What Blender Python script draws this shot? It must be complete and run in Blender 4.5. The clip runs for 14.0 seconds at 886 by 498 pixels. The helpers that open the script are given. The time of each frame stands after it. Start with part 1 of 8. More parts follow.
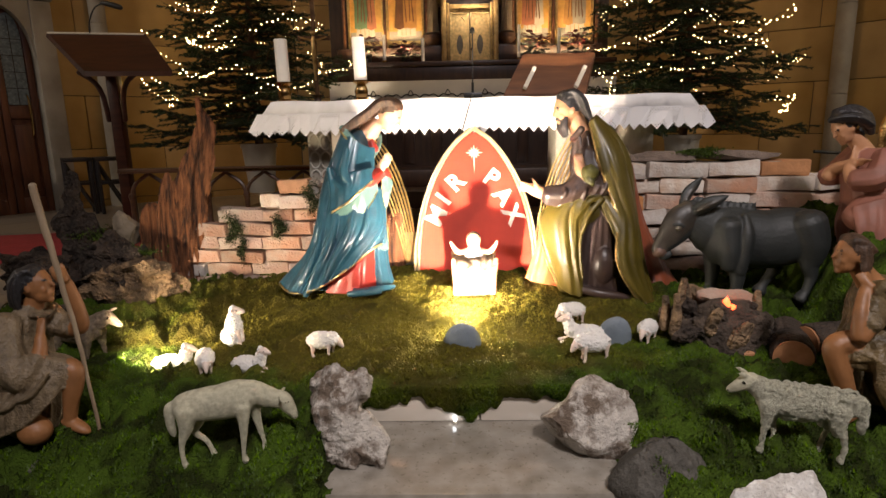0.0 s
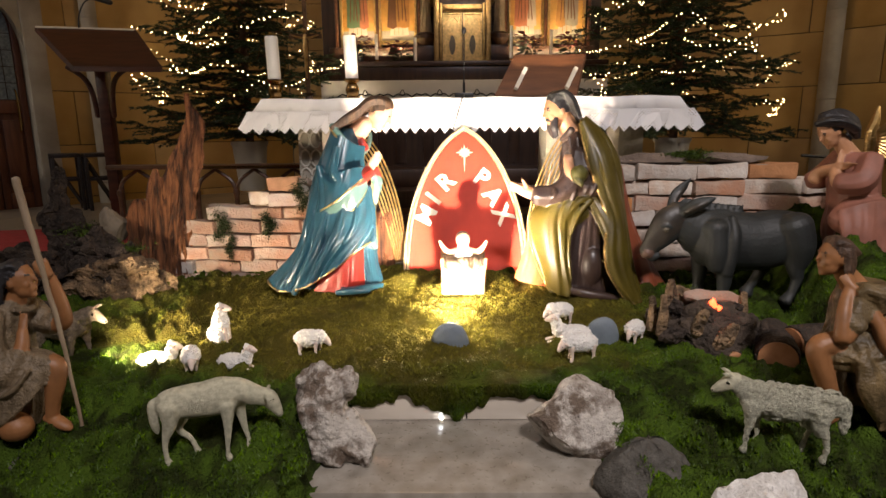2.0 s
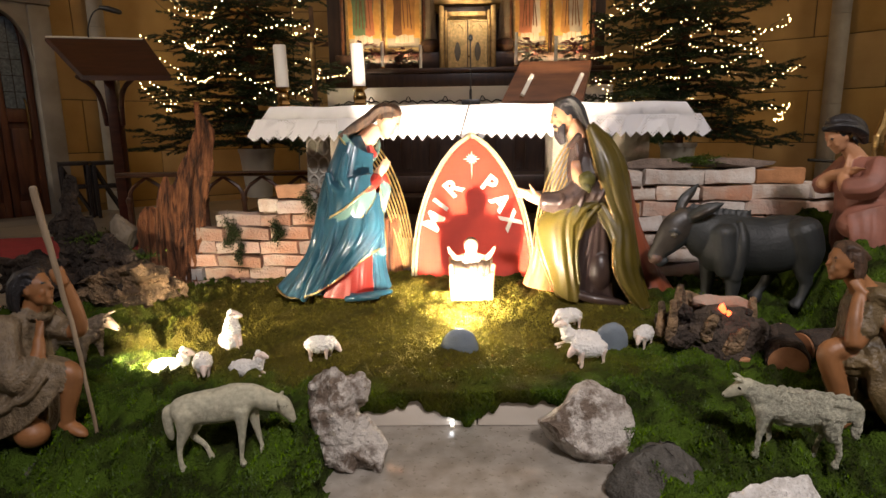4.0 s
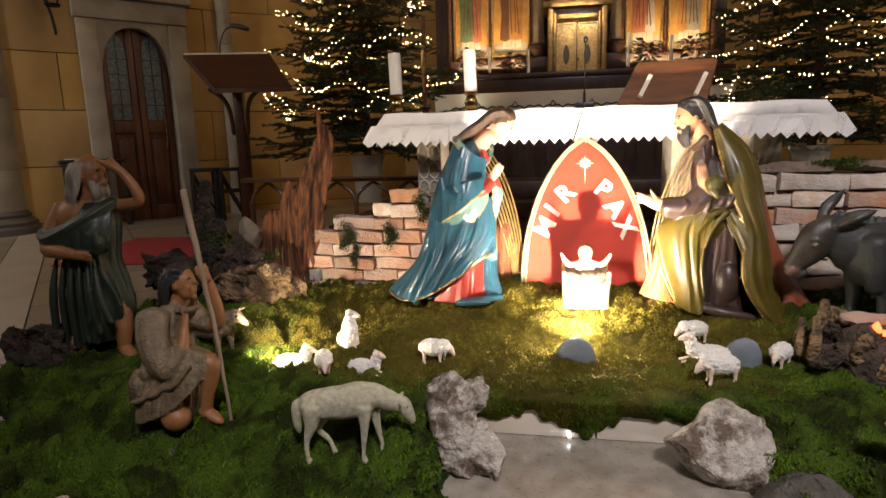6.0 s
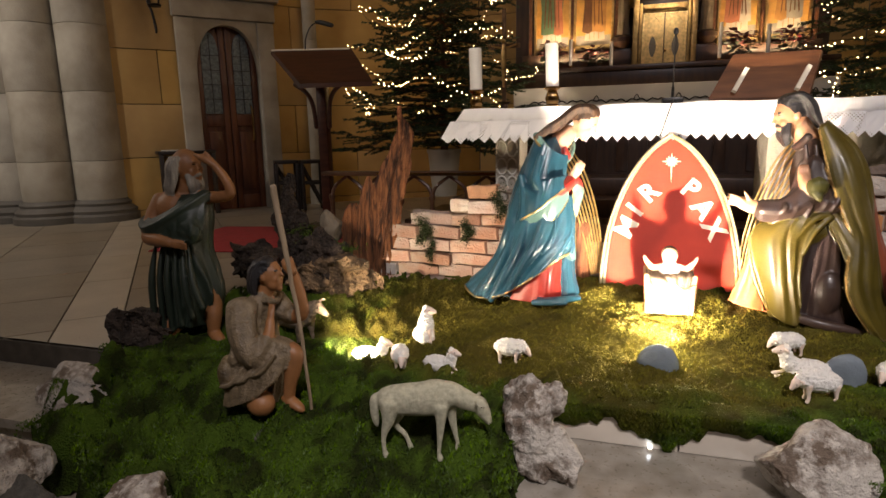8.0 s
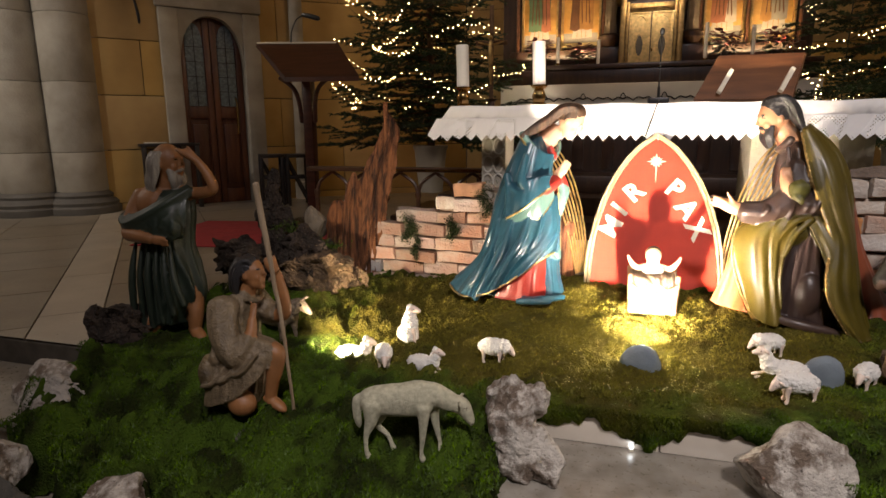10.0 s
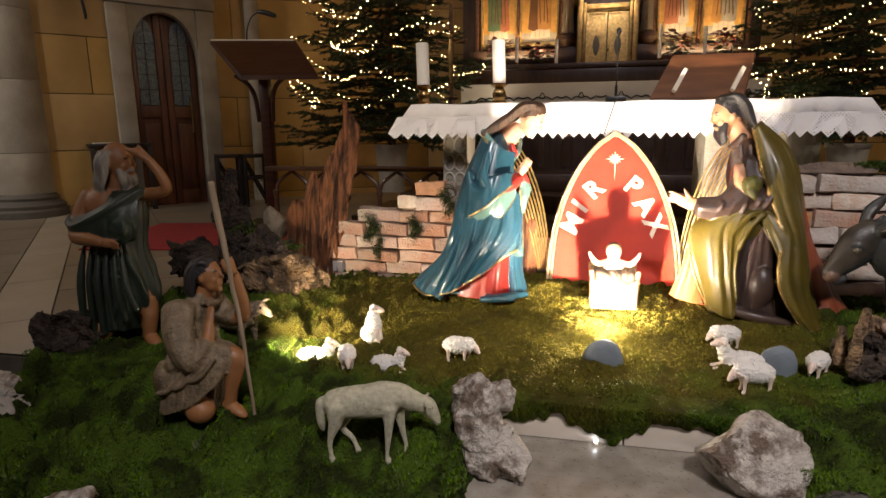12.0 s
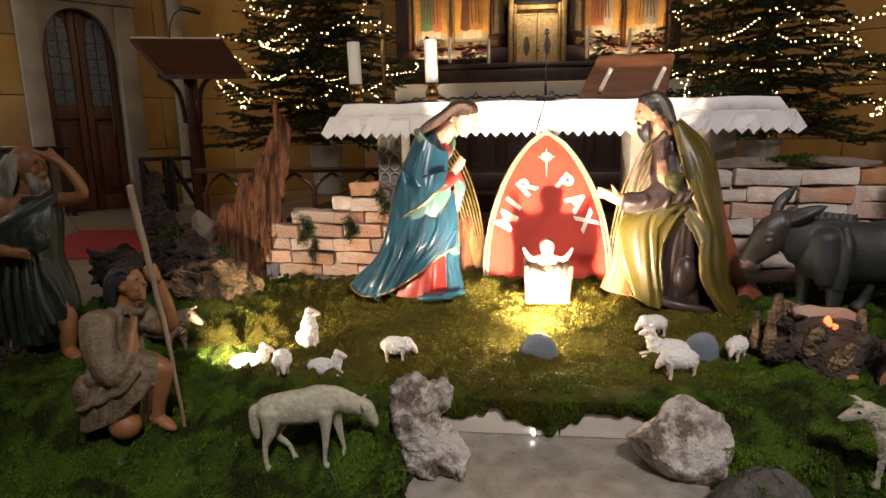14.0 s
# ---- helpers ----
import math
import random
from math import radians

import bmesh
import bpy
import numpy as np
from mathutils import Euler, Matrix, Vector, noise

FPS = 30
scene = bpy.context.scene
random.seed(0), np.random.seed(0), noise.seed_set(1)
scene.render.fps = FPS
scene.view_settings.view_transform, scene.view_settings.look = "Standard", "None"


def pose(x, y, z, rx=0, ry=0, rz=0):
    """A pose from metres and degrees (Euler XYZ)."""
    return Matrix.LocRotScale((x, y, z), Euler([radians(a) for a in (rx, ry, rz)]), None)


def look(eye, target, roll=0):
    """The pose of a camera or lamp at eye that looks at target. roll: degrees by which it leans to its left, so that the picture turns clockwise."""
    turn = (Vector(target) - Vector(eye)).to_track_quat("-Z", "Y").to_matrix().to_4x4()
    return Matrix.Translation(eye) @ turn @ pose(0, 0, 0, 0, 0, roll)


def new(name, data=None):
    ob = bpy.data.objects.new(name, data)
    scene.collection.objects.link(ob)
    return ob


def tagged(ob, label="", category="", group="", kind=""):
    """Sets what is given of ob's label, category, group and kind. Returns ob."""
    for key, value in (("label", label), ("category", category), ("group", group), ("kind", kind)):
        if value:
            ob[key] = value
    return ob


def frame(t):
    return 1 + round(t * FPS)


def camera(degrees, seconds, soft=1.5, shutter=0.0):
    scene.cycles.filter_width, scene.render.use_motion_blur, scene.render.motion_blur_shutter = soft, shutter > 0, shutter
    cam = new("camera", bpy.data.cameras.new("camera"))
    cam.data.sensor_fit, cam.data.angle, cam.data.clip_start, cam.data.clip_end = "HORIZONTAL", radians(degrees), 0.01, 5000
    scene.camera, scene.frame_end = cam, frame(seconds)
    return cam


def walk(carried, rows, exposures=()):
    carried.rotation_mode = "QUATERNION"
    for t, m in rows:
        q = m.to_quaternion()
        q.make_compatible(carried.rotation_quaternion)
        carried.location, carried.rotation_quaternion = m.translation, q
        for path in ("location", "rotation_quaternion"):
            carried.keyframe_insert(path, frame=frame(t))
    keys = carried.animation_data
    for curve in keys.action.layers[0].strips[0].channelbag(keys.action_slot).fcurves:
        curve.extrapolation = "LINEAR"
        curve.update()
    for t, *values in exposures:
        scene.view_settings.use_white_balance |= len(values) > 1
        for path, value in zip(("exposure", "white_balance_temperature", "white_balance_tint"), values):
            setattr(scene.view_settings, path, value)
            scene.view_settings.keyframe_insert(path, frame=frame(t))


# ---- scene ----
cam = camera(74.0, 14.0)
PATH = [
    (0, (0.182, 0.34, 0.868), (0.131, 2.297, 0.455), -1.2),
    (0.5, (0.189, 0.345, 0.858), (0.15, 2.302, 0.448), -0.8),
    (1, (0.19, 0.345, 0.858), (0.161, 2.302, 0.445), -0.7),
    (1.5, (0.19, 0.345, 0.856), (0.167, 2.302, 0.445), -0.5),
    (2, (0.193, 0.34, 0.862), (0.17, 2.297, 0.451), -0.5),
    (4.5, (0.167, 0.329, 0.867), (0.117, 2.291, 0.483), -1.1),
    (5, (0.157, 0.333, 0.862), (0.019, 2.292, 0.486), -1.4),
    (5.5, (0.139, 0.338, 0.864), (-0.093, 2.29, 0.493), -1.6),
    (6, (0.109, 0.34, 0.861), (-0.253, 2.273, 0.495), -1.5),
    (6.5, (0.083, 0.338, 0.865), (-0.415, 2.239, 0.495), -1.5),
    (7, (0.081, 0.342, 0.867), (-0.511, 2.215, 0.496), -1.3),
    (9.5, (0.081, 0.354, 0.889), (-0.491, 2.228, 0.489), -0.5),
    (10, (0.083, 0.359, 0.889), (-0.466, 2.24, 0.487), -0.4),
    (10.5, (0.081, 0.364, 0.891), (-0.438, 2.253, 0.49), -0.8),
    (11, (0.082, 0.372, 0.885), (-0.406, 2.27, 0.486), -0.8),
    (11.5, (0.082, 0.372, 0.884), (-0.374, 2.278, 0.484), -0.7),
    (12, (0.077, 0.373, 0.881), (-0.348, 2.285, 0.478), -0.5),
    (12.5, (0.082, 0.378, 0.883), (-0.303, 2.297, 0.476), -0.8),
    (13, (0.088, 0.377, 0.882), (-0.263, 2.303, 0.474), -0.6),
    (13.5, (0.09, 0.381, 0.88), (-0.208, 2.316, 0.472), -0.6),
    (14, (0.094, 0.377, 0.878), (-0.132, 2.322, 0.473), -0.9),
]
walk(cam, [(t, look(eye, target, roll)) for t, eye, target, roll in PATH],
     [(0.0, 0.0, 6500, 17), (7.0, 0.02, 6500, 17), (9.5, -0.17, 6500, 17), (14.0, -0.15, 6500, 17)])

from mathutils.bvhtree import BVHTree

# ---- light ----
world = bpy.data.worlds.new("dim_church")
scene.world = world
world.use_nodes = True
world.node_tree.nodes["Background"].inputs[0].default_value = (0.9, 0.75, 0.55, 1)
world.node_tree.nodes["Background"].inputs[1].default_value = 0.02


def lamp(name, kind, where, target, power, color, size=0.05, cone=None, blend=0.5, size_y=None):
    data = bpy.data.lights.new(name, kind)
    data.energy, data.color = power, color
    if kind == "AREA":
        data.size = size
        if size_y:
            data.shape, data.size_y = "RECTANGLE", size_y
    else:
        data.shadow_soft_size = size
    if cone:
        data.spot_size, data.spot_blend = radians(cone), blend
    ob = new(name, data)
    ob.matrix_world = look(where, target)
    return ob


WARM, NEUTRAL, AMBER = (1.0, 0.82, 0.58), (1.0, 0.93, 0.82), (1.0, 0.62, 0.25)
# lamp hidden behind the grey half-round stone, throwing light up at the crib
lamp("crib_spot", "SPOT", (0.2, 2.315, 0.2), (0.262, 3.25, 0.6), 395, (1.0, 0.84, 0.62), 0.014, 106, 1.0)
lamp("crib_lamp", "POINT", (0.2, 2.315, 0.24), (0.24, 3.0, 0.5), 10, (1.0, 0.85, 0.62), 0.014)
# second spotlight low beside the kneeling shepherd
lamp("lamb_spot", "SPOT", (-0.92, 2.06, 0.215), (-0.6, 2.6, 0.235), 48, (1.0, 0.84, 0.56), 0.012, 128, 0.6)
# added fill lights with no lamp seen: a spotlight from the nave, dim ones elsewhere
lamp("nave_fill_spot", "SPOT", (1.3, -1.8, 4.5), (0.95, 1.95, 0.1), 980, (1.0, 0.95, 0.9), 0.25, 58, 1.0)
lamp("nave_fill", "AREA", (0.6, -1.6, 4.6), (0.2, 2.4, 0.0), 46, (1.0, 0.92, 0.93), 1.2)
lamp("wall_fill", "AREA", (-6.6, 1.6, 3.8), (-4.2, 5.2, 1.2), 70, (1.0, 0.9, 0.74), 0.6)
lamp("wall_fill", "AREA", (6.5, 1.5, 4.2), (3.8, 6.2, 1.4), 60, (1.0, 0.86, 0.62), 0.6)
# extra fill aimed only at the pier to brighten it
lamp("pier_fill", "SPOT", (-5.0, 0.6, 4.4), (-5.3, 4.9, 1.1), 270, (1.0, 0.94, 0.84), 0.15, 34, 1.0)
# added lights without a fixture, to lift the tabernacle door and the apse walls
lamp("tabernacle_fill", "AREA", (0.32, 5.72, 2.0), (0.32, 5.98, 1.5), 1.4, (1.0, 0.82, 0.55), 0.4, size_y=0.04)
lamp("chancel_fill", "AREA", (0.3, 4.7, 5.0), (0.3, 6.4, 2.2), 30, AMBER, 1.0)
# strip lights on the gradine that wash the painted panels from below
for x, w in ((-0.48, 0.66), (1.12, 0.66)):
    lamp("retable_strip_light", "AREA", (x, 6.08, 1.54), (x, 6.3, 2.0), 5.5, (1.0, 0.74, 0.38), w, size_y=0.05)


# ---- materials ----
def material(name, color, rough=0.6, metal=0.0, var=0.25, scale=12.0, fine=90.0, bump=0.15, depth=0.01, color2=None, spec=0.5,
             coat=0.0, island=0.0, piece=0.0, emit=None, power=0.0):
    """A noise-mottled surface: colour to colour2 at a coarse scale, fine grain in bump and roughness."""
    m = bpy.data.materials.new(name)
    m.use_nodes = True
    n, l = m.node_tree.nodes, m.node_tree.links
    p = n["Principled BSDF"]
    tc = n.new("ShaderNodeTexCoord")
    a, b = n.new("ShaderNodeTexNoise"), n.new("ShaderNodeTexNoise")
    for tex, s, d in ((a, scale, 5), (b, fine, 3)):
        tex.inputs["Scale"].default_value, tex.inputs["Detail"].default_value = s, d
        l.new(tc.outputs["Object"], tex.inputs["Vector"])
    ramp = n.new("ShaderNodeValToRGB")
    c2 = color2 or tuple(c * (1 - var) for c in color)
    ramp.color_ramp.elements[0].position, ramp.color_ramp.elements[1].position = 0.32, 0.68
    ramp.color_ramp.elements[0].color, ramp.color_ramp.elements[1].color = (*c2, 1), (*color, 1)
    l.new(a.outputs["Fac"], ramp.inputs[0])
    out = ramp.outputs[0]
    if island or piece:
        src = n.new("ShaderNodeNewGeometry").outputs["Random Per Island"] if island else n.new("ShaderNodeObjectInfo").outputs["Random"]
        amount = island or piece
        rng = n.new("ShaderNodeMapRange")
        rng.inputs[3].default_value, rng.inputs[4].default_value = 1 - amount, 1 + amount * 0.6
        l.new(src, rng.inputs[0])
        hsv = n.new("ShaderNodeHueSaturation")
        l.new(rng.outputs[0], hsv.inputs["Value"])
        sat = n.new("ShaderNodeMapRange")
        sat.inputs[3].default_value, sat.inputs[4].default_value = 1 + amount, 1 - amount * 0.8
        mul = n.new("ShaderNodeMath")
        mul.operation = "FRACT"
        ml = n.new("ShaderNodeMath")
        ml.operation, ml.inputs[1].default_value = "MULTIPLY", 7.31
        l.new(src, ml.inputs[0])
        l.new(ml.outputs[0], mul.inputs[0])
        l.new(mul.outputs[0], sat.inputs[0])
        l.new(sat.outputs[0], hsv.inputs["Saturation"])
        l.new(out, hsv.inputs["Color"])
        out = hsv.outputs[0]
    l.new(out, p.inputs["Base Color"])
    rr = n.new("ShaderNodeMapRange")
    rr.inputs[3].default_value, rr.inputs[4].default_value = max(0.03, rough - 0.1), min(1, rough + 0.1)
    l.new(b.outputs["Fac"], rr.inputs[0])
    l.new(rr.outputs[0], p.inputs["Roughness"])
    p.inputs["Metallic"].default_value = metal
    p.inputs["Specular IOR Level"].default_value = spec
    p.inputs["Coat Weight"].default_value = coat
    p.inputs["Coat Roughness"].default_value = 0.12
    if bump:
        bp = n.new("ShaderNodeBump")
        bp.inputs["Strength"].default_value, bp.inputs["Distance"].default_value = bump, depth
        mix = n.new("ShaderNodeMath")
        mix.operation = "ADD"
        l.new(a.outputs["Fac"], mix.inputs[0])
        l.new(b.outputs["Fac"], mix.inputs[1])
        l.new(mix.outputs[0], bp.inputs["Height"])
        l.new(bp.outputs[0], p.inputs["Normal"])
    if emit:
        p.inputs["Emission Color"].default_value, p.inputs["Emission Strength"].default_value = (*emit, 1), power
    return m


def paint(name, color, rough=0.38, var=0.3, coat=0.25):
    return material(name, color, rough, 0, var, 14, 120, 0.12, 0.004, coat=coat)


def streaked(name, color, color2, rough=0.55, stretch=(1, 1, 0.12), scale=40, bump=0.35, depth=0.01, coat=0.0):
    """Grain drawn out along one axis: wood, bark, fleece."""
    m = material(name, color, rough, 0, 0.3, scale, 160, bump, depth, color2, coat=coat)
    n, l = m.node_tree.nodes, m.node_tree.links
    mp = n.new("ShaderNodeMapping")
    mp.inputs["Scale"].default_value = stretch
    tc = next(k for k in n if k.type == "TEX_COORD")
    l.new(tc.outputs["Object"], mp.inputs["Vector"])
    for k in [k for k in n if k.type == "TEX_NOISE"][:1]:
        l.new(mp.outputs[0], k.inputs["Vector"])
    return m


M = {
    "skin": paint("painted_skin", (0.46, 0.23, 0.12), 0.45, 0.2, 0.1),
    "skin_pale": paint("pale_painted_skin", (0.56, 0.33, 0.21), 0.5, 0.12, 0.1),
    "skin_dark": paint("tanned_painted_skin", (0.29, 0.125, 0.045), 0.52, 0.35, 0.0),
    "hair": streaked("painted_brown_hair", (0.085, 0.042, 0.02), (0.02, 0.01, 0.005), 0.62, (1, 1, 0.2), 60, 0.5, 0.006),
    "hair_black": streaked("painted_black_hair", (0.022, 0.02, 0.022), (0.008, 0.008, 0.01), 0.4, (1, 1, 0.2), 60, 0.5, 0.006),
    "hair_grey": streaked("painted_grey_hair", (0.3, 0.27, 0.22), (0.14, 0.12, 0.1), 0.5, (1, 1, 0.2), 60, 0.5, 0.006),
    "blue": paint("glossy_blue_paint", (0.017, 0.075, 0.115), 0.33, 0.4, 0.28),
    "teal": paint("pale_teal_paint", (0.1, 0.2, 0.18), 0.36, 0.25, 0.3),
    "red": paint("glossy_red_paint", (0.4, 0.03, 0.02), 0.45, 0.3, 0.1),
    "rust": paint("rust_red_paint", (0.25, 0.06, 0.025), 0.4, 0.35, 0.2),
    "olive": paint("glossy_olive_paint", (0.092, 0.068, 0.008), 0.42, 0.35, 0.12),
    "brown": paint("glossy_dark_brown_paint", (0.045, 0.027, 0.022), 0.4, 0.3, 0.18),
    "lime": paint("dull_green_gold_paint", (0.09, 0.085, 0.02), 0.4, 0.3, 0.2),
    "orange": paint("pale_orange_paint", (0.5, 0.13, 0.04), 0.5, 0.2, 0.2),
    "gold": material("gilding", (0.85, 0.6, 0.25), 0.36, 1.0, 0.35, 30, 140, 0.2, 0.004),
    "gold_old": material("dull_gilding", (0.55, 0.36, 0.14), 0.36, 1.0, 0.5, 25, 120, 0.3, 0.005),
    "gilt_relief": material("gilded_relief", (0.85, 0.62, 0.28), 0.34, 0.6, 0.4, 40, 140, 0.4, 0.006),
    "brass": material("polished_brass", (0.62, 0.42, 0.18), 0.16, 1.0, 0.3, 18, 90, 0.1, 0.003),
    "tunic": material("grey_brown_painted_cloth", (0.2, 0.145, 0.085), 0.5, 0, 0.45, 40, 150, 0.6, 0.008),
    "green_robe": paint("dark_green_paint", (0.02, 0.031, 0.02), 0.52, 0.4, 0.05),
    "hide": material("brown_gold_painted_cloth", (0.17, 0.115, 0.05), 0.5, 0, 0.7, 20, 110, 0.5, 0.01),
    "angel_robe": paint("dusty_pink_paint", (0.27, 0.105, 0.07), 0.6, 0.35, 0.0),
    "donkey": material("charcoal_painted_hide", (0.024, 0.027, 0.026), 0.58, 0, 0.5, 9, 110, 0.3, 0.006),
    "donkey_face": material("grey_brown_painted_muzzle", (0.06, 0.05, 0.04), 0.45, 0, 0.6, 16, 110, 0.2, 0.005),
    "muzzle": material("pinkish_painted_muzzle", (0.16, 0.095, 0.07), 0.5, 0, 0.4, 18, 110, 0.2, 0.004),
    "letter_dim": material("dull_brown_eye_paint", (0.12, 0.1, 0.07), 0.4, 0, 0.2, 30, 110, 0.1, 0.002),
    "eye": material("dark_glossy_eye", (0.01, 0.008, 0.006), 0.1, bump=0),
    "fleece": material("painted_cream_fleece", (0.54, 0.51, 0.37), 0.6, 0, 0.35, 25, 150, 0.6, 0.008),
    "fleece_curly": material("painted_curly_fleece", (0.6, 0.58, 0.44), 0.6, 0, 0.45, 45, 150, 0.9, 0.012),
    "fleece_brown": material("painted_tan_fleece", (0.24, 0.18, 0.12), 0.6, 0, 0.45, 35, 150, 0.6, 0.008),
    "lamb": material("white_resin_fleece", (0.88, 0.85, 0.8), 0.5, 0, 0.1, 90, 260, 0.6, 0.005),
    "lamb_face": material("tan_resin_face", (0.76, 0.62, 0.53), 0.5, 0, 0.2, 40, 160, 0.1, 0.003),
    "linen": material("white_linen", (0.78, 0.77, 0.78), 0.85, 0, 0.06, 9, 320, 0.12, 0.003),
    "linen_old": material("cream_linen", (0.6, 0.57, 0.5), 0.85, 0, 0.1, 7, 260, 0.1, 0.003),
    "wax": material("white_wax", (0.8, 0.78, 0.74), 0.45, 0, 0.05, 10, 100, 0.05, 0.002),
    "dark_wood": streaked("dark_stained_oak", (0.045, 0.02, 0.01), (0.018, 0.008, 0.005), 0.4, (1, 1, 0.15), 30, 0.15, 0.004, 0.2),
    "red_wood": streaked("reddish_varnished_wood", (0.07, 0.022, 0.011), (0.03, 0.009, 0.006), 0.35, (0.15, 1, 1), 30, 0.12, 0.003, 0.3),
    "book_wood": streaked("orange_brown_varnished_wood", (0.2, 0.08, 0.03), (0.1, 0.038, 0.016), 0.35, (0.15, 1, 1), 26, 0.12, 0.003, 0.3),
    "rail_wood": streaked("brown_oak_rail", (0.14, 0.065, 0.03), (0.06, 0.028, 0.014), 0.4, (0.15, 1, 1), 28, 0.15, 0.004, 0.2),
    "driftwood": streaked("weathered_orange_wood", (0.42, 0.16, 0.06), (0.06, 0.022, 0.01), 0.8, (1, 1, 0.1), 46, 1.0, 0.04),
    "bark": material("gnarled_bark", (0.3, 0.19, 0.1), 0.8, 0, 0.75, 16, 70, 1.0, 0.03),
    "bark_dark": material("dark_bark", (0.06, 0.04, 0.028), 0.85, 0, 0.7, 14, 60, 1.0, 0.03),
    "cut_wood": streaked("sawn_wood_end", (0.42, 0.2, 0.09), (0.28, 0.12, 0.05), 0.6, (1, 1, 1), 20, 0.3, 0.006),
    "staff": streaked("grey_brown_stick", (0.3, 0.23, 0.15), (0.16, 0.11, 0.07), 0.5, (1, 1, 0.1), 40, 0.4, 0.004),
    "brick": material("limewashed_pink_brick", (0.5, 0.29, 0.21), 0.9, 0, 0.3, 11, 90, 0.7, 0.009, (0.52, 0.42, 0.35), piece=0.3),
    "brick_white": material("limewashed_grey_white_brick", (0.62, 0.57, 0.51), 0.9, 0, 0.3, 16, 90, 0.7, 0.009, (0.5, 0.38, 0.3), piece=0.28),
    "brick_orange": material("orange_clay_brick", (0.5, 0.24, 0.11), 0.9, 0, 0.3, 16, 90, 0.5, 0.007, piece=0.15),
    "mortar": material("crumbling_mortar", (0.4, 0.31, 0.24), 0.95, 0, 0.35, 25, 120, 0.6, 0.008),
    "slab": material("grey_brown_slate", (0.2, 0.15, 0.12), 0.85, 0, 0.45, 14, 90, 0.9, 0.012),
    "rock": material("pale_limestone_rock", (0.5, 0.43, 0.38), 0.9, 0, 0.5, 8, 48, 0.8, 0.016, (0.28, 0.21, 0.17)),
    "rock_white": material("white_pitted_rock", (0.52, 0.5, 0.47), 0.95, 0, 0.4, 14, 60, 1.0, 0.03, (0.45, 0.42, 0.38)),
    "rock_grey": material("dark_grey_slate_rock", (0.075, 0.068, 0.055), 0.8, 0, 0.5, 8, 80, 0.7, 0.012),
    "dome": material("blue_grey_painted_stone", (0.2, 0.24, 0.28), 0.75, 0, 0.25, 14, 150, 0.4, 0.005),
    "marble": material("worn_cream_marble", (0.33, 0.3, 0.255), 0.3, 0, 0.22, 16, 70, 0.05, 0.003, (0.2, 0.175, 0.14), coat=0.5),
    "marble_riser": material("cream_marble_riser", (0.62, 0.55, 0.46), 0.35, 0, 0.2, 5, 60, 0.06, 0.003, coat=0.5),
    "floor": material("beige_stone_floor", (0.3, 0.26, 0.2), 0.32, 0, 0.25, 4, 60, 0.06, 0.003, piece=0.12),
    "floor_band": material("pale_stone_band", (0.48, 0.43, 0.35), 0.32, 0, 0.2, 4, 60, 0.06, 0.003, piece=0.1),
    "joint": material("dark_mortar", (0.1, 0.085, 0.065), 0.95, 0, 0.3, 20, 90, 0.3, 0.004),
    "ochre": material("ochre_limewash_wall", (0.5, 0.33, 0.12), 0.85, 0, 0.35, 2.2, 45, 0.25, 0.006, (0.36, 0.22, 0.075), piece=0.07),
    "stone": material("grey_pier_stone", (0.42, 0.385, 0.32), 0.85, 0, 0.35, 3.5, 50, 0.4, 0.008, (0.27, 0.24, 0.19), piece=0.1),
    "stone_dark": material("dark_plinth_stone", (0.12, 0.11, 0.095), 0.6, 0, 0.35, 5, 60, 0.3, 0.006),
    "door_wood": streaked("red_brown_door_wood", (0.16, 0.055, 0.02), (0.08, 0.026, 0.011), 0.45, (1, 1, 0.12), 26, 0.2, 0.005, 0.1),
    "leaded": material("blue_grey_leaded_glass", (0.2, 0.25, 0.28), 0.25, 0, 0.5, 30, 60, 0.35, 0.01),
    "iron": material("black_wrought_iron", (0.02, 0.018, 0.017), 0.45, 0.6, 0.3, 30, 120, 0.2, 0.003),
    "black": material("black_plastic", (0.018, 0.018, 0.018), 0.4, bump=0),
    "black_wood": material("black_painted_wood", (0.022, 0.016, 0.013), 0.45, 0, 0.3, 14, 80, 0.1, 0.003),
    "carpet": material("red_carpet", (0.33, 0.03, 0.035), 0.95, 0, 0.25, 10, 260, 0.5, 0.006),
    "pot": material("pale_plastic_pot", (0.42, 0.38, 0.3), 0.5, 0, 0.15, 5, 60, 0.05, 0.002),
    "trunk": material("conifer_bark", (0.16, 0.09, 0.045), 0.9, 0, 0.5, 20, 90, 0.8, 0.01),
    "needle": material("conifer_needles", (0.026, 0.05, 0.014), 0.5, 0, 0.5, 5, 60, 0, 0.01, island=0.35),
    "moss": material("green_moss", (0.062, 0.108, 0.011), 0.95, 0, 0.5, 9, 160, 1.0, 0.02, (0.022, 0.03, 0.006), spec=0.1),
    "moss_tuft": material("moss_sprigs", (0.084, 0.15, 0.013), 0.9, 0, 0.45, 9, 60, 0, 0.01, (0.03, 0.052, 0.007), spec=0.1, island=0.4),
    "fresh_moss": material("fresh_moss_tuft", (0.09, 0.15, 0.015), 0.95, 0, 0.4, 20, 90, 0.5, 0.01, island=0.3),
    "ivy": material("dark_moss_clump", (0.045, 0.06, 0.014), 0.95, 0, 0.4, 20, 90, 0.5, 0.01, island=0.3),
    "poinsettia": material("red_bract", (0.16, 0.007, 0.01), 0.5, 0, 0.3, 20, 90, 0, 0.01, island=0.25),
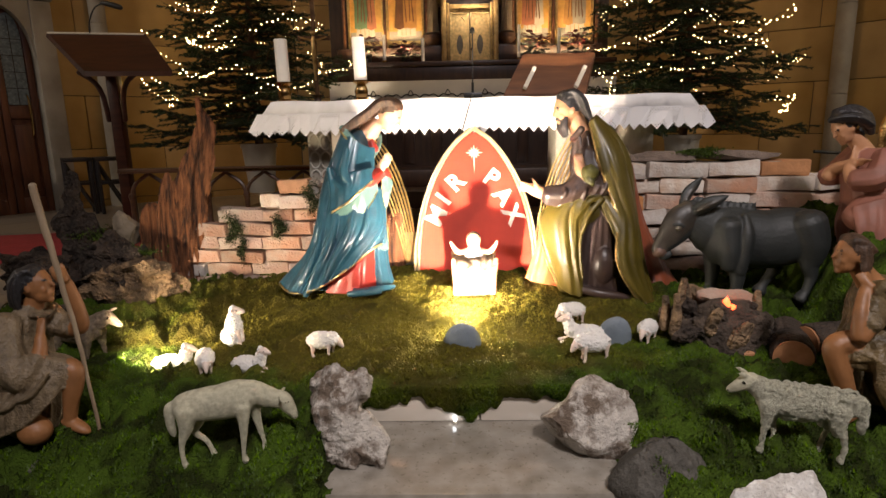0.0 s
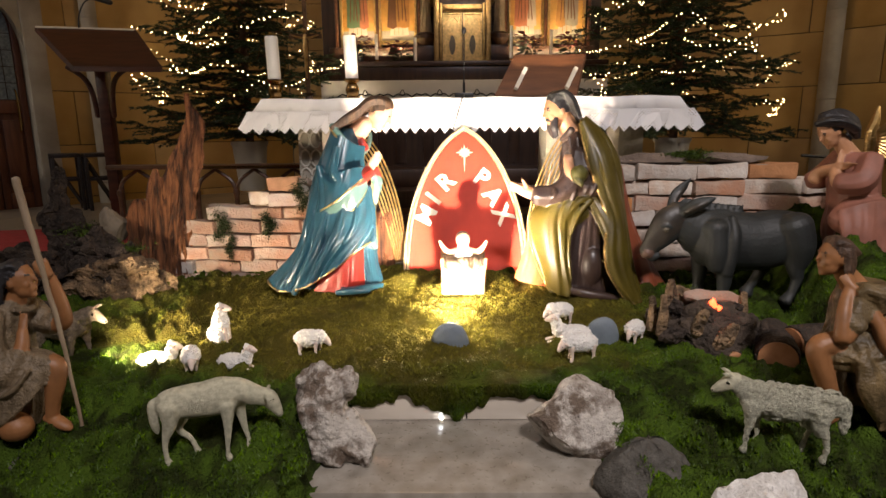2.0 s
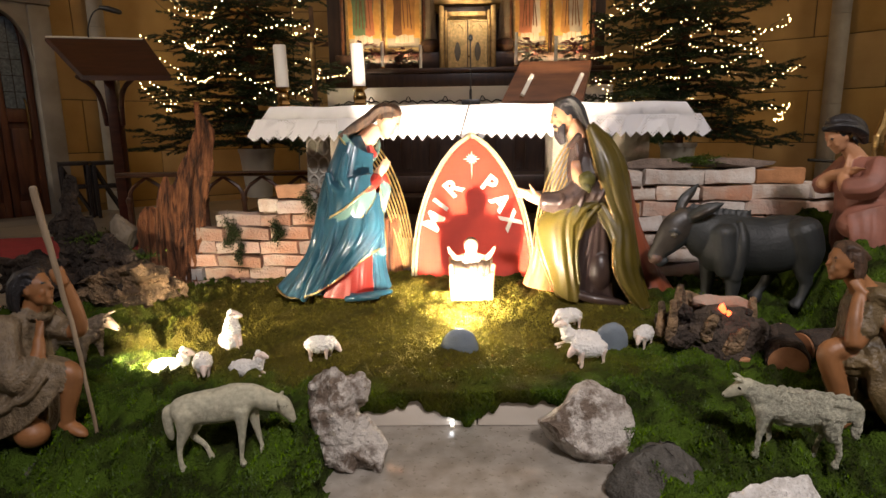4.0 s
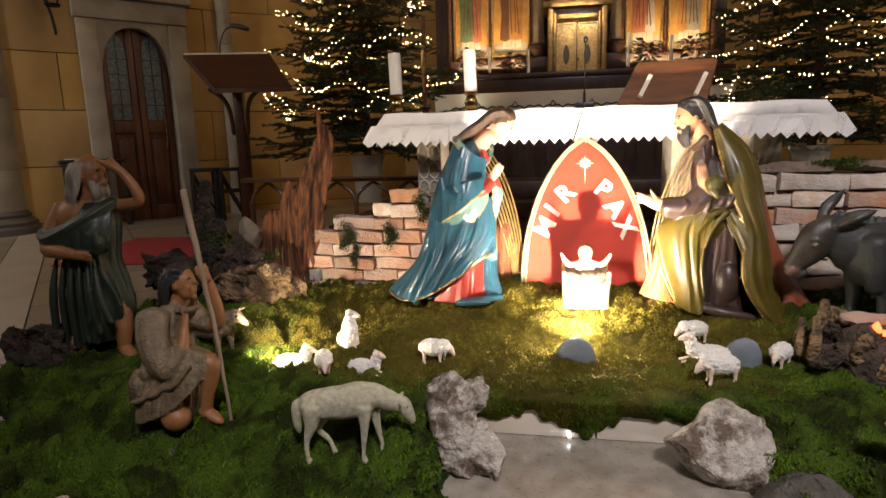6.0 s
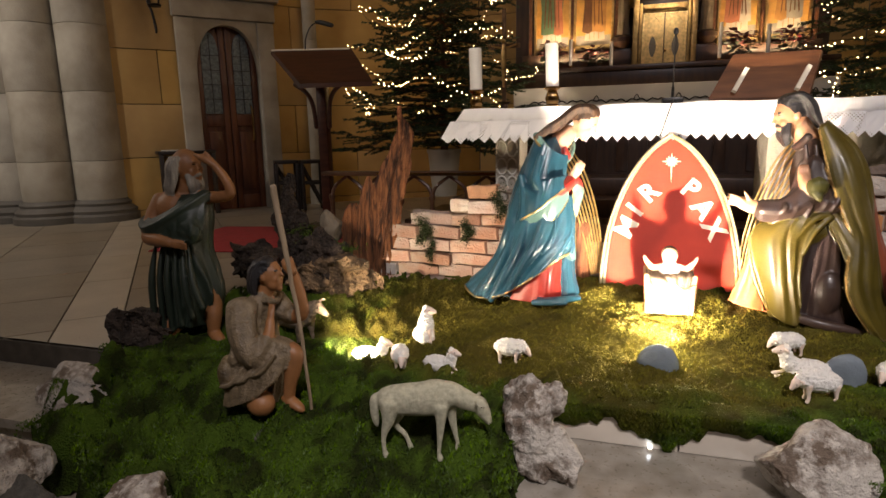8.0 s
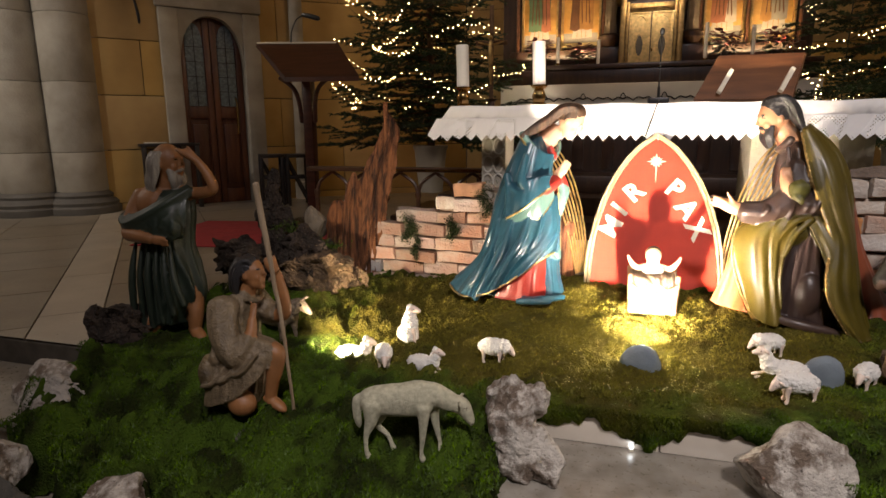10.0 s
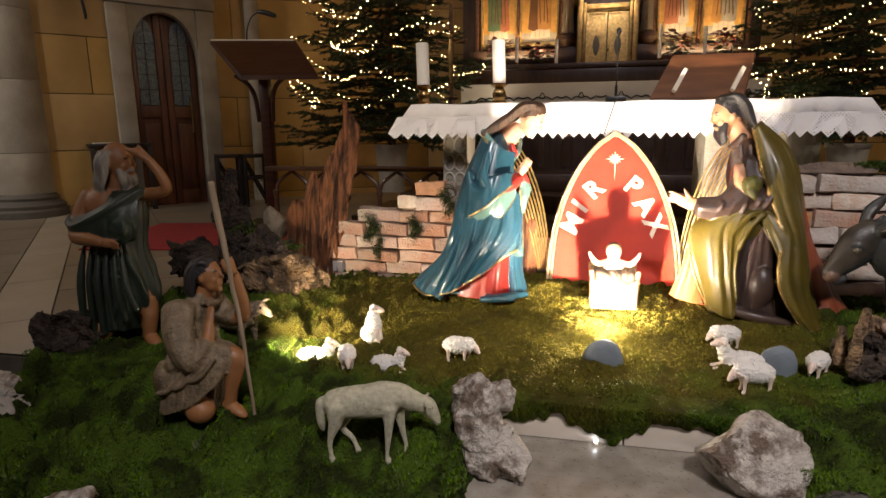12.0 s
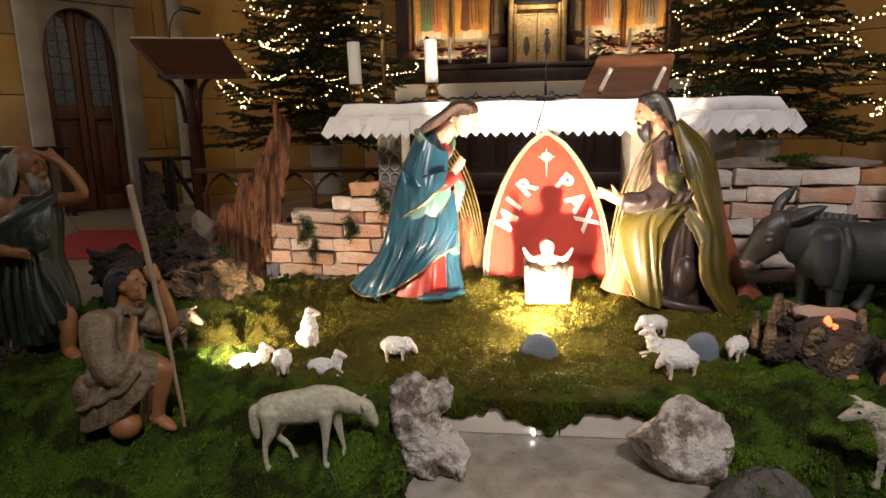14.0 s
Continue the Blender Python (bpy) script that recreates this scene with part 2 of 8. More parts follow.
    "leaf": material("dark_green_leaf", (0.03, 0.055, 0.02), 0.45, 0, 0.3, 20, 90, 0, 0.01, island=0.25),
    "panel": material("red_painted_board", (0.6, 0.06, 0.033), 0.5, 0, 0.2, 6, 80, 0.1, 0.003, spec=0.12),
    "letter": material("cream_paint", (0.8, 0.74, 0.6), 0.6, 0, 0.08, 8, 80, 0.05, 0.002),
    "rim_gold": material("gold_rim_paint", (0.85, 0.7, 0.4), 0.35, 0.5, 0.2, 20, 90, 0.1, 0.003),
    "icon_gold": material("gold_ground_painting", (0.75, 0.43, 0.12), 0.45, 0.1, 0.2, 18, 120, 0.15, 0.003),
    "icon_green": paint("painted_green_robe", (0.16, 0.26, 0.14), 0.5, 0.3, 0),
    "icon_ochre": paint("painted_ochre_robe", (0.6, 0.3, 0.08), 0.5, 0.3, 0),
    "icon_rose": paint("painted_rose_robe", (0.55, 0.2, 0.1), 0.5, 0.3, 0),
    "icon_grey": paint("painted_grey_robe", (0.4, 0.36, 0.3), 0.5, 0.3, 0),
    "ash": material("grey_ash_wood", (0.085, 0.06, 0.042), 0.9, 0, 0.6, 18, 80, 0.9, 0.02),
    "ember": material("glowing_ember", (0.6, 0.05, 0.02), 0.5, bump=0, emit=(1, 0.12, 0.03), power=5),
    "bulb": material("warm_fairy_bulb", (1, 0.8, 0.4), 0.4, bump=0, emit=(1, 0.68, 0.26), power=22),
    # glow of the bead that imitates a reflection on the step
    "led": material("white_glint", (1, 1, 1), 0.4, bump=0, emit=(0.85, 0.95, 1), power=12),
    "plaster": material("dim_cream_plaster", (0.5, 0.42, 0.3), 0.9, 0, 0.2, 2, 40, 0.1, 0.004),
    "straw_cloth": material("straw_coloured_cloth", (0.24, 0.17, 0.11), 0.8, 0, 0.6, 30, 120, 0.4, 0.006),
    "icon_pale": paint("painted_pale_cloth", (0.62, 0.55, 0.45), 0.5, 0.25, 0),
    "icon_dark": paint("painted_dark_folds", (0.2, 0.09, 0.035), 0.5, 0.3, 0),
    "stonefig": material("grey_stone_figure", (0.25, 0.2, 0.14), 0.7, 0, 0.3, 14, 90, 0.2, 0.004),
}


def dry_lit_middle(m, color, color2):
    """Drier, yellower moss round the crib, patchy at its border; warm lamplight partly painted in."""
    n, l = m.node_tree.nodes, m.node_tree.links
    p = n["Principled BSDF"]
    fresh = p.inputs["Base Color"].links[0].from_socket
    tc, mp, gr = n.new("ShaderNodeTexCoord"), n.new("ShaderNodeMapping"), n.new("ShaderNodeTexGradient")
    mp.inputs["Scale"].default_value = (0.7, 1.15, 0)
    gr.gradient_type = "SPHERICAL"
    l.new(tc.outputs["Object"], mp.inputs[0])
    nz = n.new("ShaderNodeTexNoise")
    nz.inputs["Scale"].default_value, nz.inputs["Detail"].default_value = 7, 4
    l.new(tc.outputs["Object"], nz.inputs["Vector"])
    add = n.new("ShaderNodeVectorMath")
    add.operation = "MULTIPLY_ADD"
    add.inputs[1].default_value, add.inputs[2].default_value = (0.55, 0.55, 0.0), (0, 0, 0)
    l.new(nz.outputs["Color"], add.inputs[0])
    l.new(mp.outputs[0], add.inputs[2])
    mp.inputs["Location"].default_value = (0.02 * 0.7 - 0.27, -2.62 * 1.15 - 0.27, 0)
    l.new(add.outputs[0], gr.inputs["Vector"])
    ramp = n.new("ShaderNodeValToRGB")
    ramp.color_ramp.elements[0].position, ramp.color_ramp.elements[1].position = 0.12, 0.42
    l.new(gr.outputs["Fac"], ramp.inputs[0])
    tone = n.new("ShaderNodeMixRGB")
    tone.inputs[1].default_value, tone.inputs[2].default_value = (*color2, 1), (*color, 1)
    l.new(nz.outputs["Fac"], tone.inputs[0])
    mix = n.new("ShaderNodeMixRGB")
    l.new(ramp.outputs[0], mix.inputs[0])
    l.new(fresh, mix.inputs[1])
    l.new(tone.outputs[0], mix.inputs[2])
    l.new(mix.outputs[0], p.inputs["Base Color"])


for name in ("marble", "marble_riser"):
    M[name].node_tree.nodes["Principled BSDF"].inputs["Coat Roughness"].default_value = 0.03
dry_lit_middle(M["moss"], (0.12, 0.098, 0.014), (0.062, 0.052, 0.01))
dry_lit_middle(M["moss_tuft"], (0.17, 0.14, 0.018), (0.1, 0.09, 0.012))


def weathered(m, pale, brown, dark):
    """Broken stone: pale crust, brown staining in patches, dark pits."""
    n, l = m.node_tree.nodes, m.node_tree.links
    p = n["Principled BSDF"]
    tc = n.new("ShaderNodeTexCoord")
    big, mid, pit = n.new("ShaderNodeTexNoise"), n.new("ShaderNodeTexNoise"), n.new("ShaderNodeTexNoise")
    for tex, s, d in ((big, 9, 6), (mid, 34, 6), (pit, 95, 3)):
        tex.inputs["Scale"].default_value, tex.inputs["Detail"].default_value = s, d
        tex.inputs["Roughness"].default_value = 0.65
        l.new(tc.outputs["Object"], tex.inputs["Vector"])
    r1, r2, r3 = (n.new("ShaderNodeValToRGB") for _ in range(3))
    for r, tex, lo, hi in ((r1, big, 0.43, 0.55), (r2, mid, 0.5, 0.66), (r3, pit, 0.26, 0.38)):
        r.color_ramp.elements[0].position, r.color_ramp.elements[1].position = lo, hi
        l.new(tex.outputs["Fac"], r.inputs[0])
    a, b, c = n.new("ShaderNodeMixRGB"), n.new("ShaderNodeMixRGB"), n.new("ShaderNodeMixRGB")
    a.inputs[1].default_value, a.inputs[2].default_value = (*brown, 1), (*pale, 1)
    l.new(r1.outputs[0], a.inputs[0])
    b.inputs[2].default_value = (*[min(0.8, v * 1.25) for v in pale], 1)
    l.new(r2.outputs[0], b.inputs[0])
    l.new(a.outputs[0], b.inputs[1])
    c.inputs[1].default_value = (*dark, 1)
    l.new(r3.outputs[0], c.inputs[0])
    l.new(b.outputs[0], c.inputs[2])
    l.new(c.outputs[0], p.inputs["Base Color"])
    height, bp = n.new("ShaderNodeMath"), next(k for k in n if k.type == "BUMP")
    height.operation = "MULTIPLY_ADD"
    height.inputs[1].default_value = 0.6
    l.new(pit.outputs["Fac"], height.inputs[0])
    l.new(mid.outputs["Fac"], height.inputs[2])
    l.new(height.outputs[0], bp.inputs["Height"])
    bp.inputs["Strength"].default_value, bp.inputs["Distance"].default_value = 1.0, 0.014


weathered(M["rock"], (0.47, 0.43, 0.38), (0.15, 0.11, 0.08), (0.09, 0.07, 0.055))
weathered(M["rock_white"], (0.6, 0.58, 0.55), (0.5, 0.47, 0.43), (0.1, 0.09, 0.08))
weathered(M["rock_grey"], (0.085, 0.078, 0.066), (0.06, 0.054, 0.044), (0.03, 0.027, 0.023))


for name, lo, hi in (("driftwood", 0.36, 0.6), ("bark", 0.4, 0.62), ("moss", 0.4, 0.58), ("moss_tuft", 0.4, 0.58)):
    ramp = next(k for k in M[name].node_tree.nodes if k.type == "VALTORGB").color_ramp
    ramp.elements[0].position, ramp.elements[1].position = lo, hi


# ---- building helpers ----
def thing(name, where=(0, 0, 0), label="", category="", group="", rz=0.0, kind=""):
    ob = new(name)
    ob.matrix_world = pose(*where, 0, 0, rz)
    ob.empty_display_size = 0.05
    return tagged(ob, label, category, group, kind)


def mesh_of(name, bm, mats, smooth=True):
    me = bpy.data.meshes.new(name)
    bmesh.ops.recalc_face_normals(bm, faces=bm.faces)
    bm.to_mesh(me)
    bm.free()
    for m in (mats if isinstance(mats, (list, tuple)) else [mats]):
        me.materials.append(M[m])
    if smooth:
        me.polygons.foreach_set("use_smooth", [True] * len(me.polygons))
        me.set_sharp_from_angle(angle=radians(38))
    return me


def part(name, bm, mat, parent, label="", smooth=True):
    ob = new(name, mesh_of(name, bm, mat, smooth))
    ob.parent = parent
    return tagged(ob, label)


def single(name, bm, mats, where, label, category, group="", rz=0.0, kind="", smooth=True, scale=1.0):
    ob = new(name, mesh_of(name, bm, mats, smooth))
    ob.matrix_world = pose(*where, 0, 0, rz) @ Matrix.Scale(scale, 4)
    return tagged(ob, label, category, group, kind)


def box(bm, x0, x1, y0, y1, z0, z1, bevel=0.0, mat=0):
    made = bmesh.ops.create_cube(bm, size=1)["verts"]
    for v in made:
        v.co = Vector((x0 + (v.co.x + 0.5) * (x1 - x0), y0 + (v.co.y + 0.5) * (y1 - y0), z0 + (v.co.z + 0.5) * (z1 - z0)))
    faces = {f for v in made for f in v.link_faces}
    for f in faces:
        f.material_index = mat
    if bevel:
        edges = list({e for v in made for e in v.link_edges})
        bmesh.ops.bevel(bm, geom=edges, offset=bevel, segments=2, affect="EDGES", profile=0.6)
    return bm


def catmull(keys, count):
    """Smooth rows through rows of numbers."""
    keys = np.array(keys, float)
    t = np.linspace(0, len(keys) - 1, count)
    out = []
    for u in t:
        i = min(int(u), len(keys) - 2)
        f = u - i
        p0, p1, p2, p3 = keys[max(i - 1, 0)], keys[i], keys[i + 1], keys[min(i + 2, len(keys) - 1)]
        out.append(0.5 * (2 * p1 + (p2 - p0) * f + (2 * p0 - 5 * p1 + 4 * p2 - p3) * f * f + (3 * p1 - p0 - 3 * p2 + p3) * f ** 3))
    return np.array(out)


def rings(bm, loops, mat=0, caps=True):
    rows = [[bm.verts.new(co) for co in loop] for loop in loops]
    n = len(rows[0])
    for a, b in zip(rows, rows[1:]):
        for i in range(n):
            bm.faces.new((a[i], a[(i + 1) % n], b[(i + 1) % n], b[i])).material_index = mat
    if caps:
        for row, flip in ((rows[0], True), (rows[-1], False)):
            c = bm.verts.new(sum((v.co for v in row), Vector()) / n)
            for i in range(n):
                f = bm.faces.new((row[(i + 1) % n], row[i], c) if flip else (row[i], row[(i + 1) % n], c))
                f.material_index = mat
    return bm


def tube(bm, keys, mat=0, seg=12, count=None, wide=1.0, folds=0, amp=0.0, phase=0.0, rough=0.0, up=(0, 0, 1)):
    """A limb along keys of (x, y, z, radius): smooth, with round-ish ends; wide stretches it sideways."""
    count = count or 4 * len(keys)
    rows = catmull(keys, count)
    if seg > 6:
        ends = []
        for row, near in ((rows[0], rows[1]), (rows[-1], rows[-2])):
            out = row[:3] - near[:3]
            out = out / (np.linalg.norm(out) + 1e-9)
            ends.append([np.r_[row[:3] + out * row[3] * h * 0.7, row[3] * math.sqrt(max(0.0, 1 - h * h))] for h in (0.45, 0.8, 0.97)])
        rows = np.array(ends[0][::-1] + list(rows) + ends[1])
        count = len(rows)
    loops, s = [], None
    for k, (x, y, z, r) in enumerate(rows):
        a, b = rows[max(k - 1, 0)][:3], rows[min(k + 1, count - 1)][:3]
        t = Vector(b - a).normalized()
        if s is None:
            ref = Vector(up) if abs(t.dot(Vector(up))) < 0.9 else Vector((-1, 0, 0))
            s = t.cross(ref).normalized()
        else:
            s = (s - t * s.dot(t)).normalized()
        u = s.cross(t)
        loop = []
        for i in range(seg):
            th = 2 * math.pi * i / seg
            rr = max(r, 0.0005) * (1 + (amp * math.sin(folds * th + phase + k * 0.12) if folds else 0))
            co = Vector((x, y, z)) + (s * math.cos(th) * wide + u * math.sin(th)) * rr
            if rough:
                co += noise.noise_vector(co * 14) * rough
            loop.append(co)
        loops.append(loop)
    return rings(bm, loops, mat)


def ball(bm, c, r, mat=0, rot=(0, 0, 0), seg=16, rough=0.0, freq=8.0):
    r = (r, r, r) if isinstance(r, (int, float)) else r
    m = pose(*c, *rot) @ Matrix.Diagonal((*r, 1))
    made = bmesh.ops.create_uvsphere(bm, u_segments=seg, v_segments=max(6, seg * 2 // 3), radius=1)["verts"]
    for v in made:
        if rough:
            v.co *= 1 + rough * noise.noise(v.co * freq * 0.3 + Vector(c) * 7)
        v.co = m @ v.co
    for f in {f for v in made for f in v.link_faces}:
        f.material_index = mat
    return bm


def robe(bm, keys, mat=0, folds=9, seg=72, count=36, phase=0.0, twist=3.0):
    """Drapery: rows of (z, x0, x1, cy, ry, depth of folds), with folds that run down and wander."""
    rows = catmull(keys, count)
    loops = []
    for z, x0, x1, cy, ry, amp in rows:
        loop = []
        for i in range(seg):
            th = 2 * math.pi * i / seg
            wob = noise.noise(Vector((math.cos(th) * 1.6, math.sin(th) * 1.6, z * 2.2 + phase * 3))) * 2.2
            f = math.sin(folds * th + phase + twist * z + wob)
            f = (1 - 2 * abs(f) ** 0.8) * 0.9 + 0.4 * (1 - 2 * abs(math.sin(1.7 * folds * th + wob * 2.3 + z * 6)) ** 0.8)
            k = 1 + 1.35 * amp * f
            loop.append(Vector(((x0 + x1) / 2 + math.cos(th) * (x1 - x0) / 2 * k, cy + math.sin(th) * ry * k, z)))
        loops.append(loop)
    return rings(bm, loops, mat)


def hung_cloth(bm, rails, mat=0, folds=4, amp=(0.008, 0.02), thick=0.022, phase=0.0, wander=0.5, nu=56, nv=40, toward=(0, -1, 0.25)):
    """Cloth hung between rails of (x, y, z), with long folds that deepen along them; gives back its front rows."""
    along = np.array([catmull(r, nv) for r in rails])
    grid = np.array([catmull(along[:, j], nu) for j in range(nv)])
    du, dv = np.gradient(grid, axis=1), np.gradient(grid, axis=0)
    nrm = np.cross(du, dv)
    nrm /= np.linalg.norm(nrm, axis=2, keepdims=True) + 1e-9
    if (nrm @ np.array(toward, float)).mean() < 0:
        nrm = -nrm
    for j in range(nv):
        v = j / (nv - 1)
        for i in range(nu):
            u = i / (nu - 1)
            q = folds * u + phase + wander * noise.noise(Vector((u * 2.2 + phase * 3, v * 1.6, phase * 5)))
            a = abs(math.sin(math.pi * q))
            d = a ** 0.7 * (0.55 + 0.45 * noise.noise(Vector((math.floor(q) * 1.7, v * 2.4, phase)))) + 0.22 * abs(math.sin(2.3 * math.pi * q + v * 3))
            grid[j, i] += nrm[j, i] * d * (amp[0] + (amp[1] - amp[0]) * v)
    back = grid - nrm * thick
    front_v = [[bm.verts.new(p) for p in row] for row in grid]
    back_v = [[bm.verts.new(p) for p in row] for row in back]
    made = []
    for j in range(nv - 1):
        for i in range(nu - 1):
            made.append(bm.faces.new((front_v[j][i], front_v[j][i + 1], front_v[j + 1][i + 1], front_v[j + 1][i])))
            made.append(bm.faces.new((back_v[j][i], back_v[j + 1][i], back_v[j + 1][i + 1], back_v[j][i + 1])))
    for j in range(nv - 1):
        for i in (0, nu - 1):
            made.append(bm.faces.new((front_v[j][i], front_v[j + 1][i], back_v[j + 1][i], back_v[j][i])))
    for i in range(nu - 1):
        for j in (0, nv - 1):
            made.append(bm.faces.new((front_v[j][i], front_v[j][i + 1], back_v[j][i + 1], back_v[j][i])))
    for f in made:
        f.material_index = mat
    return grid


def gold_edge(bm, row, mat, r=0.004):
    """A painted gold line along an edge of cloth."""
    tube(bm, [(*p, r) for p in row[::3]], mat, 7, len(row))


def sculpted(name, bm, mats, where, label, category, group="", rz=0.0, scale=1.0, voxel=0.0042, smoothing=3, drape=None, curl=None):
    """Melts overlapping shells into one carved skin; each face takes the paint of the shell it came from."""
    bmesh.ops.recalc_face_normals(bm, faces=bm.faces)
    tree = BVHTree.FromBMesh(bm)
    bm.faces.ensure_lookup_table()
    paints = [f.material_index for f in bm.faces]
    raw = bpy.data.meshes.new(name)
    bm.to_mesh(raw)
    bm.free()
    tmp = bpy.data.objects.new("tmp", raw)
    scene.collection.objects.link(tmp)
    mod = tmp.modifiers.new("melt", "REMESH")
    mod.mode, mod.voxel_size, mod.adaptivity = "VOXEL", voxel, 0.0
    if smoothing:
        sm = tmp.modifiers.new("soften", "SMOOTH")
        sm.factor, sm.iterations = 0.5, smoothing
    me = bpy.data.meshes.new_from_object(tmp.evaluated_get(bpy.context.evaluated_depsgraph_get()))
    bpy.data.objects.remove(tmp)
    me.name = name
    me.materials.clear()
    for m in mats:
        me.materials.append(M[m])
    pick = []
    for poly in me.polygons:
        hit = tree.find_nearest(poly.center)
        pick.append(paints[hit[2]] if hit[2] is not None else 0)
    me.polygons.foreach_set("material_index", pick)
    me.polygons.foreach_set("use_smooth", [True] * len(pick))
    if drape:
        amp, freq, shear, cloths = drape
        weight = np.zeros(len(me.vertices))
        total = np.zeros(len(me.vertices))
        for poly, m in zip(me.polygons, pick):
            for v in poly.vertices:
                total[v] += 1
                weight[v] += m in cloths
        weight /= np.maximum(total, 1)
        move = []
        for v, w in zip(me.vertices, weight):
            if w < 0.5:
                move.append(None)
                continue
            c, n_ = v.co, v.normal
            q = Vector(((c.x + shear * c.z) * freq, (c.y + 0.5 * shear * c.z) * freq, c.z * freq * 0.09))
            q += noise.noise_vector(c * 3.2) * 0.4
            d = 0.5 - 1.9 * min(0.5, abs(noise.noise(q))) ** 0.85 + 0.22 * noise.noise(q * 2.0 + Vector((5, 5, 5)))
            move.append(n_ * d * amp * w * (1 - 0.75 * abs(n_.z)))
        for v, d in zip(me.vertices, move):
            if d is not None:
                v.co += d
    if curl:
        amp, freq, wool = curl
        on = np.zeros(len(me.vertices))
        for poly, m in zip(me.polygons, pick):
            if m == wool:
                on[list(poly.vertices)] = 1
        move = []
        for v in me.vertices:
            q = v.co * freq + noise.noise_vector(v.co * freq * 0.7) * 0.35
            d = noise.voronoi(q)[0]
            move.append(v.normal * (amp * (min(1.0, (d[1] - d[0]) * 1.6) ** 0.7 - 0.45)))
        for v, d, w in zip(me.vertices, move, on):
            if w:
                v.co += d
    ob = new(name, me)
    ob.matrix_world = pose(*where, 0, 0, rz) @ Matrix.Scale(scale, 4)
    return tagged(ob, label, category, group)


def rock(bm, c, r, seed, mat=0, sub=4, rough=0.35, sharp=0.5, flat_bottom=True):
    """A broken stone: a ball cut by random planes, with ledges, cracks and pits."""
    rnd = random.Random(seed)
    made = bmesh.ops.create_icosphere(bm, subdivisions=sub, radius=1)["verts"]
    planes = [(Vector((rnd.gauss(0, 1), rnd.gauss(0, 1), rnd.gauss(0, 1))).normalized(), rnd.uniform(0.5, 0.86)) for _ in range(13)]
    off = Vector((rnd.random() * 50, rnd.random() * 50, rnd.random() * 50))
    for v in made:
        for nrm, d in planes:
            e = v.co.dot(nrm) - d
            if e > 0:
                v.co -= nrm * e * (0.8 + 0.2 * sharp)
        p = v.co.copy()
        k = rough * (0.45 * noise.noise(p * 1.6 + off) + 0.2 * noise.noise(p * 3.6 + off) + 0.09 * noise.noise(p * 9 + off) + 0.05 * noise.noise(p * 22 + off))
        k -= rough * 0.3 * max(0.0, 0.12 - abs(noise.noise(p * 2.3 + off * 2))) * 2.4
        k -= rough * 0.25 * max(0.0, noise.noise(p * 6 + off * 3) - 0.3)
        v.co *= 1 + k
        v.co = Vector((v.co.x * r[0], v.co.y * r[1], v.co.z * r[2])) + Vector(c)
    for f in {f for v in made for f in v.link_faces}:
        f.material_index = mat
    return bm


def lathe(bm, profile, c=(0, 0, 0), seg=24, mat=0, caps=True):
    return rings(bm, [[Vector((c[0] + r * math.cos(2 * math.pi * i / seg), c[1] + r * math.sin(2 * math.pi * i / seg), c[2] + z)) for i in range(seg)] for r, z in profile], mat, caps)


def prism(bm, outline, y0, y1, mat=0):
    """A flat shape in x and z, given depth along y."""
    a = [bm.verts.new((x, y0, z)) for x, z in outline]
    b = [bm.verts.new((x, y1, z)) for x, z in outline]
    n = len(outline)
    bm.faces.new(a).material_index = mat
    bm.faces.new(b[::-1]).material_index = mat
    for i in range(n):
        bm.faces.new((a[i], b[i], b[(i + 1) % n], a[(i + 1) % n])).material_index = mat
    return bm


def blades(name, mat, verts, faces, label, category, kind="stuff", parent=None):
    me = bpy.data.meshes.new(name)
    me.from_pydata(verts, [], faces)
    me.materials.append(M[mat])
    ob = new(name, me)
    if parent:
        ob.parent = parent
    return tagged(ob, label, category, "", kind)


def smooth(a, b, x):
    t = min(1, max(0, (x - a) / (b - a)))
    return t * t * (3 - 2 * t)


# ---- the setting ----
def ground_height(x, y):
    """The moss mound over step and chancel floor."""
    side = max(smooth(-0.12, -0.4, x), smooth(0.5, 0.8, x))
    front = (1 - side) * 0.115 + side * (0.02 + 0.09 * smooth(1.45, 1.88, y))
    z = front + 0.035 * smooth(2.1, 2.6, y) + 0.02 * smooth(2.55, 2.95, y)
    bank = 1.42 + 0.1 * smooth(2.4, 2.65, y)
    z += 0.3 * smooth(bank, bank + 0.2, x) * smooth(1.9, 2.3, y)
    z -= 0.015 * smooth(-1.6, -2.0, x)
    big = noise.voronoi(Vector((x * 5.2 + 0.3 * noise.noise(Vector((x * 5, y * 5, 8))), y * 6.5, 1.0)))[0]
    z += (0.085 * min(1.0, (big[1] - big[0]) * 1.8) ** 0.6 - 0.058) * max(smooth(-0.55, -1.0, x), smooth(0.75, 1.2, x)) * smooth(2.75, 2.5, y)
    z += 0.022 * noise.noise(Vector((x * 2.6, y * 2.6, 0))) + 0.02 * noise.noise(Vector((x * 7, y * 7, 3)))
    return z


def moss_edge(x, y):
    """How far inside the moss a place lies, in metres; below 0 it is bare."""
    gap = max(max(-0.14 - x, x - 0.6) + 0.04 * noise.noise(Vector((y * 9, x * 3, 2))), y - 1.952)
    front = 1.3 - 0.02 * abs(x) + smooth(-0.9, -1.7, x) * 0.27
    e = min(gap, y - front, 3.32 - y, x + 1.7 + 0.14 * smooth(1.9, 2.2, y) - 0.2 * smooth(2.4, 3.0, y), 2.5 - x)
    return e + 0.035 * noise.noise(Vector((x * 6, y * 6, 9))) + 0.02 * noise.noise(Vector((x * 17, y * 17, 5)))


# nave floor, broad, below the step
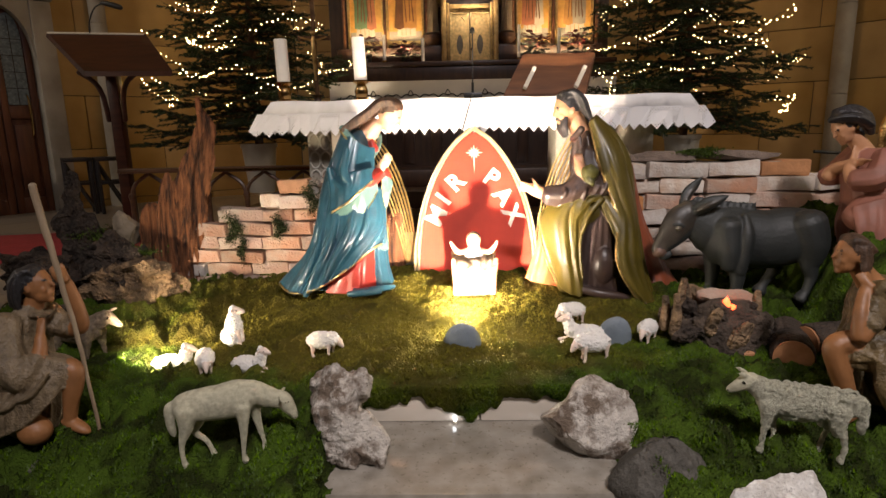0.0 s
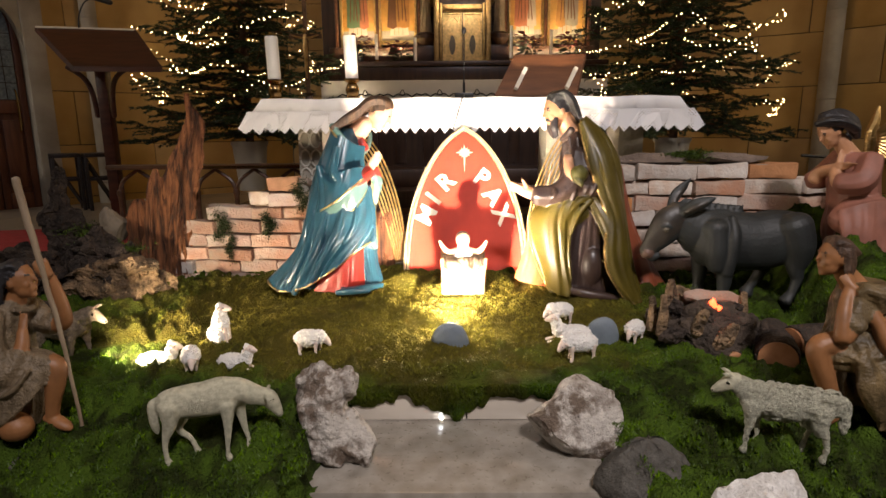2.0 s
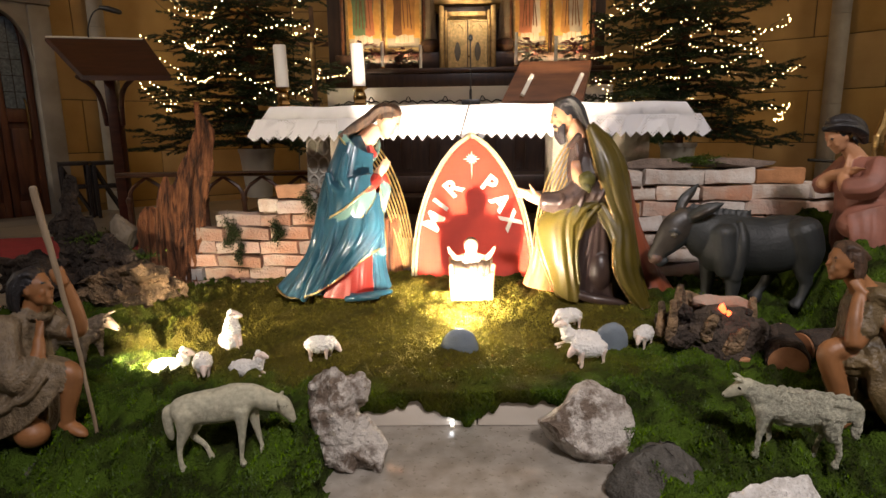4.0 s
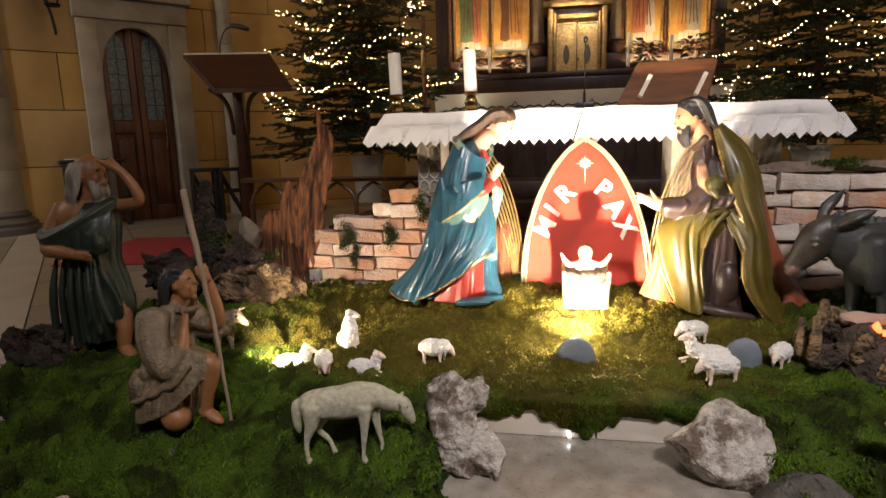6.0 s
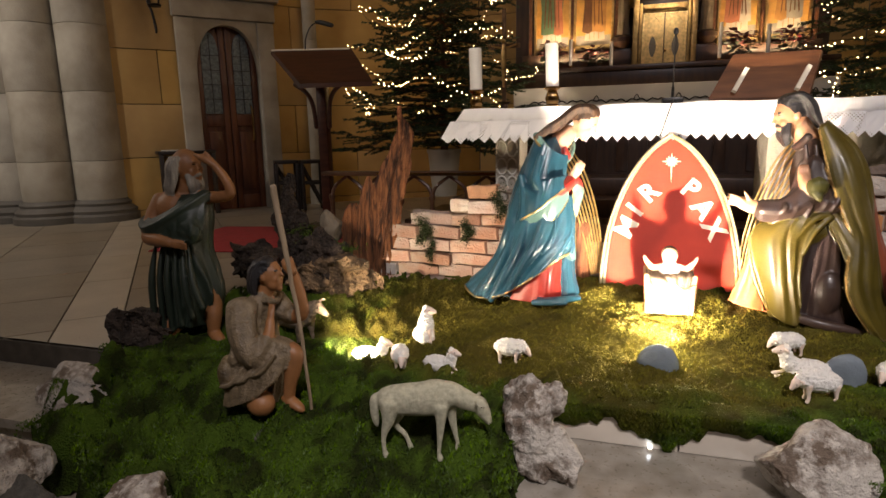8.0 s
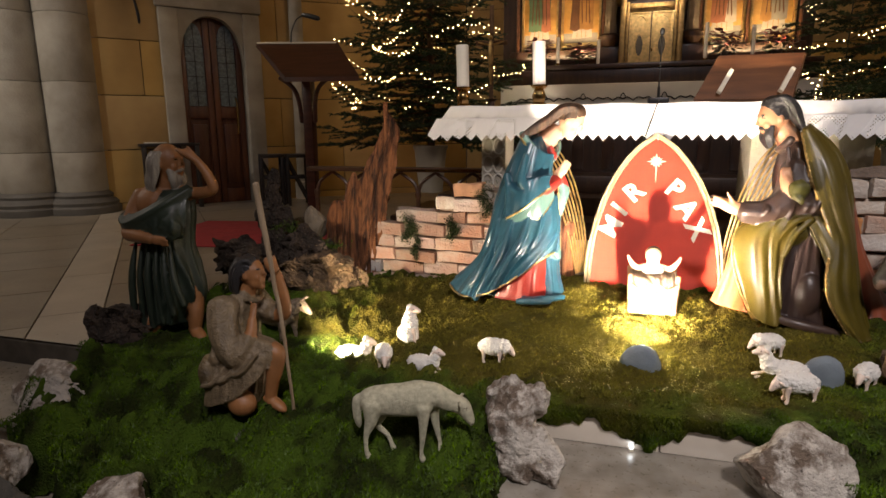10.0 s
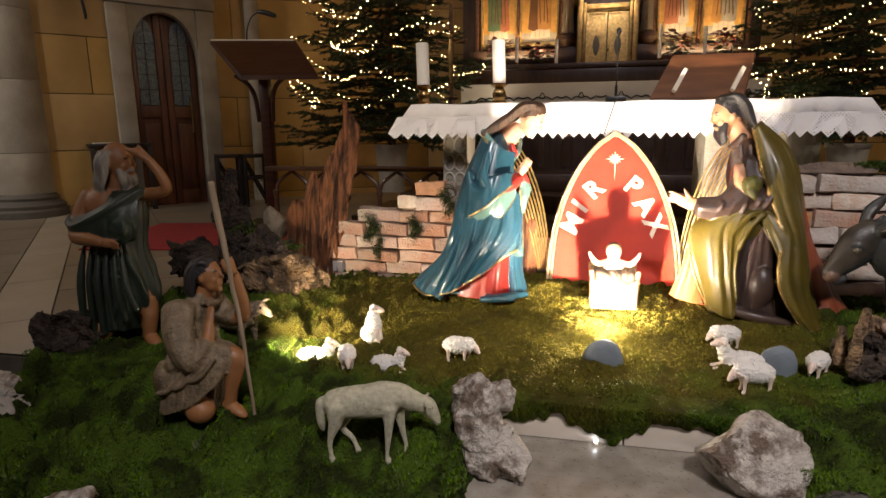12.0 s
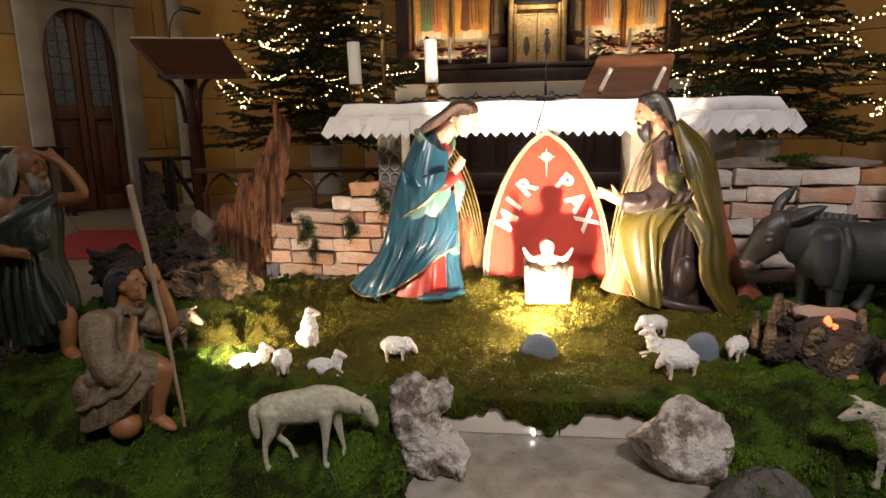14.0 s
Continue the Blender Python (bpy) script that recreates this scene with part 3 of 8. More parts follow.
bm = bmesh.new()
box(bm, -12, 12, -12, 1.63, -0.4, -0.15)
single("floor_nave", bm, "floor", (0, 0, 0), "worn beige stone floor of the nave", "floor", kind="structure")
bm = bmesh.new()
box(bm, -12, 12, 1.98, 12, -0.4, 0.09)
single("floor_chancel", bm, "joint", (0, 0, 0), "beige stone floor of the chancel with pale bands", "floor", kind="structure")
floor_chancel = bpy.data.objects["floor_chancel"]

# the marble step: tread and riser slabs
step = thing("marble_step", (0, 0, 0), "worn cream marble step with a dull polish", "step", kind="structure")
for x0, x1 in ((-12, -3.205), (-3.2, -1.25), (-1.245, 0.885), (0.89, 3.2), (3.205, 12)):
    bm = bmesh.new()
    box(bm, x0, x1, 1.6, 1.975, -0.035, 0.0, 0.004)
    part("tread_slab", bm, "marble", step)
    bm = bmesh.new()
    box(bm, x0, x1, 1.64, 1.97, -0.16, -0.036, 0.003)
    part("base_slab", bm, "marble", step)
for x0, x1 in ((-0.25, 0.238), (0.242, 0.75)):
    bm = bmesh.new()
    box(bm, x0, x1, 1.955, 1.99, 0.001, 0.1, 0.003)
    part("riser_slab", bm, "marble_riser", step)

# walls: an apse of flat sides with scored blocks
APSE = [(-4.78, 5.02), (-3.42, 6.6), (-1.75, 7.75), (2.36, 7.75), (4.04, 6.6), (5.4, 5.02)]


def block_wall(name, p, q, label, hole=None, height=5.2):
    """A wall from p to q with its blocks; hole: (start, end, top) along it."""
    d = (Vector((*q, 0)) - Vector((*p, 0)))
    long, ang = d.length, math.degrees(math.atan2(d.y, d.x))
    base = thing(name, (p[0], p[1], 0.09), label, "wall", rz=ang, kind="structure")
    bm = bmesh.new()
    if hole:
        box(bm, 0, hole[0], 0.03, 0.3, 0, height)
        box(bm, hole[1], long, 0.03, 0.3, 0, height)
        box(bm, hole[0], hole[1], 0.03, 0.3, hole[2], height)
    else:
        box(bm, 0, long, 0.03, 0.3, 0, height)
    part("backing", bm, "joint", base)
    row, z = 0, 0.0
    tops = [0.08, 0.61, 1.14, 1.67, 2.2, 2.73, 3.26, 3.8, 4.35, 5.2]
    for top in tops:
        wide = 0.92
        x = -0.46 * (row % 2)
        while x < long:
            a, b = max(0, x), min(long, x + wide)
            spans = [(a, b, z)]
            if hole and a < hole[1] and b > hole[0] and z < hole[2]:
                spans = [(a, min(b, hole[0]), z), (max(a, hole[1]), b, z)]
                if top > hole[2]:
                    spans.append((max(a, hole[0]), min(b, hole[1]), hole[2]))
            for s, e, zz in spans:
                if e - s > 0.03:
                    bm = bmesh.new()
                    box(bm, s + 0.004, e - 0.004, 0, 0.035, zz + 0.004, top - 0.004, 0.004)
                    part("stone_block", bm, "ochre", base)
            x += wide
        z, row = top, row + 1
    return base


block_wall("wall_door", APSE[0], APSE[1], "ochre limewashed block wall with a pointed door", (0.66, 1.62, 2.1))
block_wall("wall_left_apse", APSE[1], APSE[2], "ochre limewashed block wall behind a lit tree")
block_wall("wall_back", APSE[2], APSE[3], "ochre limewashed block wall behind the high altar")
block_wall("wall_right_apse", APSE[3], APSE[4], "ochre limewashed block wall behind a lit tree")
block_wall("wall_right", APSE[4], APSE[5], "ochre limewashed block wall beside the chancel")
# plain walls, ceiling that close the church behind the camera
for name, (x0, x1, y0, y1) in {"wall_west": (-9, 9, -9.3, -9), "wall_north": (-9.3, -9, -9, 5.3), "wall_south": (9, 9.3, -9, 5.3),
                               "wall_pier_left": (-9, -5.9, 5.0, 5.3), "wall_pier_right": (6.4, 9, 5.0, 5.3)}.items():
    bm = bmesh.new()
    box(bm, x0, x1, y0, y1, -0.2, 5.4)
    single(name, bm, "plaster", (0, 0, 0), "plain cream plaster wall of the nave", "wall", kind="structure")
bm = bmesh.new()
box(bm, -9.3, 9.3, -9.3, 9, 5.3, 5.5)
single("ceiling", bm, "plaster", (0, 0, 0), "plain plaster vault over the church", "ceiling", kind="structure")


def shaft(name, where, radius, label, height=5.2):
    base = thing(name, where, label, "pillar", kind="structure")
    z = 0.0
    for k, top in enumerate((0.22, 1.0, 1.85, 2.7, 3.6, height)):
        bm = bmesh.new()
        r = radius * (1.35 if k == 0 else 1)
        lathe(bm, [(r * 0.96, z + 0.002), (r, z + 0.02), (r, top - 0.02), (r * (1.0 if k else 0.85), top - 0.002)], seg=20)
        part("drum", bm, "stone", base)
        z = top
    return base


shaft("pillar_left", (-3.4, 6.52, 0.09), 0.075, "slim grey stone shaft in the corner of the apse")
shaft("pillar_right", (4.0, 6.5, 0.09), 0.085, "slim grey stone shaft in the corner of the apse")

# clustered pier at the mouth of the chancel
pier = thing("clustered_pier", (-5.25, 4.95, 0.09), "grey stone clustered pier with a dark moulded base", "pillar", kind="structure")
for ox, oy, r, cap in ((-0.6, -0.12, 0.3, 0), (-0.1, -0.22, 0.25, 1), (0.3, 0.0, 0.23, 0), (-1.0, -0.25, 0.22, 0)):
    z = 0.22
    for k, top in enumerate((0.6, 1.25, 1.86, 2.5, 3.2, 5.2)):
        bm = bmesh.new()
        lathe(bm, [(r * 0.985, z + 0.002), (r, z + 0.012), (r, top - 0.012), (r * 0.985, top - 0.002)], (ox, oy, 0), 22)
        part("drum", bm, "stone", pier)
        z = top
    bm = bmesh.new()
    lathe(bm, [(r * 1.4, 0.0), (r * 1.4, 0.07), (r * 1.3, 0.09), (r * 1.33, 0.12), (r * 1.12, 0.165), (r * 1.15, 0.19), (r * 1.0, 0.225)], (ox, oy, 0), 22)
    part("moulded_base", bm, "stone_dark", pier)
bm = bmesh.new()
box(bm, -1.5, 0.5, 0.0, 0.4, 0.0, 5.2, 0.02)
part("core", bm, "stone", pier)

# the door with its stone surround
d = Vector((APSE[1][0] - APSE[0][0], APSE[1][1] - APSE[0][1], 0))
ANG = math.degrees(math.atan2(d.y, d.x))
door = thing("door_1", (APSE[0][0], APSE[0][1], 0.09), "closed red-brown wooden double door with pointed leaded panes", "door", rz=ANG, kind="structure")


def pointed(w, spring, top, n=10):
    """Half-width, spring height and top of a pointed arch, as an outline from right foot to left foot."""
    right = [(w * (1 - (k / n) ** 1.8), spring + (top - spring) * math.sin(math.pi / 2 * k / n)) for k in range(n + 1)]
    return [(w, 0)] + right + [(-x, z) for x, z in right[::-1][1:]] + [(-w, 0)]


cx = 1.14
for side in (-1, 1):
    bm = bmesh.new()
    box(bm, cx + side * 0.41 - 0.09, cx + side * 0.41 + 0.09, -0.06, 0.32, 0, 2.0, 0.02)
    part("jamb", bm, "stone", door)
bm = bmesh.new()
box(bm, cx - 0.52, cx + 0.52, -0.07, 0.32, 2.002, 2.2, 0.025)
part("lintel", bm, "stone", door)
bm = bmesh.new()
box(bm, cx - 0.56, cx + 0.56, -0.12, 0.3, 2.202, 2.27, 0.02)
part("cornice", bm, "stone", door)
for side in (-1, 1):
    bm = bmesh.new()
    curve = [(cx + side * 0.318 * (1 - (k / 10) ** 2.0), 1.45 + 0.5 * math.sin(math.pi / 2 * k / 10)) for k in range(11)]
    prism(bm, curve + [(cx, 2.001), (cx + side * 0.318, 2.001)], -0.03, 0.08)
    part("arch_spandrel", bm, "stone", door, smooth=False)
for side in (-1, 1):
    leaf = bmesh.new()
    x0, x1 = sorted((cx + side * 0.005, cx + side * 0.315))
    box(leaf, x0, x1, 0.12, 0.17, 0.0, 1.98, 0.004)
    for bx0, bx1, bz0, bz1 in ((x0, x0 + 0.06, 0.0, 1.98), (x1 - 0.06, x1, 0.0, 1.98), (x0 + 0.061, x1 - 0.061, 0.92, 1.04), (x0 + 0.061, x1 - 0.061, 0.0, 0.16)):
        box(leaf, bx0, bx1, 0.085, 0.119, bz0, bz1, 0.006)
    lf = part("door_leaf", leaf, "door_wood", door)
    bm = bmesh.new()
    out = [(x0 + 0.155 + x, 1.05 + z) for x, z in pointed(0.088, 0.62, 0.84)]
    prism(bm, out, 0.1, 0.118)
    part("leaded_pane", bm, "leaded", lf, "blue-grey leaded glass pane")
    bm = bmesh.new()
    for k in range(1, 5):
        box(bm, x0 + 0.065, x0 + 0.245, 0.094, 0.0995, 1.05 + k * 0.15, 1.056 + k * 0.15)
    box(bm, x0 + 0.152, x0 + 0.158, 0.092, 0.0985, 1.05, 1.86)
    part("lead_came", bm, "iron", lf, "dark lead bars")
    bm = bmesh.new()
    box(bm, x0 + 0.08, x1 - 0.08, 0.1, 0.119, 0.22, 0.86, 0.012)
    part("lower_panel", bm, "door_wood", lf)
bm = bmesh.new()
tube(bm, [(cx + 0.22, 0.07, 0.75, 0.008), (cx + 0.22, 0.04, 0.8, 0.01), (cx + 0.22, 0.035, 0.95, 0.012), (cx + 0.22, 0.04, 1.1, 0.01), (cx + 0.22, 0.07, 1.14, 0.008)], 0, 8)
part("door_handle", bm, "brass", door, "long dull metal pull handle")

# floor pieces: pale diagonal band and slabs between
U = Vector((0.67, -0.742, 0))
V = Vector((0.742, 0.67, 0))


def floor_quad(name, o, lu, lv, mat, z=0.1, thick=0.012):
    o = Vector((*o, 0))
    if max((o + U * a + V * b).y for a in (0, lu) for b in (0, lv)) < 2.1:
        return None
    bm = bmesh.new()
    low = [bm.verts.new((*(o + U * a + V * b).xy, z - thick)) for a, b in ((0.004, 0.004), (lu - 0.004, 0.004), (lu - 0.004, lv - 0.004), (0.004, lv - 0.004))]
    top = [bm.verts.new((v.co.x, v.co.y, z)) for v in low]
    bm.faces.new(top)
    for i in range(4):
        bm.faces.new((low[i], low[(i + 1) % 4], top[(i + 1) % 4], top[i]))
    # slabs end at the edge of the step
    bmesh.ops.bisect_plane(bm, geom=bm.verts[:] + bm.edges[:] + bm.faces[:], plane_co=(0, 1.985, 0), plane_no=(0, -1, 0), clear_outer=True)
    return part(name, bm, mat, floor_chancel, smooth=False)


O = Vector((-4.9, 5.1, 0))
for k in range(6):
    floor_quad("band_slab", (O + U * k * 0.78).xy, 0.78, 0.25, "floor_band")
for j in range(7):
    for k in range(8):
        o = O + V * (0.25 + j * 0.62) + U * (k * 0.62 - 0.3 - 0.31 * (j % 2))
        floor_quad("floor_slab", o.xy, 0.62, 0.62, "floor")
for j in range(4):
    for k in range(8):
        o = O - V * (0.62 + j * 0.62) + U * (k * 0.62 - 0.3)
        floor_quad("floor_slab", o.xy, 0.62, 0.62, "floor")
bm = bmesh.new()
box(bm, -0.55, 0.55, -1.0, 1.0, 0, 0.008, 0.003)
single("carpet_runner", bm, "carpet", (-2.25, 4.32, 0.102), "plain red carpet runner lying on the stone floor", "carpet", rz=-80)

# ---- moss mound ----
def moss_lump(x, y):
    """Cushions of moss, rounded, with dark gaps between them."""
    w = 0.02 * noise.noise(Vector((x * 11, y * 11, 3)))
    d = noise.voronoi(Vector(((x + w) * 13, (y - w) * 13, 0.0)))[0]
    d2 = noise.voronoi(Vector(((x - w) * 31, (y + w) * 31, 4.0)))[0]
    k = 1.35 - 0.7 * smooth(1.98, 2.12, y) * smooth(-0.85, -0.55, x) * smooth(1.1, 0.85, x)
    return k * (0.03 * min(1.0, (d[1] - d[0]) * 1.7) ** 0.6 - 0.014 + 0.013 * min(1.0, (d2[1] - d2[0]) * 1.7) ** 0.6 + noise.noise(Vector((x * 16, y * 16, 1))) * 0.01)


STEP = 0.0115
xs, ys = np.arange(-2.05, 2.55, STEP), np.arange(1.22, 3.4, STEP)
verts, index, faces = [], {}, []
for j, y in enumerate(ys):
    for i, x in enumerate(xs):
        e = moss_edge(x, y)
        if e < -0.02 or (y < 1.957 and -0.1 < x < 0.56):
            continue
        z = ground_height(x, y)
        lump = moss_lump(x, y) + noise.noise(Vector((x * 80, y * 80, 4))) * 0.004
        low = -0.002 if y < 1.95 else 0.098
        if y < 1.59:
            low = -0.152
        k = smooth(-0.015, 0.05, e)
        zz = low + (z - low) * k + lump * (0.4 + 0.9 * k)
        if e > 0.02:
            zz = max(zz, low + 0.009 + 0.006 * noise.noise(Vector((x * 30, y * 30, 6))))
        index[i, j] = len(verts)
        verts.append((x + lump * 0.5, y + lump * 0.4, zz))
for (i, j), a in index.items():
    q = [index.get(c) for c in ((i + 1, j), (i + 1, j + 1), (i, j + 1))]
    if None not in q:
        faces.append((a, *q))
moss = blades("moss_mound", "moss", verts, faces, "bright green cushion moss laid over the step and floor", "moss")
moss.data.polygons.foreach_set("use_smooth", [True] * len(faces))

rnd = random.Random(5)
verts, faces = [], []


def sprig(x, y, z, h, lean):
    a = rnd.random() * 6.283
    w = h * 0.3
    dx, dy = math.cos(a) * w, math.sin(a) * w
    tx, ty = (rnd.random() - 0.5) * lean, (rnd.random() - 0.5) * lean
    k = len(verts)
    verts.extend([(x - dx, y - dy, z - 0.002), (x + dx, y + dy, z - 0.002), (x + tx, y + ty, z + h)])
    faces.append((k, k + 1, k + 2))


while len(faces) < 330000:
    x, y = rnd.uniform(-2.0, 2.4), 1.3 + 2.0 * rnd.random() ** 1.3
    if moss_edge(x, y) < 0.005 or noise.noise(Vector((x * 9, y * 9, 7))) < -0.25:
        continue
    lump = moss_lump(x, y)
    sprig(x, y, max(ground_height(x, y) + lump, 0.104 if y > 1.95 else -1), rnd.uniform(0.004, 0.0105) * (0.75 + 0.7 * abs(noise.noise(Vector((x * 5, y * 5, 12))))), 0.016)
# moss hanging over the riser in uneven flaps
def hang(x):
    return 0.012 + 0.022 * (1 + noise.noise(Vector((x * 11, 0, 11)))) + 0.03 * max(0, noise.noise(Vector((x * 26, 3, 5)))) + 0.056 * math.exp(-((x - 0.2) / 0.08) ** 2) + 0.03 * math.exp(-((x + 0.06) / 0.05) ** 2) + 0.012 * noise.noise(Vector((x * 40, 0, 2)))


flap = []
fx, fs = np.arange(-0.14, 0.62, 0.006), np.linspace(0, 1, 22)
for x in fx:
    for s in fs:
        a = min(1.0, s / 0.4)
        b = max(0.0, (s - 0.4) / 0.6)
        lump = noise.noise(Vector((x * 30, s * 3, 1))) * 0.011 + noise.noise(Vector((x * 75, s * 9, 4))) * 0.005
        flap.append((x + lump, 2.03 - 0.085 * math.sin(a * math.pi / 2) - 0.012 * math.sin(math.pi * b) + 0.008 * b - lump, 0.128 - 0.012 * a * a - hang(x) * b + lump * 0.5))
n_s = len(fs)
flap_faces = [(i * n_s + j, i * n_s + j + 1, (i + 1) * n_s + j + 1, (i + 1) * n_s + j) for i in range(len(fx) - 1) for j in range(n_s - 1)]
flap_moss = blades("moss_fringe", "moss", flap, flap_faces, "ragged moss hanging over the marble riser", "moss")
flap_moss.data.polygons.foreach_set("use_smooth", [True] * len(flap_faces))
# sprigs on the hanging flaps
for _ in range(16000):
    x = rnd.uniform(-0.1, 0.6)
    b = rnd.random()
    sprig(x, 1.942 - 0.012 * math.sin(math.pi * b) + 0.008 * b, 0.116 - hang(x) * b * 1.06 - 0.004, rnd.uniform(0.006, 0.014), 0.02)
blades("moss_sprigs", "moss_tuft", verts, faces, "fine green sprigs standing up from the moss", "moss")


# ---- altar ----
altar = thing("altar_table", (0.3, 3.78, 0.09), "stone altar table with carved legs", "altar")
bm = bmesh.new()
box(bm, -1.04, 1.04, -0.31, 0.36, 0.83, 0.9, 0.01)
part("tabletop", bm, "stone", altar)
for x in (-0.88, 0.5, 0.9):
    leg = bmesh.new()
    box(leg, x - 0.07, x + 0.07, -0.12, 0.16, 0.0, 0.829, 0.012)
    part("leg", leg, "stone", altar)
for k in range(3):
    for s in (-1, 1):
        bm = bmesh.new()
        tube(bm, [(-0.88 + s * 0.03 + s * 0.03 * math.cos(a), -0.13, 0.5 + k * 0.1 + 0.045 * math.sin(a), 0.006) for a in np.linspace(0, 6.0, 8)], 0, 6, 20)
        part("carved_scroll", bm, "linen_old", altar, "pale carved scroll")

cloth = thing("altar_cloth", (0.3, 3.44, 1.0), "white linen altar cloth with a pointed lace border", "cloth")
bm = bmesh.new()
# one sheet over the top, its front and end drops flaring to the corners
NX = 120
back, front, low = [], [], []
for i in range(NX + 1):
    u = i / NX * 2 - 1
    wave = 0.006 * math.sin(i * 0.9) + 0.004 * math.sin(i * 2.3)
    back.append(bm.verts.new((u * 1.07, 0.72, 0.0)))
    front.append(bm.verts.new((u * 1.07, 0.0, 0.002 + 0.003 * math.sin(i * 0.3))))
    low.append(bm.verts.new((u * (1.07 + 0.045 * abs(u) ** 8), -0.016 + wave, -0.062)))
for a, b in ((back, front), (front, low)):
    for i in range(NX):
        bm.faces.new((a[i], a[i + 1], b[i + 1], b[i]))
for s in (0, NX):
    side = -1 if s == 0 else 1
    rows = []
    for k in range(13):
        y = 0.72 * (1 - k / 12)
        rows.append(bm.verts.new((side * (1.14 + 0.01 * math.sin(k * 1.7)) if 0 < k < 12 else side * 1.12, y if k < 12 else -0.018, -0.1)))
    top = [back[s]] + [bm.verts.new((side * 1.07, 0.72 * (1 - k / 12), 0.0)) for k in range(1, 12)] + [front[s]]
    rows[-1].co = low[s].co
    for k in range(12):
        bm.faces.new((top[k], top[k + 1], rows[k + 1], rows[k]))
bmesh.ops.remove_doubles(bm, verts=bm.verts, dist=0.0005)
sheet = part("linen_sheet", bm, "linen", cloth)
mod = sheet.modifiers.new("thick", "SOLIDIFY")
mod.thickness = 0.003

lace_mat = bpy.data.materials.new("openwork_lace")
lace_mat.use_nodes = True
n, l = lace_mat.node_tree.nodes, lace_mat.node_tree.links
p = n["Principled BSDF"]
p.inputs["Base Color"].default_value, p.inputs["Roughness"].default_value = (0.76, 0.75, 0.76, 1), 0.9
tc, mp, ch = n.new("ShaderNodeTexCoord"), n.new("ShaderNodeMapping"), n.new("ShaderNodeTexVoronoi")
mp.inputs["Rotation"].default_value = (0, radians(45), 0)
mp.inputs["Scale"].default_value = (1, 1, 1)
ch.inputs["Scale"].default_value, ch.inputs["Randomness"].default_value = 92, 0.0
l.new(tc.outputs["Object"], mp.inputs[0])
l.new(mp.outputs[0], ch.inputs["Vector"])
lt, tr, mx = n.new("ShaderNodeMath"), n.new("ShaderNodeBsdfTransparent"), n.new("ShaderNodeMixShader")
lt.operation, lt.inputs[1].default_value = "LESS_THAN", 0.29
l.new(ch.outputs["Distance"], lt.inputs[0])
l.new(lt.outputs[0], mx.inputs[0])
l.new(p.outputs[0], mx.inputs[1])
l.new(tr.outputs[0], mx.inputs[2])
l.new(mx.outputs[0], n["Material Output"].inputs[0])
M["lace"] = lace_mat

bm = bmesh.new()
TEETH = 44
for i in range(TEETH):
    x0, x1 = -1.12 + 2.24 * i / TEETH, -1.12 + 2.24 * (i + 1) / TEETH
    xm = (x0 + x1) / 2
    vs = []
    for x, z in ((x0, -0.06), (x1, -0.06), (x1, -0.146), (xm, -0.174 - 0.005 * math.sin(i * 2.1)), (x0, -0.146)):
        low = min(1.0, (-0.06 - z) / 0.086)
        spread = np.sign(x) * (0.02 + 0.055 * low) * (abs(x) / 1.12) ** 10
        vs.append(bm.verts.new((x + spread, -0.02 + low * 0.012 * math.sin(x * 26) - 0.004 * low, z)))
    bm.faces.new(vs)
for side in (-1, 1):
    for k in range(8):
        y0, y1 = 0.72 - k * 0.0925, 0.72 - (k + 1) * 0.0925
        ym = (y0 + y1) / 2
        vs = [bm.verts.new((side * x, y, z)) for x, y, z in ((1.145, y0, -0.098), (1.145, y1, -0.098), (1.17, y1, -0.135), (1.185, ym, -0.17), (1.17, y0, -0.135))]
        bm.faces.new(vs)
lace = part("lace_border", bm, "lace", cloth, "openwork white lace border with pointed teeth", smooth=False)
mod = lace.modifiers.new("thick", "SOLIDIFY")
mod.thickness = 0.0015


def altar_candle(where, lean, group="candles on the altar"):
    c = thing("altar_candle", where, "thick white candle in a brass holder on the altar cloth", "candle", group)
    bm = bmesh.new()
    lathe(bm, [(0.0, 0), (0.042, 0.0), (0.042, 0.008), (0.03, 0.018), (0.038, 0.05), (0.03, 0.075), (0.024, 0.085), (0.046, 0.1), (0.046, 0.108), (0.034, 0.11)], seg=20)
    part("holder", bm, "brass", c, "polished brass foot with a drip pan")
    bm = bmesh.new()
    lathe(bm, [(0.034, 0.108), (0.0345, 0.115), (0.0345, 0.325), (0.032, 0.331), (0.012, 0.327), (0.0, 0.326)], seg=24)
    bmesh.ops.rotate(bm, cent=(0, 0, 0.11), matrix=Matrix.Rotation(radians(lean), 3, "Y"), verts=bm.verts)
    wax = part("wax_body", bm, "wax", c)
    bm = bmesh.new()
    tube(bm, [(0, 0, 0.325, 0.0012), (0.001, 0, 0.332, 0.0012), (0.002, 0, 0.338, 0.001)], 0, 6)
    bmesh.ops.rotate(bm, cent=(0, 0, 0.11), matrix=Matrix.Rotation(radians(lean), 3, "Y"), verts=bm.verts)
    part("wick", bm, "black", wax)


altar_candle((-0.754, 3.65, 1.006), -1.2)
altar_candle((-0.332, 3.65, 1.006), -1.8)

mic = thing("table_microphone", (0.275, 3.62, 1.006), "black table microphone with a gooseneck and trailing cable", "microphone")
bm = bmesh.new()
box(bm, -0.05, 0.05, -0.05, 0.05, 0.0, 0.028, 0.008)
part("base", bm, "black", mic)
bm = bmesh.new()
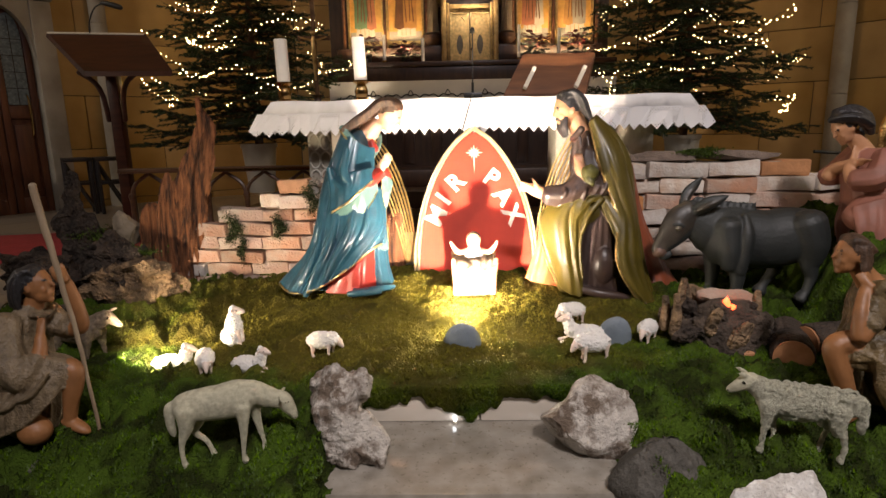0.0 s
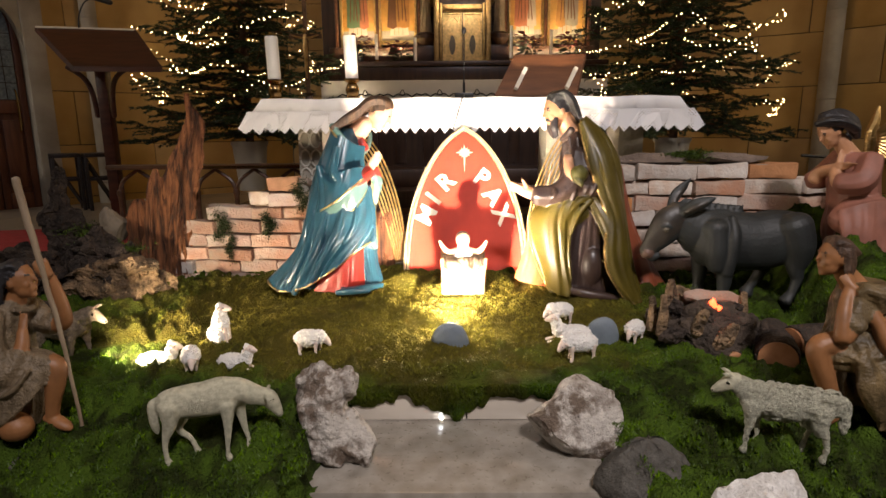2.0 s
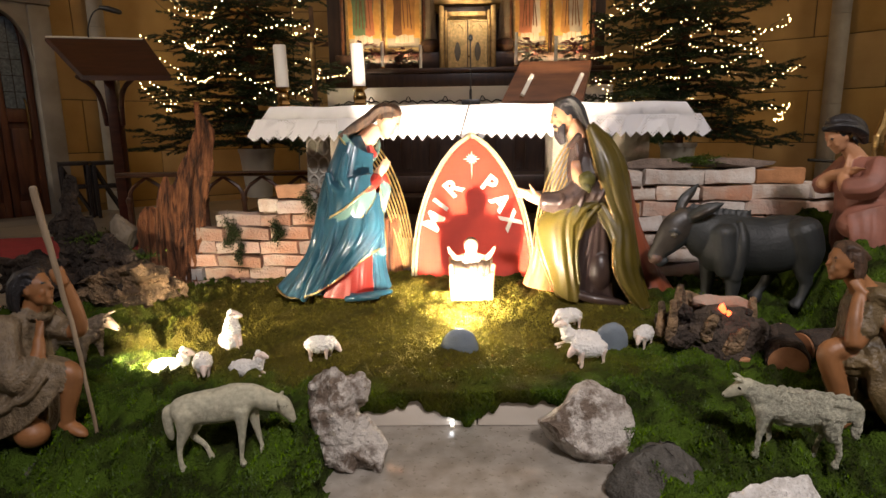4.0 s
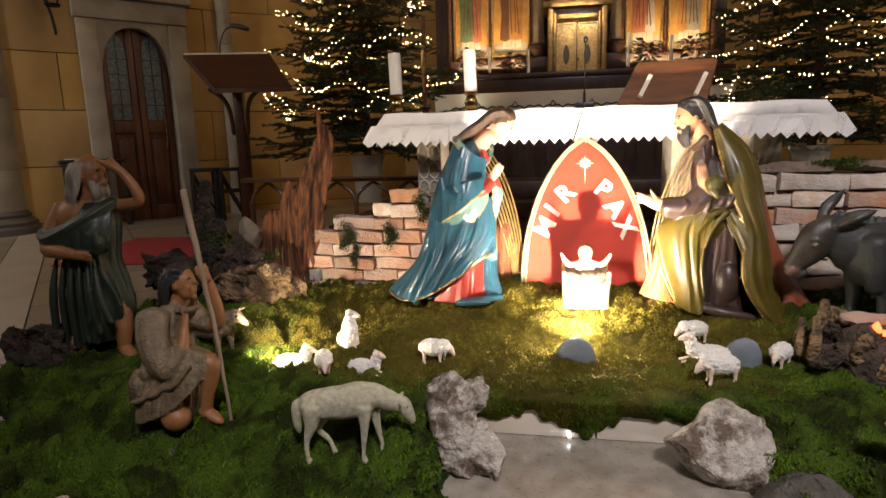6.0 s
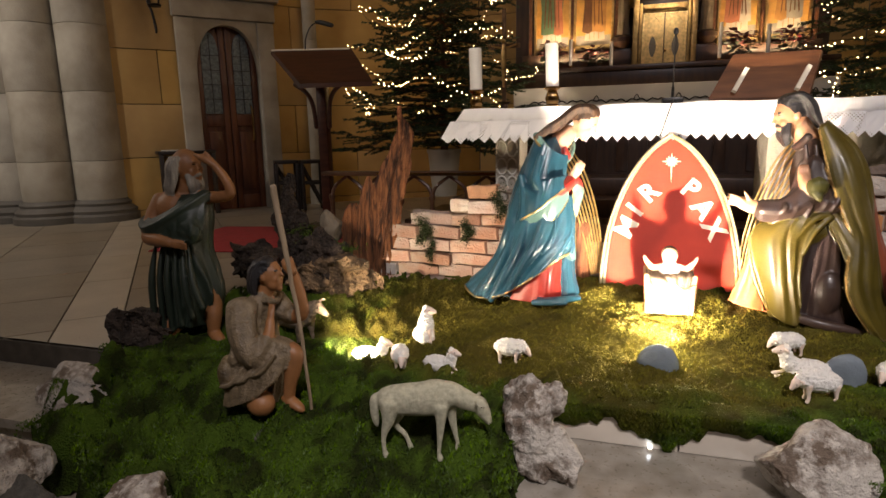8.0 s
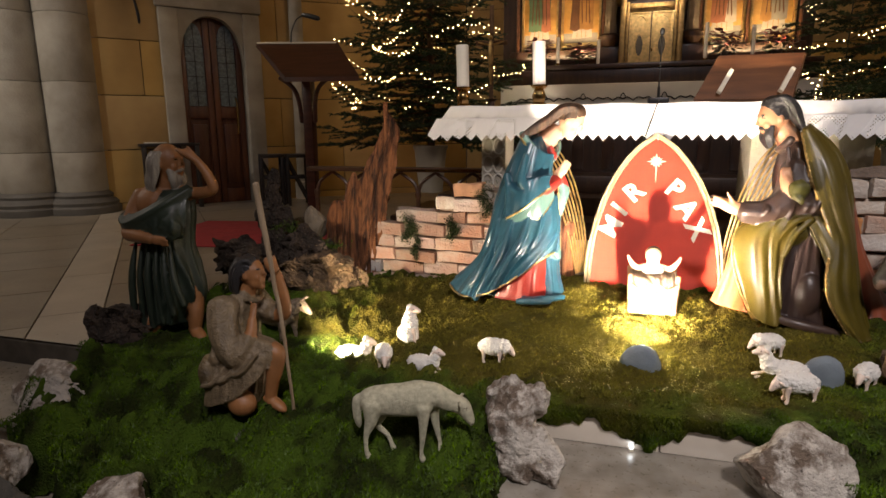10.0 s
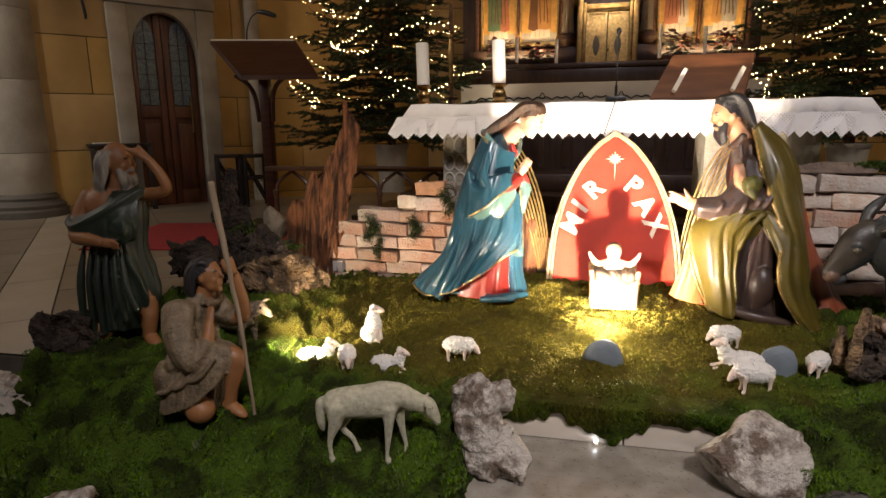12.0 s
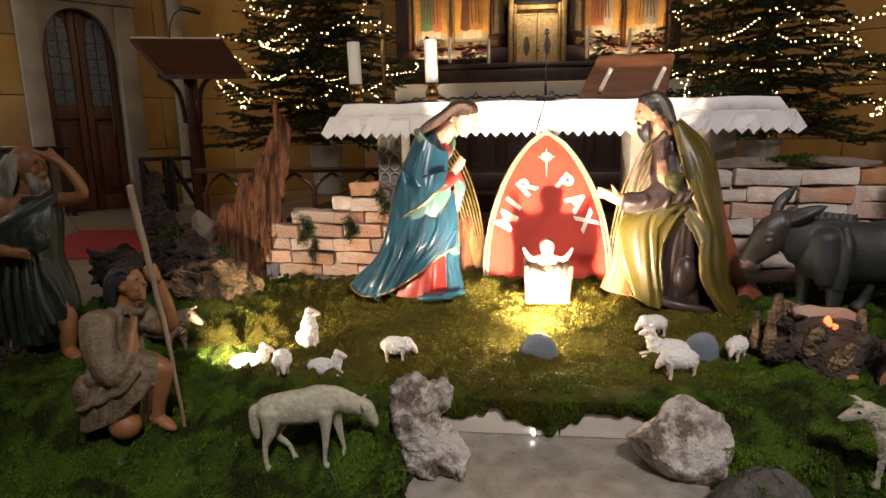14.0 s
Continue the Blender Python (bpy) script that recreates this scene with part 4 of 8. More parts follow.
tube(bm, [(0, 0, 0.026, 0.007), (0, 0, 0.08, 0.007), (0, 0, 0.09, 0.004), (0, 0, 0.25, 0.0035), (0, -0.005, 0.33, 0.0035)], 0, 8)
part("gooseneck", bm, "black", mic)
bm = bmesh.new()
ball(bm, (0, -0.01, 0.345), (0.012, 0.012, 0.018), 0)
part("capsule", bm, "black", mic)
bm = bmesh.new()
tube(bm, [(0.0, -0.05, 0.012, 0.003), (-0.003, -0.12, 0.008, 0.003), (-0.01, -0.192, 0.004, 0.003), (-0.03, -0.215, -0.06, 0.003), (-0.06, -0.212, -0.16, 0.003), (-0.08, -0.1, -0.2, 0.003)], 0, 8, 30)
part("cable", bm, "black", mic)

stand = thing("book_stand", (0.72, 3.66, 1.006), "sloping orange-brown wooden missal stand seen from behind", "book stand")
bm = bmesh.new()
board = [(-0.285, -0.06, 0.01), (0.155, -0.06, 0.01), (0.225, 0.06, 0.235), (-0.165, 0.06, 0.235)]
a = [bm.verts.new(c) for c in board]
b = [bm.verts.new((x + 0.012, y + 0.03, z - 0.012)) for x, y, z in board]
bm.faces.new(a)
bm.faces.new(b[::-1])
for i in range(4):
    bm.faces.new((a[i], b[i], b[(i + 1) % 4], a[(i + 1) % 4]))
bmesh.ops.bevel(bm, geom=bm.edges, offset=0.004, segments=2, affect="EDGES")
part("board", bm, "book_wood", stand)
for x in (-0.17, 0.1):
    bm = bmesh.new()
    tube(bm, [(x, -0.075, 0.045, 0.014), (x + 0.025, -0.045, 0.09, 0.014), (x + 0.06, -0.012, 0.155, 0.014)], 0, 4, 6)
    part("batten", bm, "letter", stand, "pale wooden batten")
bm = bmesh.new()
box(bm, -0.2, 0.13, -0.05, 0.12, 0.0, 0.02, 0.004)
part("foot", bm, "book_wood", stand)

cross = thing("standing_crucifix", (-0.78, 4.55, 0.09), "dark altar crucifix on a tall stand", "crucifix")
bm = bmesh.new()
lathe(bm, [(0.16, 0), (0.16, 0.03), (0.03, 0.08), (0.025, 0.98), (0.05, 1.0)], seg=16)
part("stand", bm, "dark_wood", cross)
bm = bmesh.new()
box(bm, -0.014, 0.014, -0.01, 0.01, 1.0, 1.62, 0.003)
box(bm, -0.11, 0.11, -0.0105, 0.0105, 1.36, 1.39, 0.003)
part("cross", bm, "trunk", cross)
bm = bmesh.new()
tube(bm, [(0, -0.025, 1.38, 0.012), (0, -0.025, 1.3, 0.018), (0, -0.025, 1.2, 0.012), (0.0, -0.025, 1.1, 0.007)], 0, 8)
tube(bm, [(-0.09, -0.02, 1.38, 0.005), (0, -0.022, 1.36, 0.008), (0.09, -0.02, 1.38, 0.005)], 0, 6)
ball(bm, (0.0, -0.03, 1.405), 0.016, 0, seg=10)
part("corpus", bm, "gold_old", cross, "dull metal figure shape")

# ---- high altar with its retable ----
high = thing("high_altar", (0.315, 5.6, 0.09), "carved dark wood high altar with a white cloth", "altar")
bm = bmesh.new()
box(bm, -1.15, 1.15, 0.0, 0.55, 0.0, 1.1, 0.01)
part("mensa", bm, "dark_wood", high)
for k in range(9):
    bm = bmesh.new()
    box(bm, -1.1 + k * 0.25, -1.0 + k * 0.25, -0.02, -0.002, 0.45, 0.95, 0.006)
    part("mensa_panel", bm, "dark_wood", high)
for k, (w, y, h) in enumerate(((1.9, -1.0, 0.14), (1.6, -0.7, 0.28), (1.35, -0.4, 0.42))):
    bm = bmesh.new()
    box(bm, -w, w, y, 0.0, 0.0 if k == 0 else h - 0.139, h, 0.012)
    part("predella_step", bm, "dark_wood", high)
bm = bmesh.new()
box(bm, -1.22, 1.24, -0.03, 0.5, 1.1, 1.155, 0.006)
box(bm, -1.22, 1.24, -0.035, -0.028, 0.98, 1.152, 0.003)
part("cloth", bm, "linen_old", high, "white linen cloth with a plain front fall")
for k in range(14):
    x = -1.0 + k * 0.16
    bm = bmesh.new()
    tube(bm, [(x - 0.08, -0.045, 1.015, 0.005), (x - 0.04, -0.045, 1.04, 0.006), (x, -0.045, 1.03, 0.006), (x + 0.04, -0.045, 1.04, 0.006), (x + 0.08, -0.045, 1.015, 0.005)], 0, 6)
    if k % 2:
        tube(bm, [(x - 0.025, -0.045, 1.035, 0.005), (x, -0.045, 1.075, 0.004), (x + 0.025, -0.045, 1.035, 0.005)], 0, 6)
    part("iron_scroll", bm, "iron", high, "black scrolled trim")
bm = bmesh.new()
box(bm, -1.3, 1.3, 0.3, 0.75, 1.156, 1.299, 0.01)
part("gradine", bm, "dark_wood", high)
bm = bmesh.new()
box(bm, -1.32, 1.32, 0.27, 0.75, 1.3, 1.344, 0.012)
part("gradine_shelf", bm, "dark_wood", high)
bm = bmesh.new()
box(bm, -1.25, 1.25, 0.56, 0.75, 1.345, 1.5, 0.008)
part("gradine_back", bm, "dark_wood", high)

retable = thing("retable", (0.315, 6.2, 0.09), "gilded wooden retable with four painted saints", "altarpiece")
bm = bmesh.new()
box(bm, -1.35, 1.35, 0.16, 0.3, 1.0, 3.4, 0.01)
part("back_board", bm, "dark_wood", retable)
for k, (x0, x1, robes) in enumerate(((-1.135, -0.83, "icon_green"), (-0.765, -0.445, "icon_ochre"), (0.47, 0.765, "icon_rose"), (0.845, 1.16, "icon_grey"))):
    pan = bmesh.new()
    box(pan, x0, x1, 0.1, 0.155, 1.58, 2.7, 0.003)
    pn = part("painted_panel", pan, "icon_gold", retable, "gold-ground painted panel")
    xm = (x0 + x1) / 2 + (0.01 if k % 2 else -0.01)
    s = -1 if k % 2 else 1
    bm = bmesh.new()
    box(bm, x0 + 0.004, x1 - 0.004, 0.094, 0.0995, 1.58, 1.665)
    part("painted_ground", bm, "icon_grey", pn, "grey painted ground")
    bm = bmesh.new()
    prism(bm, [(xm - 0.09, 1.622), (xm - 0.03, 1.615), (xm + 0.03, 1.62), (xm + 0.095, 1.626), (xm + 0.075, 1.8), (xm + 0.05, 1.95), (xm - 0.05, 1.95), (xm - 0.065, 1.8)], 0.09, 0.0935)
    part("painted_alb", bm, "icon_pale", pn, "pale painted hem")
    bm = bmesh.new()
    prism(bm, [(xm - 0.1, 1.7), (xm - 0.045, 1.69), (xm, 1.7), (xm + 0.05, 1.688), (xm + 0.1, 1.7), (xm + 0.1, 1.9), (xm + 0.115, 2.1), (xm + 0.08, 2.32), (xm + 0.03, 2.38), (xm - 0.03, 2.38), (xm - 0.08, 2.32), (xm - 0.11, 2.1), (xm - 0.095, 1.9)], 0.086, 0.0895)
    part("painted_robe", bm, robes, pn, "painted robe shape")
    bm = bmesh.new()
    prism(bm, [(xm + s * 0.02, 1.7), (xm + s * 0.06, 1.68), (xm + s * 0.112, 1.7), (xm + s * 0.095, 1.95), (xm + s * 0.12, 2.15), (xm + s * 0.06, 2.3), (xm - s * 0.03, 2.3), (xm + s * 0.03, 2.1), (xm + s * 0.035, 1.92)], 0.082, 0.0855)
    part("painted_mantle", bm, ("icon_rose", "icon_dark", "icon_pale", "icon_ochre")[k], pn, "painted mantle shape")
    for f in range(5):
        u = -0.07 + 0.034 * f
        w0 = 0.01 * math.sin(f * 2.1 + k)
        bm = bmesh.new()
        prism(bm, [(xm + u, 1.74 + 0.02 * (f % 2)), (xm + u + 0.009, 1.76), (xm + u * 0.8 + w0 + 0.004, 1.98), (xm + u * 0.6 - w0, 2.2), (xm + u * 0.8 + w0 - 0.005, 1.98)], 0.079, 0.0815)
        part("painted_fold", bm, "icon_dark", pn, "painted fold line")
    for f in range(3):
        bm = bmesh.new()
        box(bm, xm - 0.045 + 0.04 * f, xm - 0.041 + 0.04 * f, 0.0835, 0.0858, 1.63, 1.7)
        part("painted_fold", bm, "icon_ochre", pn, "painted fold line")
    bm = bmesh.new()
    for a, b in ((x0 - 0.02, x0), (x1, x1 + 0.02)):
        box(bm, a, b, 0.06, 0.155, 1.5, 2.75, 0.004)
    box(bm, x0 - 0.02, x1 + 0.02, 0.06, 0.155, 1.54, 1.575, 0.004)
    part("panel_frame", bm, "gold", retable, "gilded frame")
for x in (-1.19, -0.8, -0.4, 0.425, 0.805, 1.215):
    bm = bmesh.new()
    lathe(bm, [(0.026, 1.36), (0.026, 1.42), (0.016, 1.44), (0.016, 2.8), (0.024, 2.84)], (x, 0.07, 0), 10)
    part("colonnette", bm, "book_wood", retable, "slim gilded brown colonnette")
for x, s in ((-0.34, 1), (0.36, -1)):
    bm = bmesh.new()
    box(bm, x - 0.09, x + 0.09, 0.0, 0.16, 1.28, 1.52, 0.01)
    lathe(bm, [(0.05, 1.52), (0.1, 1.58), (0.1, 1.62), (0.07, 1.64)], (x, 0.06, 0), 12)
    part("console", bm, "dark_wood", retable)
for x in (-0.34, 0.36):
    bm = bmesh.new()
    robe(bm, [(0, -0.055, 0.055, 0, 0.045, 0.1), (0.2, -0.045, 0.05, 0, 0.04, 0.12), (0.4, -0.055, 0.055, 0, 0.045, 0.1), (0.52, -0.03, 0.03, 0, 0.025, 0.02)], 0, 6, 36, 16)
    ball(bm, (0, 0, 0.57), (0.032, 0.034, 0.042), 0, seg=12)
    single("niche_statuette", bm, "stonefig", (0.315 + x, 6.25, 1.732), "small grey carved figure on a console", "statue", "niche figures")

tab = thing("tabernacle", (0.32, 5.98, 1.24), "gilded tabernacle with two embossed doors", "tabernacle")
bm = bmesh.new()
box(bm, -0.26, 0.26, 0.02, 0.4, 0.0, 0.8, 0.006)
part("case", bm, "dark_wood", tab)
for s in (-1, 1):
    bm = bmesh.new()
    box(bm, s * 0.195 - 0.012, s * 0.195 + 0.012, -0.02, 0.019, 0.03, 0.7, 0.004)
    box(bm, s * 0.235 - 0.024, s * 0.235 + 0.024, -0.04, 0.018, 0.0, 0.74, 0.008)
    part("side_moulding", bm, "gold_old", tab, "gilded brown side moulding")
bm = bmesh.new()
box(bm, -0.3, 0.3, -0.06, 0.4, 0.742, 0.8, 0.012)
part("cornice", bm, "gold_old", tab)
bm = bmesh.new()
box(bm, -0.18, 0.18, -0.01, 0.018, 0.62, 0.69, 0.008)
box(bm, -0.16, 0.16, -0.022, -0.0105, 0.64, 0.67, 0.005)
part("top_rail", bm, "gold_old", tab)
for s in (-1, 1):
    bm = bmesh.new()
    x0, x1 = sorted((s * 0.004, s * 0.18))
    box(bm, x0, x1, -0.004, 0.018, 0.035, 0.615, 0.006)
    for a, b, c2, d2 in ((x0, x0 + 0.016, 0.035, 0.615), (x1 - 0.016, x1, 0.035, 0.615), (x0 + 0.017, x1 - 0.017, 0.035, 0.055), (x0 + 0.017, x1 - 0.017, 0.118, 0.132), (x0 + 0.017, x1 - 0.017, 0.6, 0.615)):
        box(bm, a, b, -0.016, -0.0045, c2, d2, 0.004)
    leaf = part("door_leaf", bm, "gilt_relief", tab, "gilded embossed door leaf")
    xm = (x0 + x1) / 2
    for k in range(4):
        bm = bmesh.new()
        a = [(xm - 0.054 + k * 0.036 + 0.014 * math.cos(t), -0.008, 0.087 + 0.02 * math.sin(t), 0.003) for t in np.linspace(0, 6.1, 9)]
        tube(bm, a, 0, 5, 18)
        part("rosette", bm, "gilt_relief", leaf)
    bm = bmesh.new()
    prism(bm, [(xm + 0.03 * math.sin(t) * (1 - 0.25 * abs(math.cos(t))), 0.34 + 0.085 * math.cos(t)) for t in np.linspace(0, 2 * math.pi, 19)[:-1]], -0.009, -0.0042)
    part("medallion", bm, "stone_dark", leaf, "dark oval medallion")
    bm = bmesh.new()
    tube(bm, [(xm + 0.034 * math.sin(t), -0.009, 0.34 + 0.095 * math.cos(t), 0.004) for t in np.linspace(0, 6.283, 13)], 0, 6, 36)
    tube(bm, [(xm - 0.062, -0.007, 0.46, 0.004), (xm - 0.05, -0.007, 0.54, 0.004), (xm, -0.007, 0.585, 0.004), (xm + 0.05, -0.007, 0.54, 0.004), (xm + 0.062, -0.007, 0.46, 0.004)], 0, 6, 24)
    tube(bm, [(xm - 0.05, -0.007, 0.16, 0.003), (xm, -0.007, 0.23, 0.003), (xm + 0.05, -0.007, 0.16, 0.003)], 0, 6, 24)
    part("tracery", bm, "gilt_relief", leaf)
bm = bmesh.new()
ball(bm, (0.012, -0.02, 0.3), (0.008, 0.008, 0.014), 0, seg=10)
part("lock_knob", bm, "brass", tab)


niche = thing("exposition_niche", (0.32, 6.0, 2.042), "lit gilded niche standing on the tabernacle", "niche")
bm = bmesh.new()
prism(bm, [(-0.2, 0.0), (0.2, 0.0), (0.2, 0.35), (0.12, 0.5), (0.0, 0.58), (-0.12, 0.5), (-0.2, 0.35)], 0.2, 0.22)
part("back", bm, "gold", niche, smooth=False)
for s in (-1, 1):
    bm = bmesh.new()
    lathe(bm, [(0.035, 0.0), (0.035, 0.05), (0.022, 0.07), (0.022, 0.36), (0.034, 0.4)], (s * 0.2, 0.05, 0), 12)
    part("column", bm, "gold_old", niche)
    bm = bmesh.new()
    box(bm, s * 0.21 - 0.01, s * 0.21 + 0.01, 0.08, 0.2, 0.0, 0.36, 0.004)
    part("side", bm, "gold", niche)
lamp("niche_light", "AREA", (0.32, 6.06, 2.6), (0.32, 6.15, 2.05), 1.3, (1.0, 0.72, 0.32), 0.25, size_y=0.05)


def poinsettia(where, size, seed, group="poinsettias on the gradine"):
    p = thing("poinsettia", where, "red poinsettia in a small dark pot on the gradine", "potted plant", group)
    rn = random.Random(seed)
    bm = bmesh.new()
    lathe(bm, [(0.03, 0), (0.04, 0.06), (0.044, 0.062), (0.044, 0.07), (0.035, 0.068)], seg=14)
    part("pot", bm, "black_wood", p)
    for nm, mat, cnt, lo, hi in (("bract", "poinsettia", 110, 0.12, 0.23), ("foliage", "leaf", 80, 0.06, 0.17)):
        vs, fs = [], []
        for _ in range(cnt):
            a, r, z = rn.random() * 6.283, size * (0.2 + 0.8 * rn.random()), rn.uniform(lo, hi)
            c = Vector((math.cos(a) * r * 0.75, math.sin(a) * r * 0.55, z))
            d = Vector((math.cos(a), math.sin(a), rn.uniform(-0.5, 0.4))).normalized() * rn.uniform(0.045, 0.075)
            w = d.cross(Vector((0, 0, 1))).normalized() * d.length * 0.3
            k = len(vs)
            vs += [c, c + d * 0.5 + w, c + d, c + d * 0.5 - w + Vector((0, 0, 0.006))]
            fs += [(k, k + 1, k + 2), (k, k + 2, k + 3)]
        ob = blades(nm, mat, [tuple(v) for v in vs], fs, "", "", kind="stuff", parent=p)


for k, (x, z, s) in enumerate(((-0.62, 1.435, 0.13), (-0.25, 1.38, 0.14), (0.93, 1.435, 0.15), (1.31, 1.435, 0.16))):
    poinsettia((x, 5.98, z), s, k)


def thin_candle(where, h):
    c = thing("thin_candle", where, "thin white candle standing on the gradine", "candle", "candles on the gradine")
    bm = bmesh.new()
    lathe(bm, [(0.0, 0), (0.025, 0), (0.025, 0.008), (0.014, 0.02), (0.0, 0.021)], seg=12)
    part("holder", bm, "brass", c)
    bm = bmesh.new()
    lathe(bm, [(0.0, 0.018), (0.0145, 0.018), (0.0145, h), (0.0, h + 0.004)], seg=12)
    part("wax_body", bm, "wax", c)


for x, z, h in ((-0.11, 1.38, 0.26), (0.76, 1.435, 0.3), (1.12, 1.435, 0.26), (-0.46, 1.435, 0.24)):
    thin_candle((x, 5.93, z), h)


# ---- brick walls ----
def brick_mesh(seed, l, h, d, mat):
    bm = bmesh.new()
    box(bm, -l / 2, l / 2, -d / 2, d / 2, 0, h, 0.007)
    bmesh.ops.subdivide_edges(bm, edges=[e for e in bm.edges if e.calc_length() > 0.03], cuts=2, use_grid_fill=True)
    rn = random.Random(seed)
    off = Vector((rn.random() * 30, rn.random() * 30, 0))
    for v in bm.verts:
        v.co += noise.noise_vector(v.co * 9 + off) * 0.013 + noise.noise_vector(v.co * 30 + off) * 0.004
    return mesh_of("brick", bm, mat, True)


def brick_wall(name, where, rows, label, mats, seed, l0=0.19, h=0.0715, ang=0.0):
    """rows: for each course its left and right end."""
    wall = thing(name, where, label, "brick wall", rz=ang)
    rn = random.Random(seed)
    sizes = (0.5, 0.78, 0.95, 1.12)
    for r, (x0, x1) in enumerate(rows):
        bm = bmesh.new()
        box(bm, x0 + 0.02, x1 - 0.02, -0.022, 0.04, r * h - 0.004, (r + 1) * h - 0.012, 0.004)
        part("mortar_bed", bm, "mortar", wall, "pale crumbling mortar")
    stock = {m: [brick_mesh(seed + k, l0 * f, h - 0.007, 0.1, m) for k, f in enumerate(sizes)] for m in set(mats)}
    for r, (x0, x1) in enumerate(rows):
        x = x0
        while x < x1 - 0.04:
            m = rn.choice(mats)
            k = rn.choice((0, 1, 2, 3)) if x == x0 else rn.choice((1, 2, 2, 3))
            l = l0 * sizes[k]
            ob = new("brick", stock[m][k])
            ob.parent = wall
            ob.matrix_basis = pose(x + l / 2, rn.uniform(-0.018, 0.014), r * h + rn.uniform(-0.002, 0.002), rn.uniform(-3, 3), rn.uniform(-1.8, 1.8), rn.uniform(-6, 6)) @ Matrix.Diagonal((1, 1, rn.uniform(0.96, 1.05), 1))
            x += l + 0.004
    return wall


left_wall = brick_wall("brick_wall", (-0.8, 3.1, 0.115), [(-0.42, 0.5), (-0.375, 0.5), (-0.337, 0.5), (-0.254, 0.5), (-0.289, 0.5), (-0.152, 0.5), (0.056, 0.5)],
                       "low stepped dry wall of limewashed pink bricks", ["brick", "brick", "brick", "brick_white"], 3, h=0.0645)
ob = new("brick", brick_mesh(77, 0.15, 0.062, 0.1, "brick_orange"))
ob.parent, ob.matrix_basis = left_wall, pose(0.215, 0.02, 7 * 0.0645, 0, -2, 3)
ob = new("brick", brick_mesh(78, 0.04, 0.06, 0.08, "brick_white"))
ob.parent, ob.matrix_basis = left_wall, pose(0.315, 0.0, 7 * 0.0645, 0, 0, 0)
right_wall = brick_wall("brick_wall", (1.4, 3.02, 0.12), [(-0.5, 0.4), (-0.5, 0.41), (-0.5, 0.41), (-0.5, 0.44), (-0.5, 0.5), (-0.5, 0.45), (-0.5, 0.43), (-0.5, 0.36)],
                        "taller dry wall of whitewashed old bricks", ["brick_white", "brick_white", "brick_white", "brick_white", "brick", "brick_orange"], 9, 0.235)
for x, z, w in ((1.1, 0.692, 0.19), (1.44, 0.694, 0.18)):
    bm = bmesh.new()
    rock(bm, (0, 0, 0), (w * 1.2, 0.1, 0.034), int(x * 10), 0, 4, 0.3)
    single("slate_slab", bm, "slab", (x, 3.04, z + 0.012), "rough grey-brown slate slab lying on the bricks", "stone slab", "slabs on the wall")
bm = bmesh.new()
rock(bm, (0, 0, 0), (0.2, 0.08, 0.02), 61, 0, 4, 0.2)
single("slate_slab", bm, "slab", (-0.4, 3.12, 0.6), "rough grey-brown slate slab lying on the bricks", "stone slab", "slabs on the wall")


def clump(where, r, count, seed, name="moss_clump", label="dark tuft of moss wedged into the bricks", mat="ivy"):
    rn = random.Random(seed)
    vs, fs = [], []
    for _ in range(count):
        a = Vector((rn.gauss(0, 0.55), rn.gauss(0, 0.5), rn.gauss(0, 0.6)))
        a.x += 0.5 * math.sin(a.z * 3 + seed)
        c = Vector((a.x * r[0], a.y * r[1], a.z * r[2])) + Vector(where)
        d = Vector((rn.gauss(0, 1), rn.gauss(0, 1) - 0.4, rn.gauss(0, 1))).normalized() * rn.uniform(0.006, 0.014)
        w = d.cross(Vector((rn.random(), rn.random(), 1))).normalized() * 0.003
        k = len(vs)
        vs += [tuple(c - w), tuple(c + w), tuple(c + d)]
        fs.append((k, k + 1, k + 2))
    return blades(name, mat, vs, fs, label, "moss")


clump((-0.87, 3.03, 0.41), (0.03, 0.02, 0.06), 1400, 1)
clump((-0.65, 3.03, 0.42), (0.025, 0.02, 0.045), 1200, 2)
clump((-0.49, 3.03, 0.55), (0.03, 0.03, 0.06), 1200, 3)
clump((1.27, 3.0, 0.725), (0.07, 0.04, 0.015), 2200, 4, label="green moss lying on the slate slab", mat="fresh_moss")
clump((-0.83, 3.02, 0.32), (0.018, 0.015, 0.06), 700, 6)


# ---- the painted arch behind the crib ----
arch = thing("painted_arch_panel", (0.27, 3.13, 0.165), "red painted pointed-arch board with a star and cream letters", "painted board")
TILT = Matrix.Rotation(radians(-22), 4, "X")


def ogive(w, top, n=16):
    right = [(w * (1 - (k / n) ** 2.2) ** 0.7, top * k / n) for k in range(n)]
    return right + [(0.012, top), (-0.012, top)] + [(-x, z) for x, z in right[::-1]]


def tilted(ob):
    ob.matrix_basis = TILT
    return ob


bm = bmesh.new()
prism(bm, ogive(0.275, 0.715), 0, 0.02)
tilted(part("board", bm, "panel", arch, smooth=False))
for grow, dy in ((0.0, -0.008), (0.016, -0.014)):
    bm = bmesh.new()
    out = ogive(0.282 + grow, 0.722 + grow * 0.6)
    tube(bm, [(x, dy, z, 0.0065) for x, z in out[:16]] + [(0.004, dy, out[16][1] + 0.004, 0.006)], 0, 8, 60)
    tilted(part("gilded_rim", bm, "rim_gold", arch, "pale gilded rim"))
    bm = bmesh.new()
    tube(bm, [(-0.004, dy, out[16][1] + 0.004, 0.006)] + [(x, dy, z, 0.0065) for x, z in out[18:]], 0, 8, 60)
    tilted(part("gilded_rim", bm, "rim_gold", arch, "pale gilded rim"))
bm = bmesh.new()
star = []
for k in range(24):
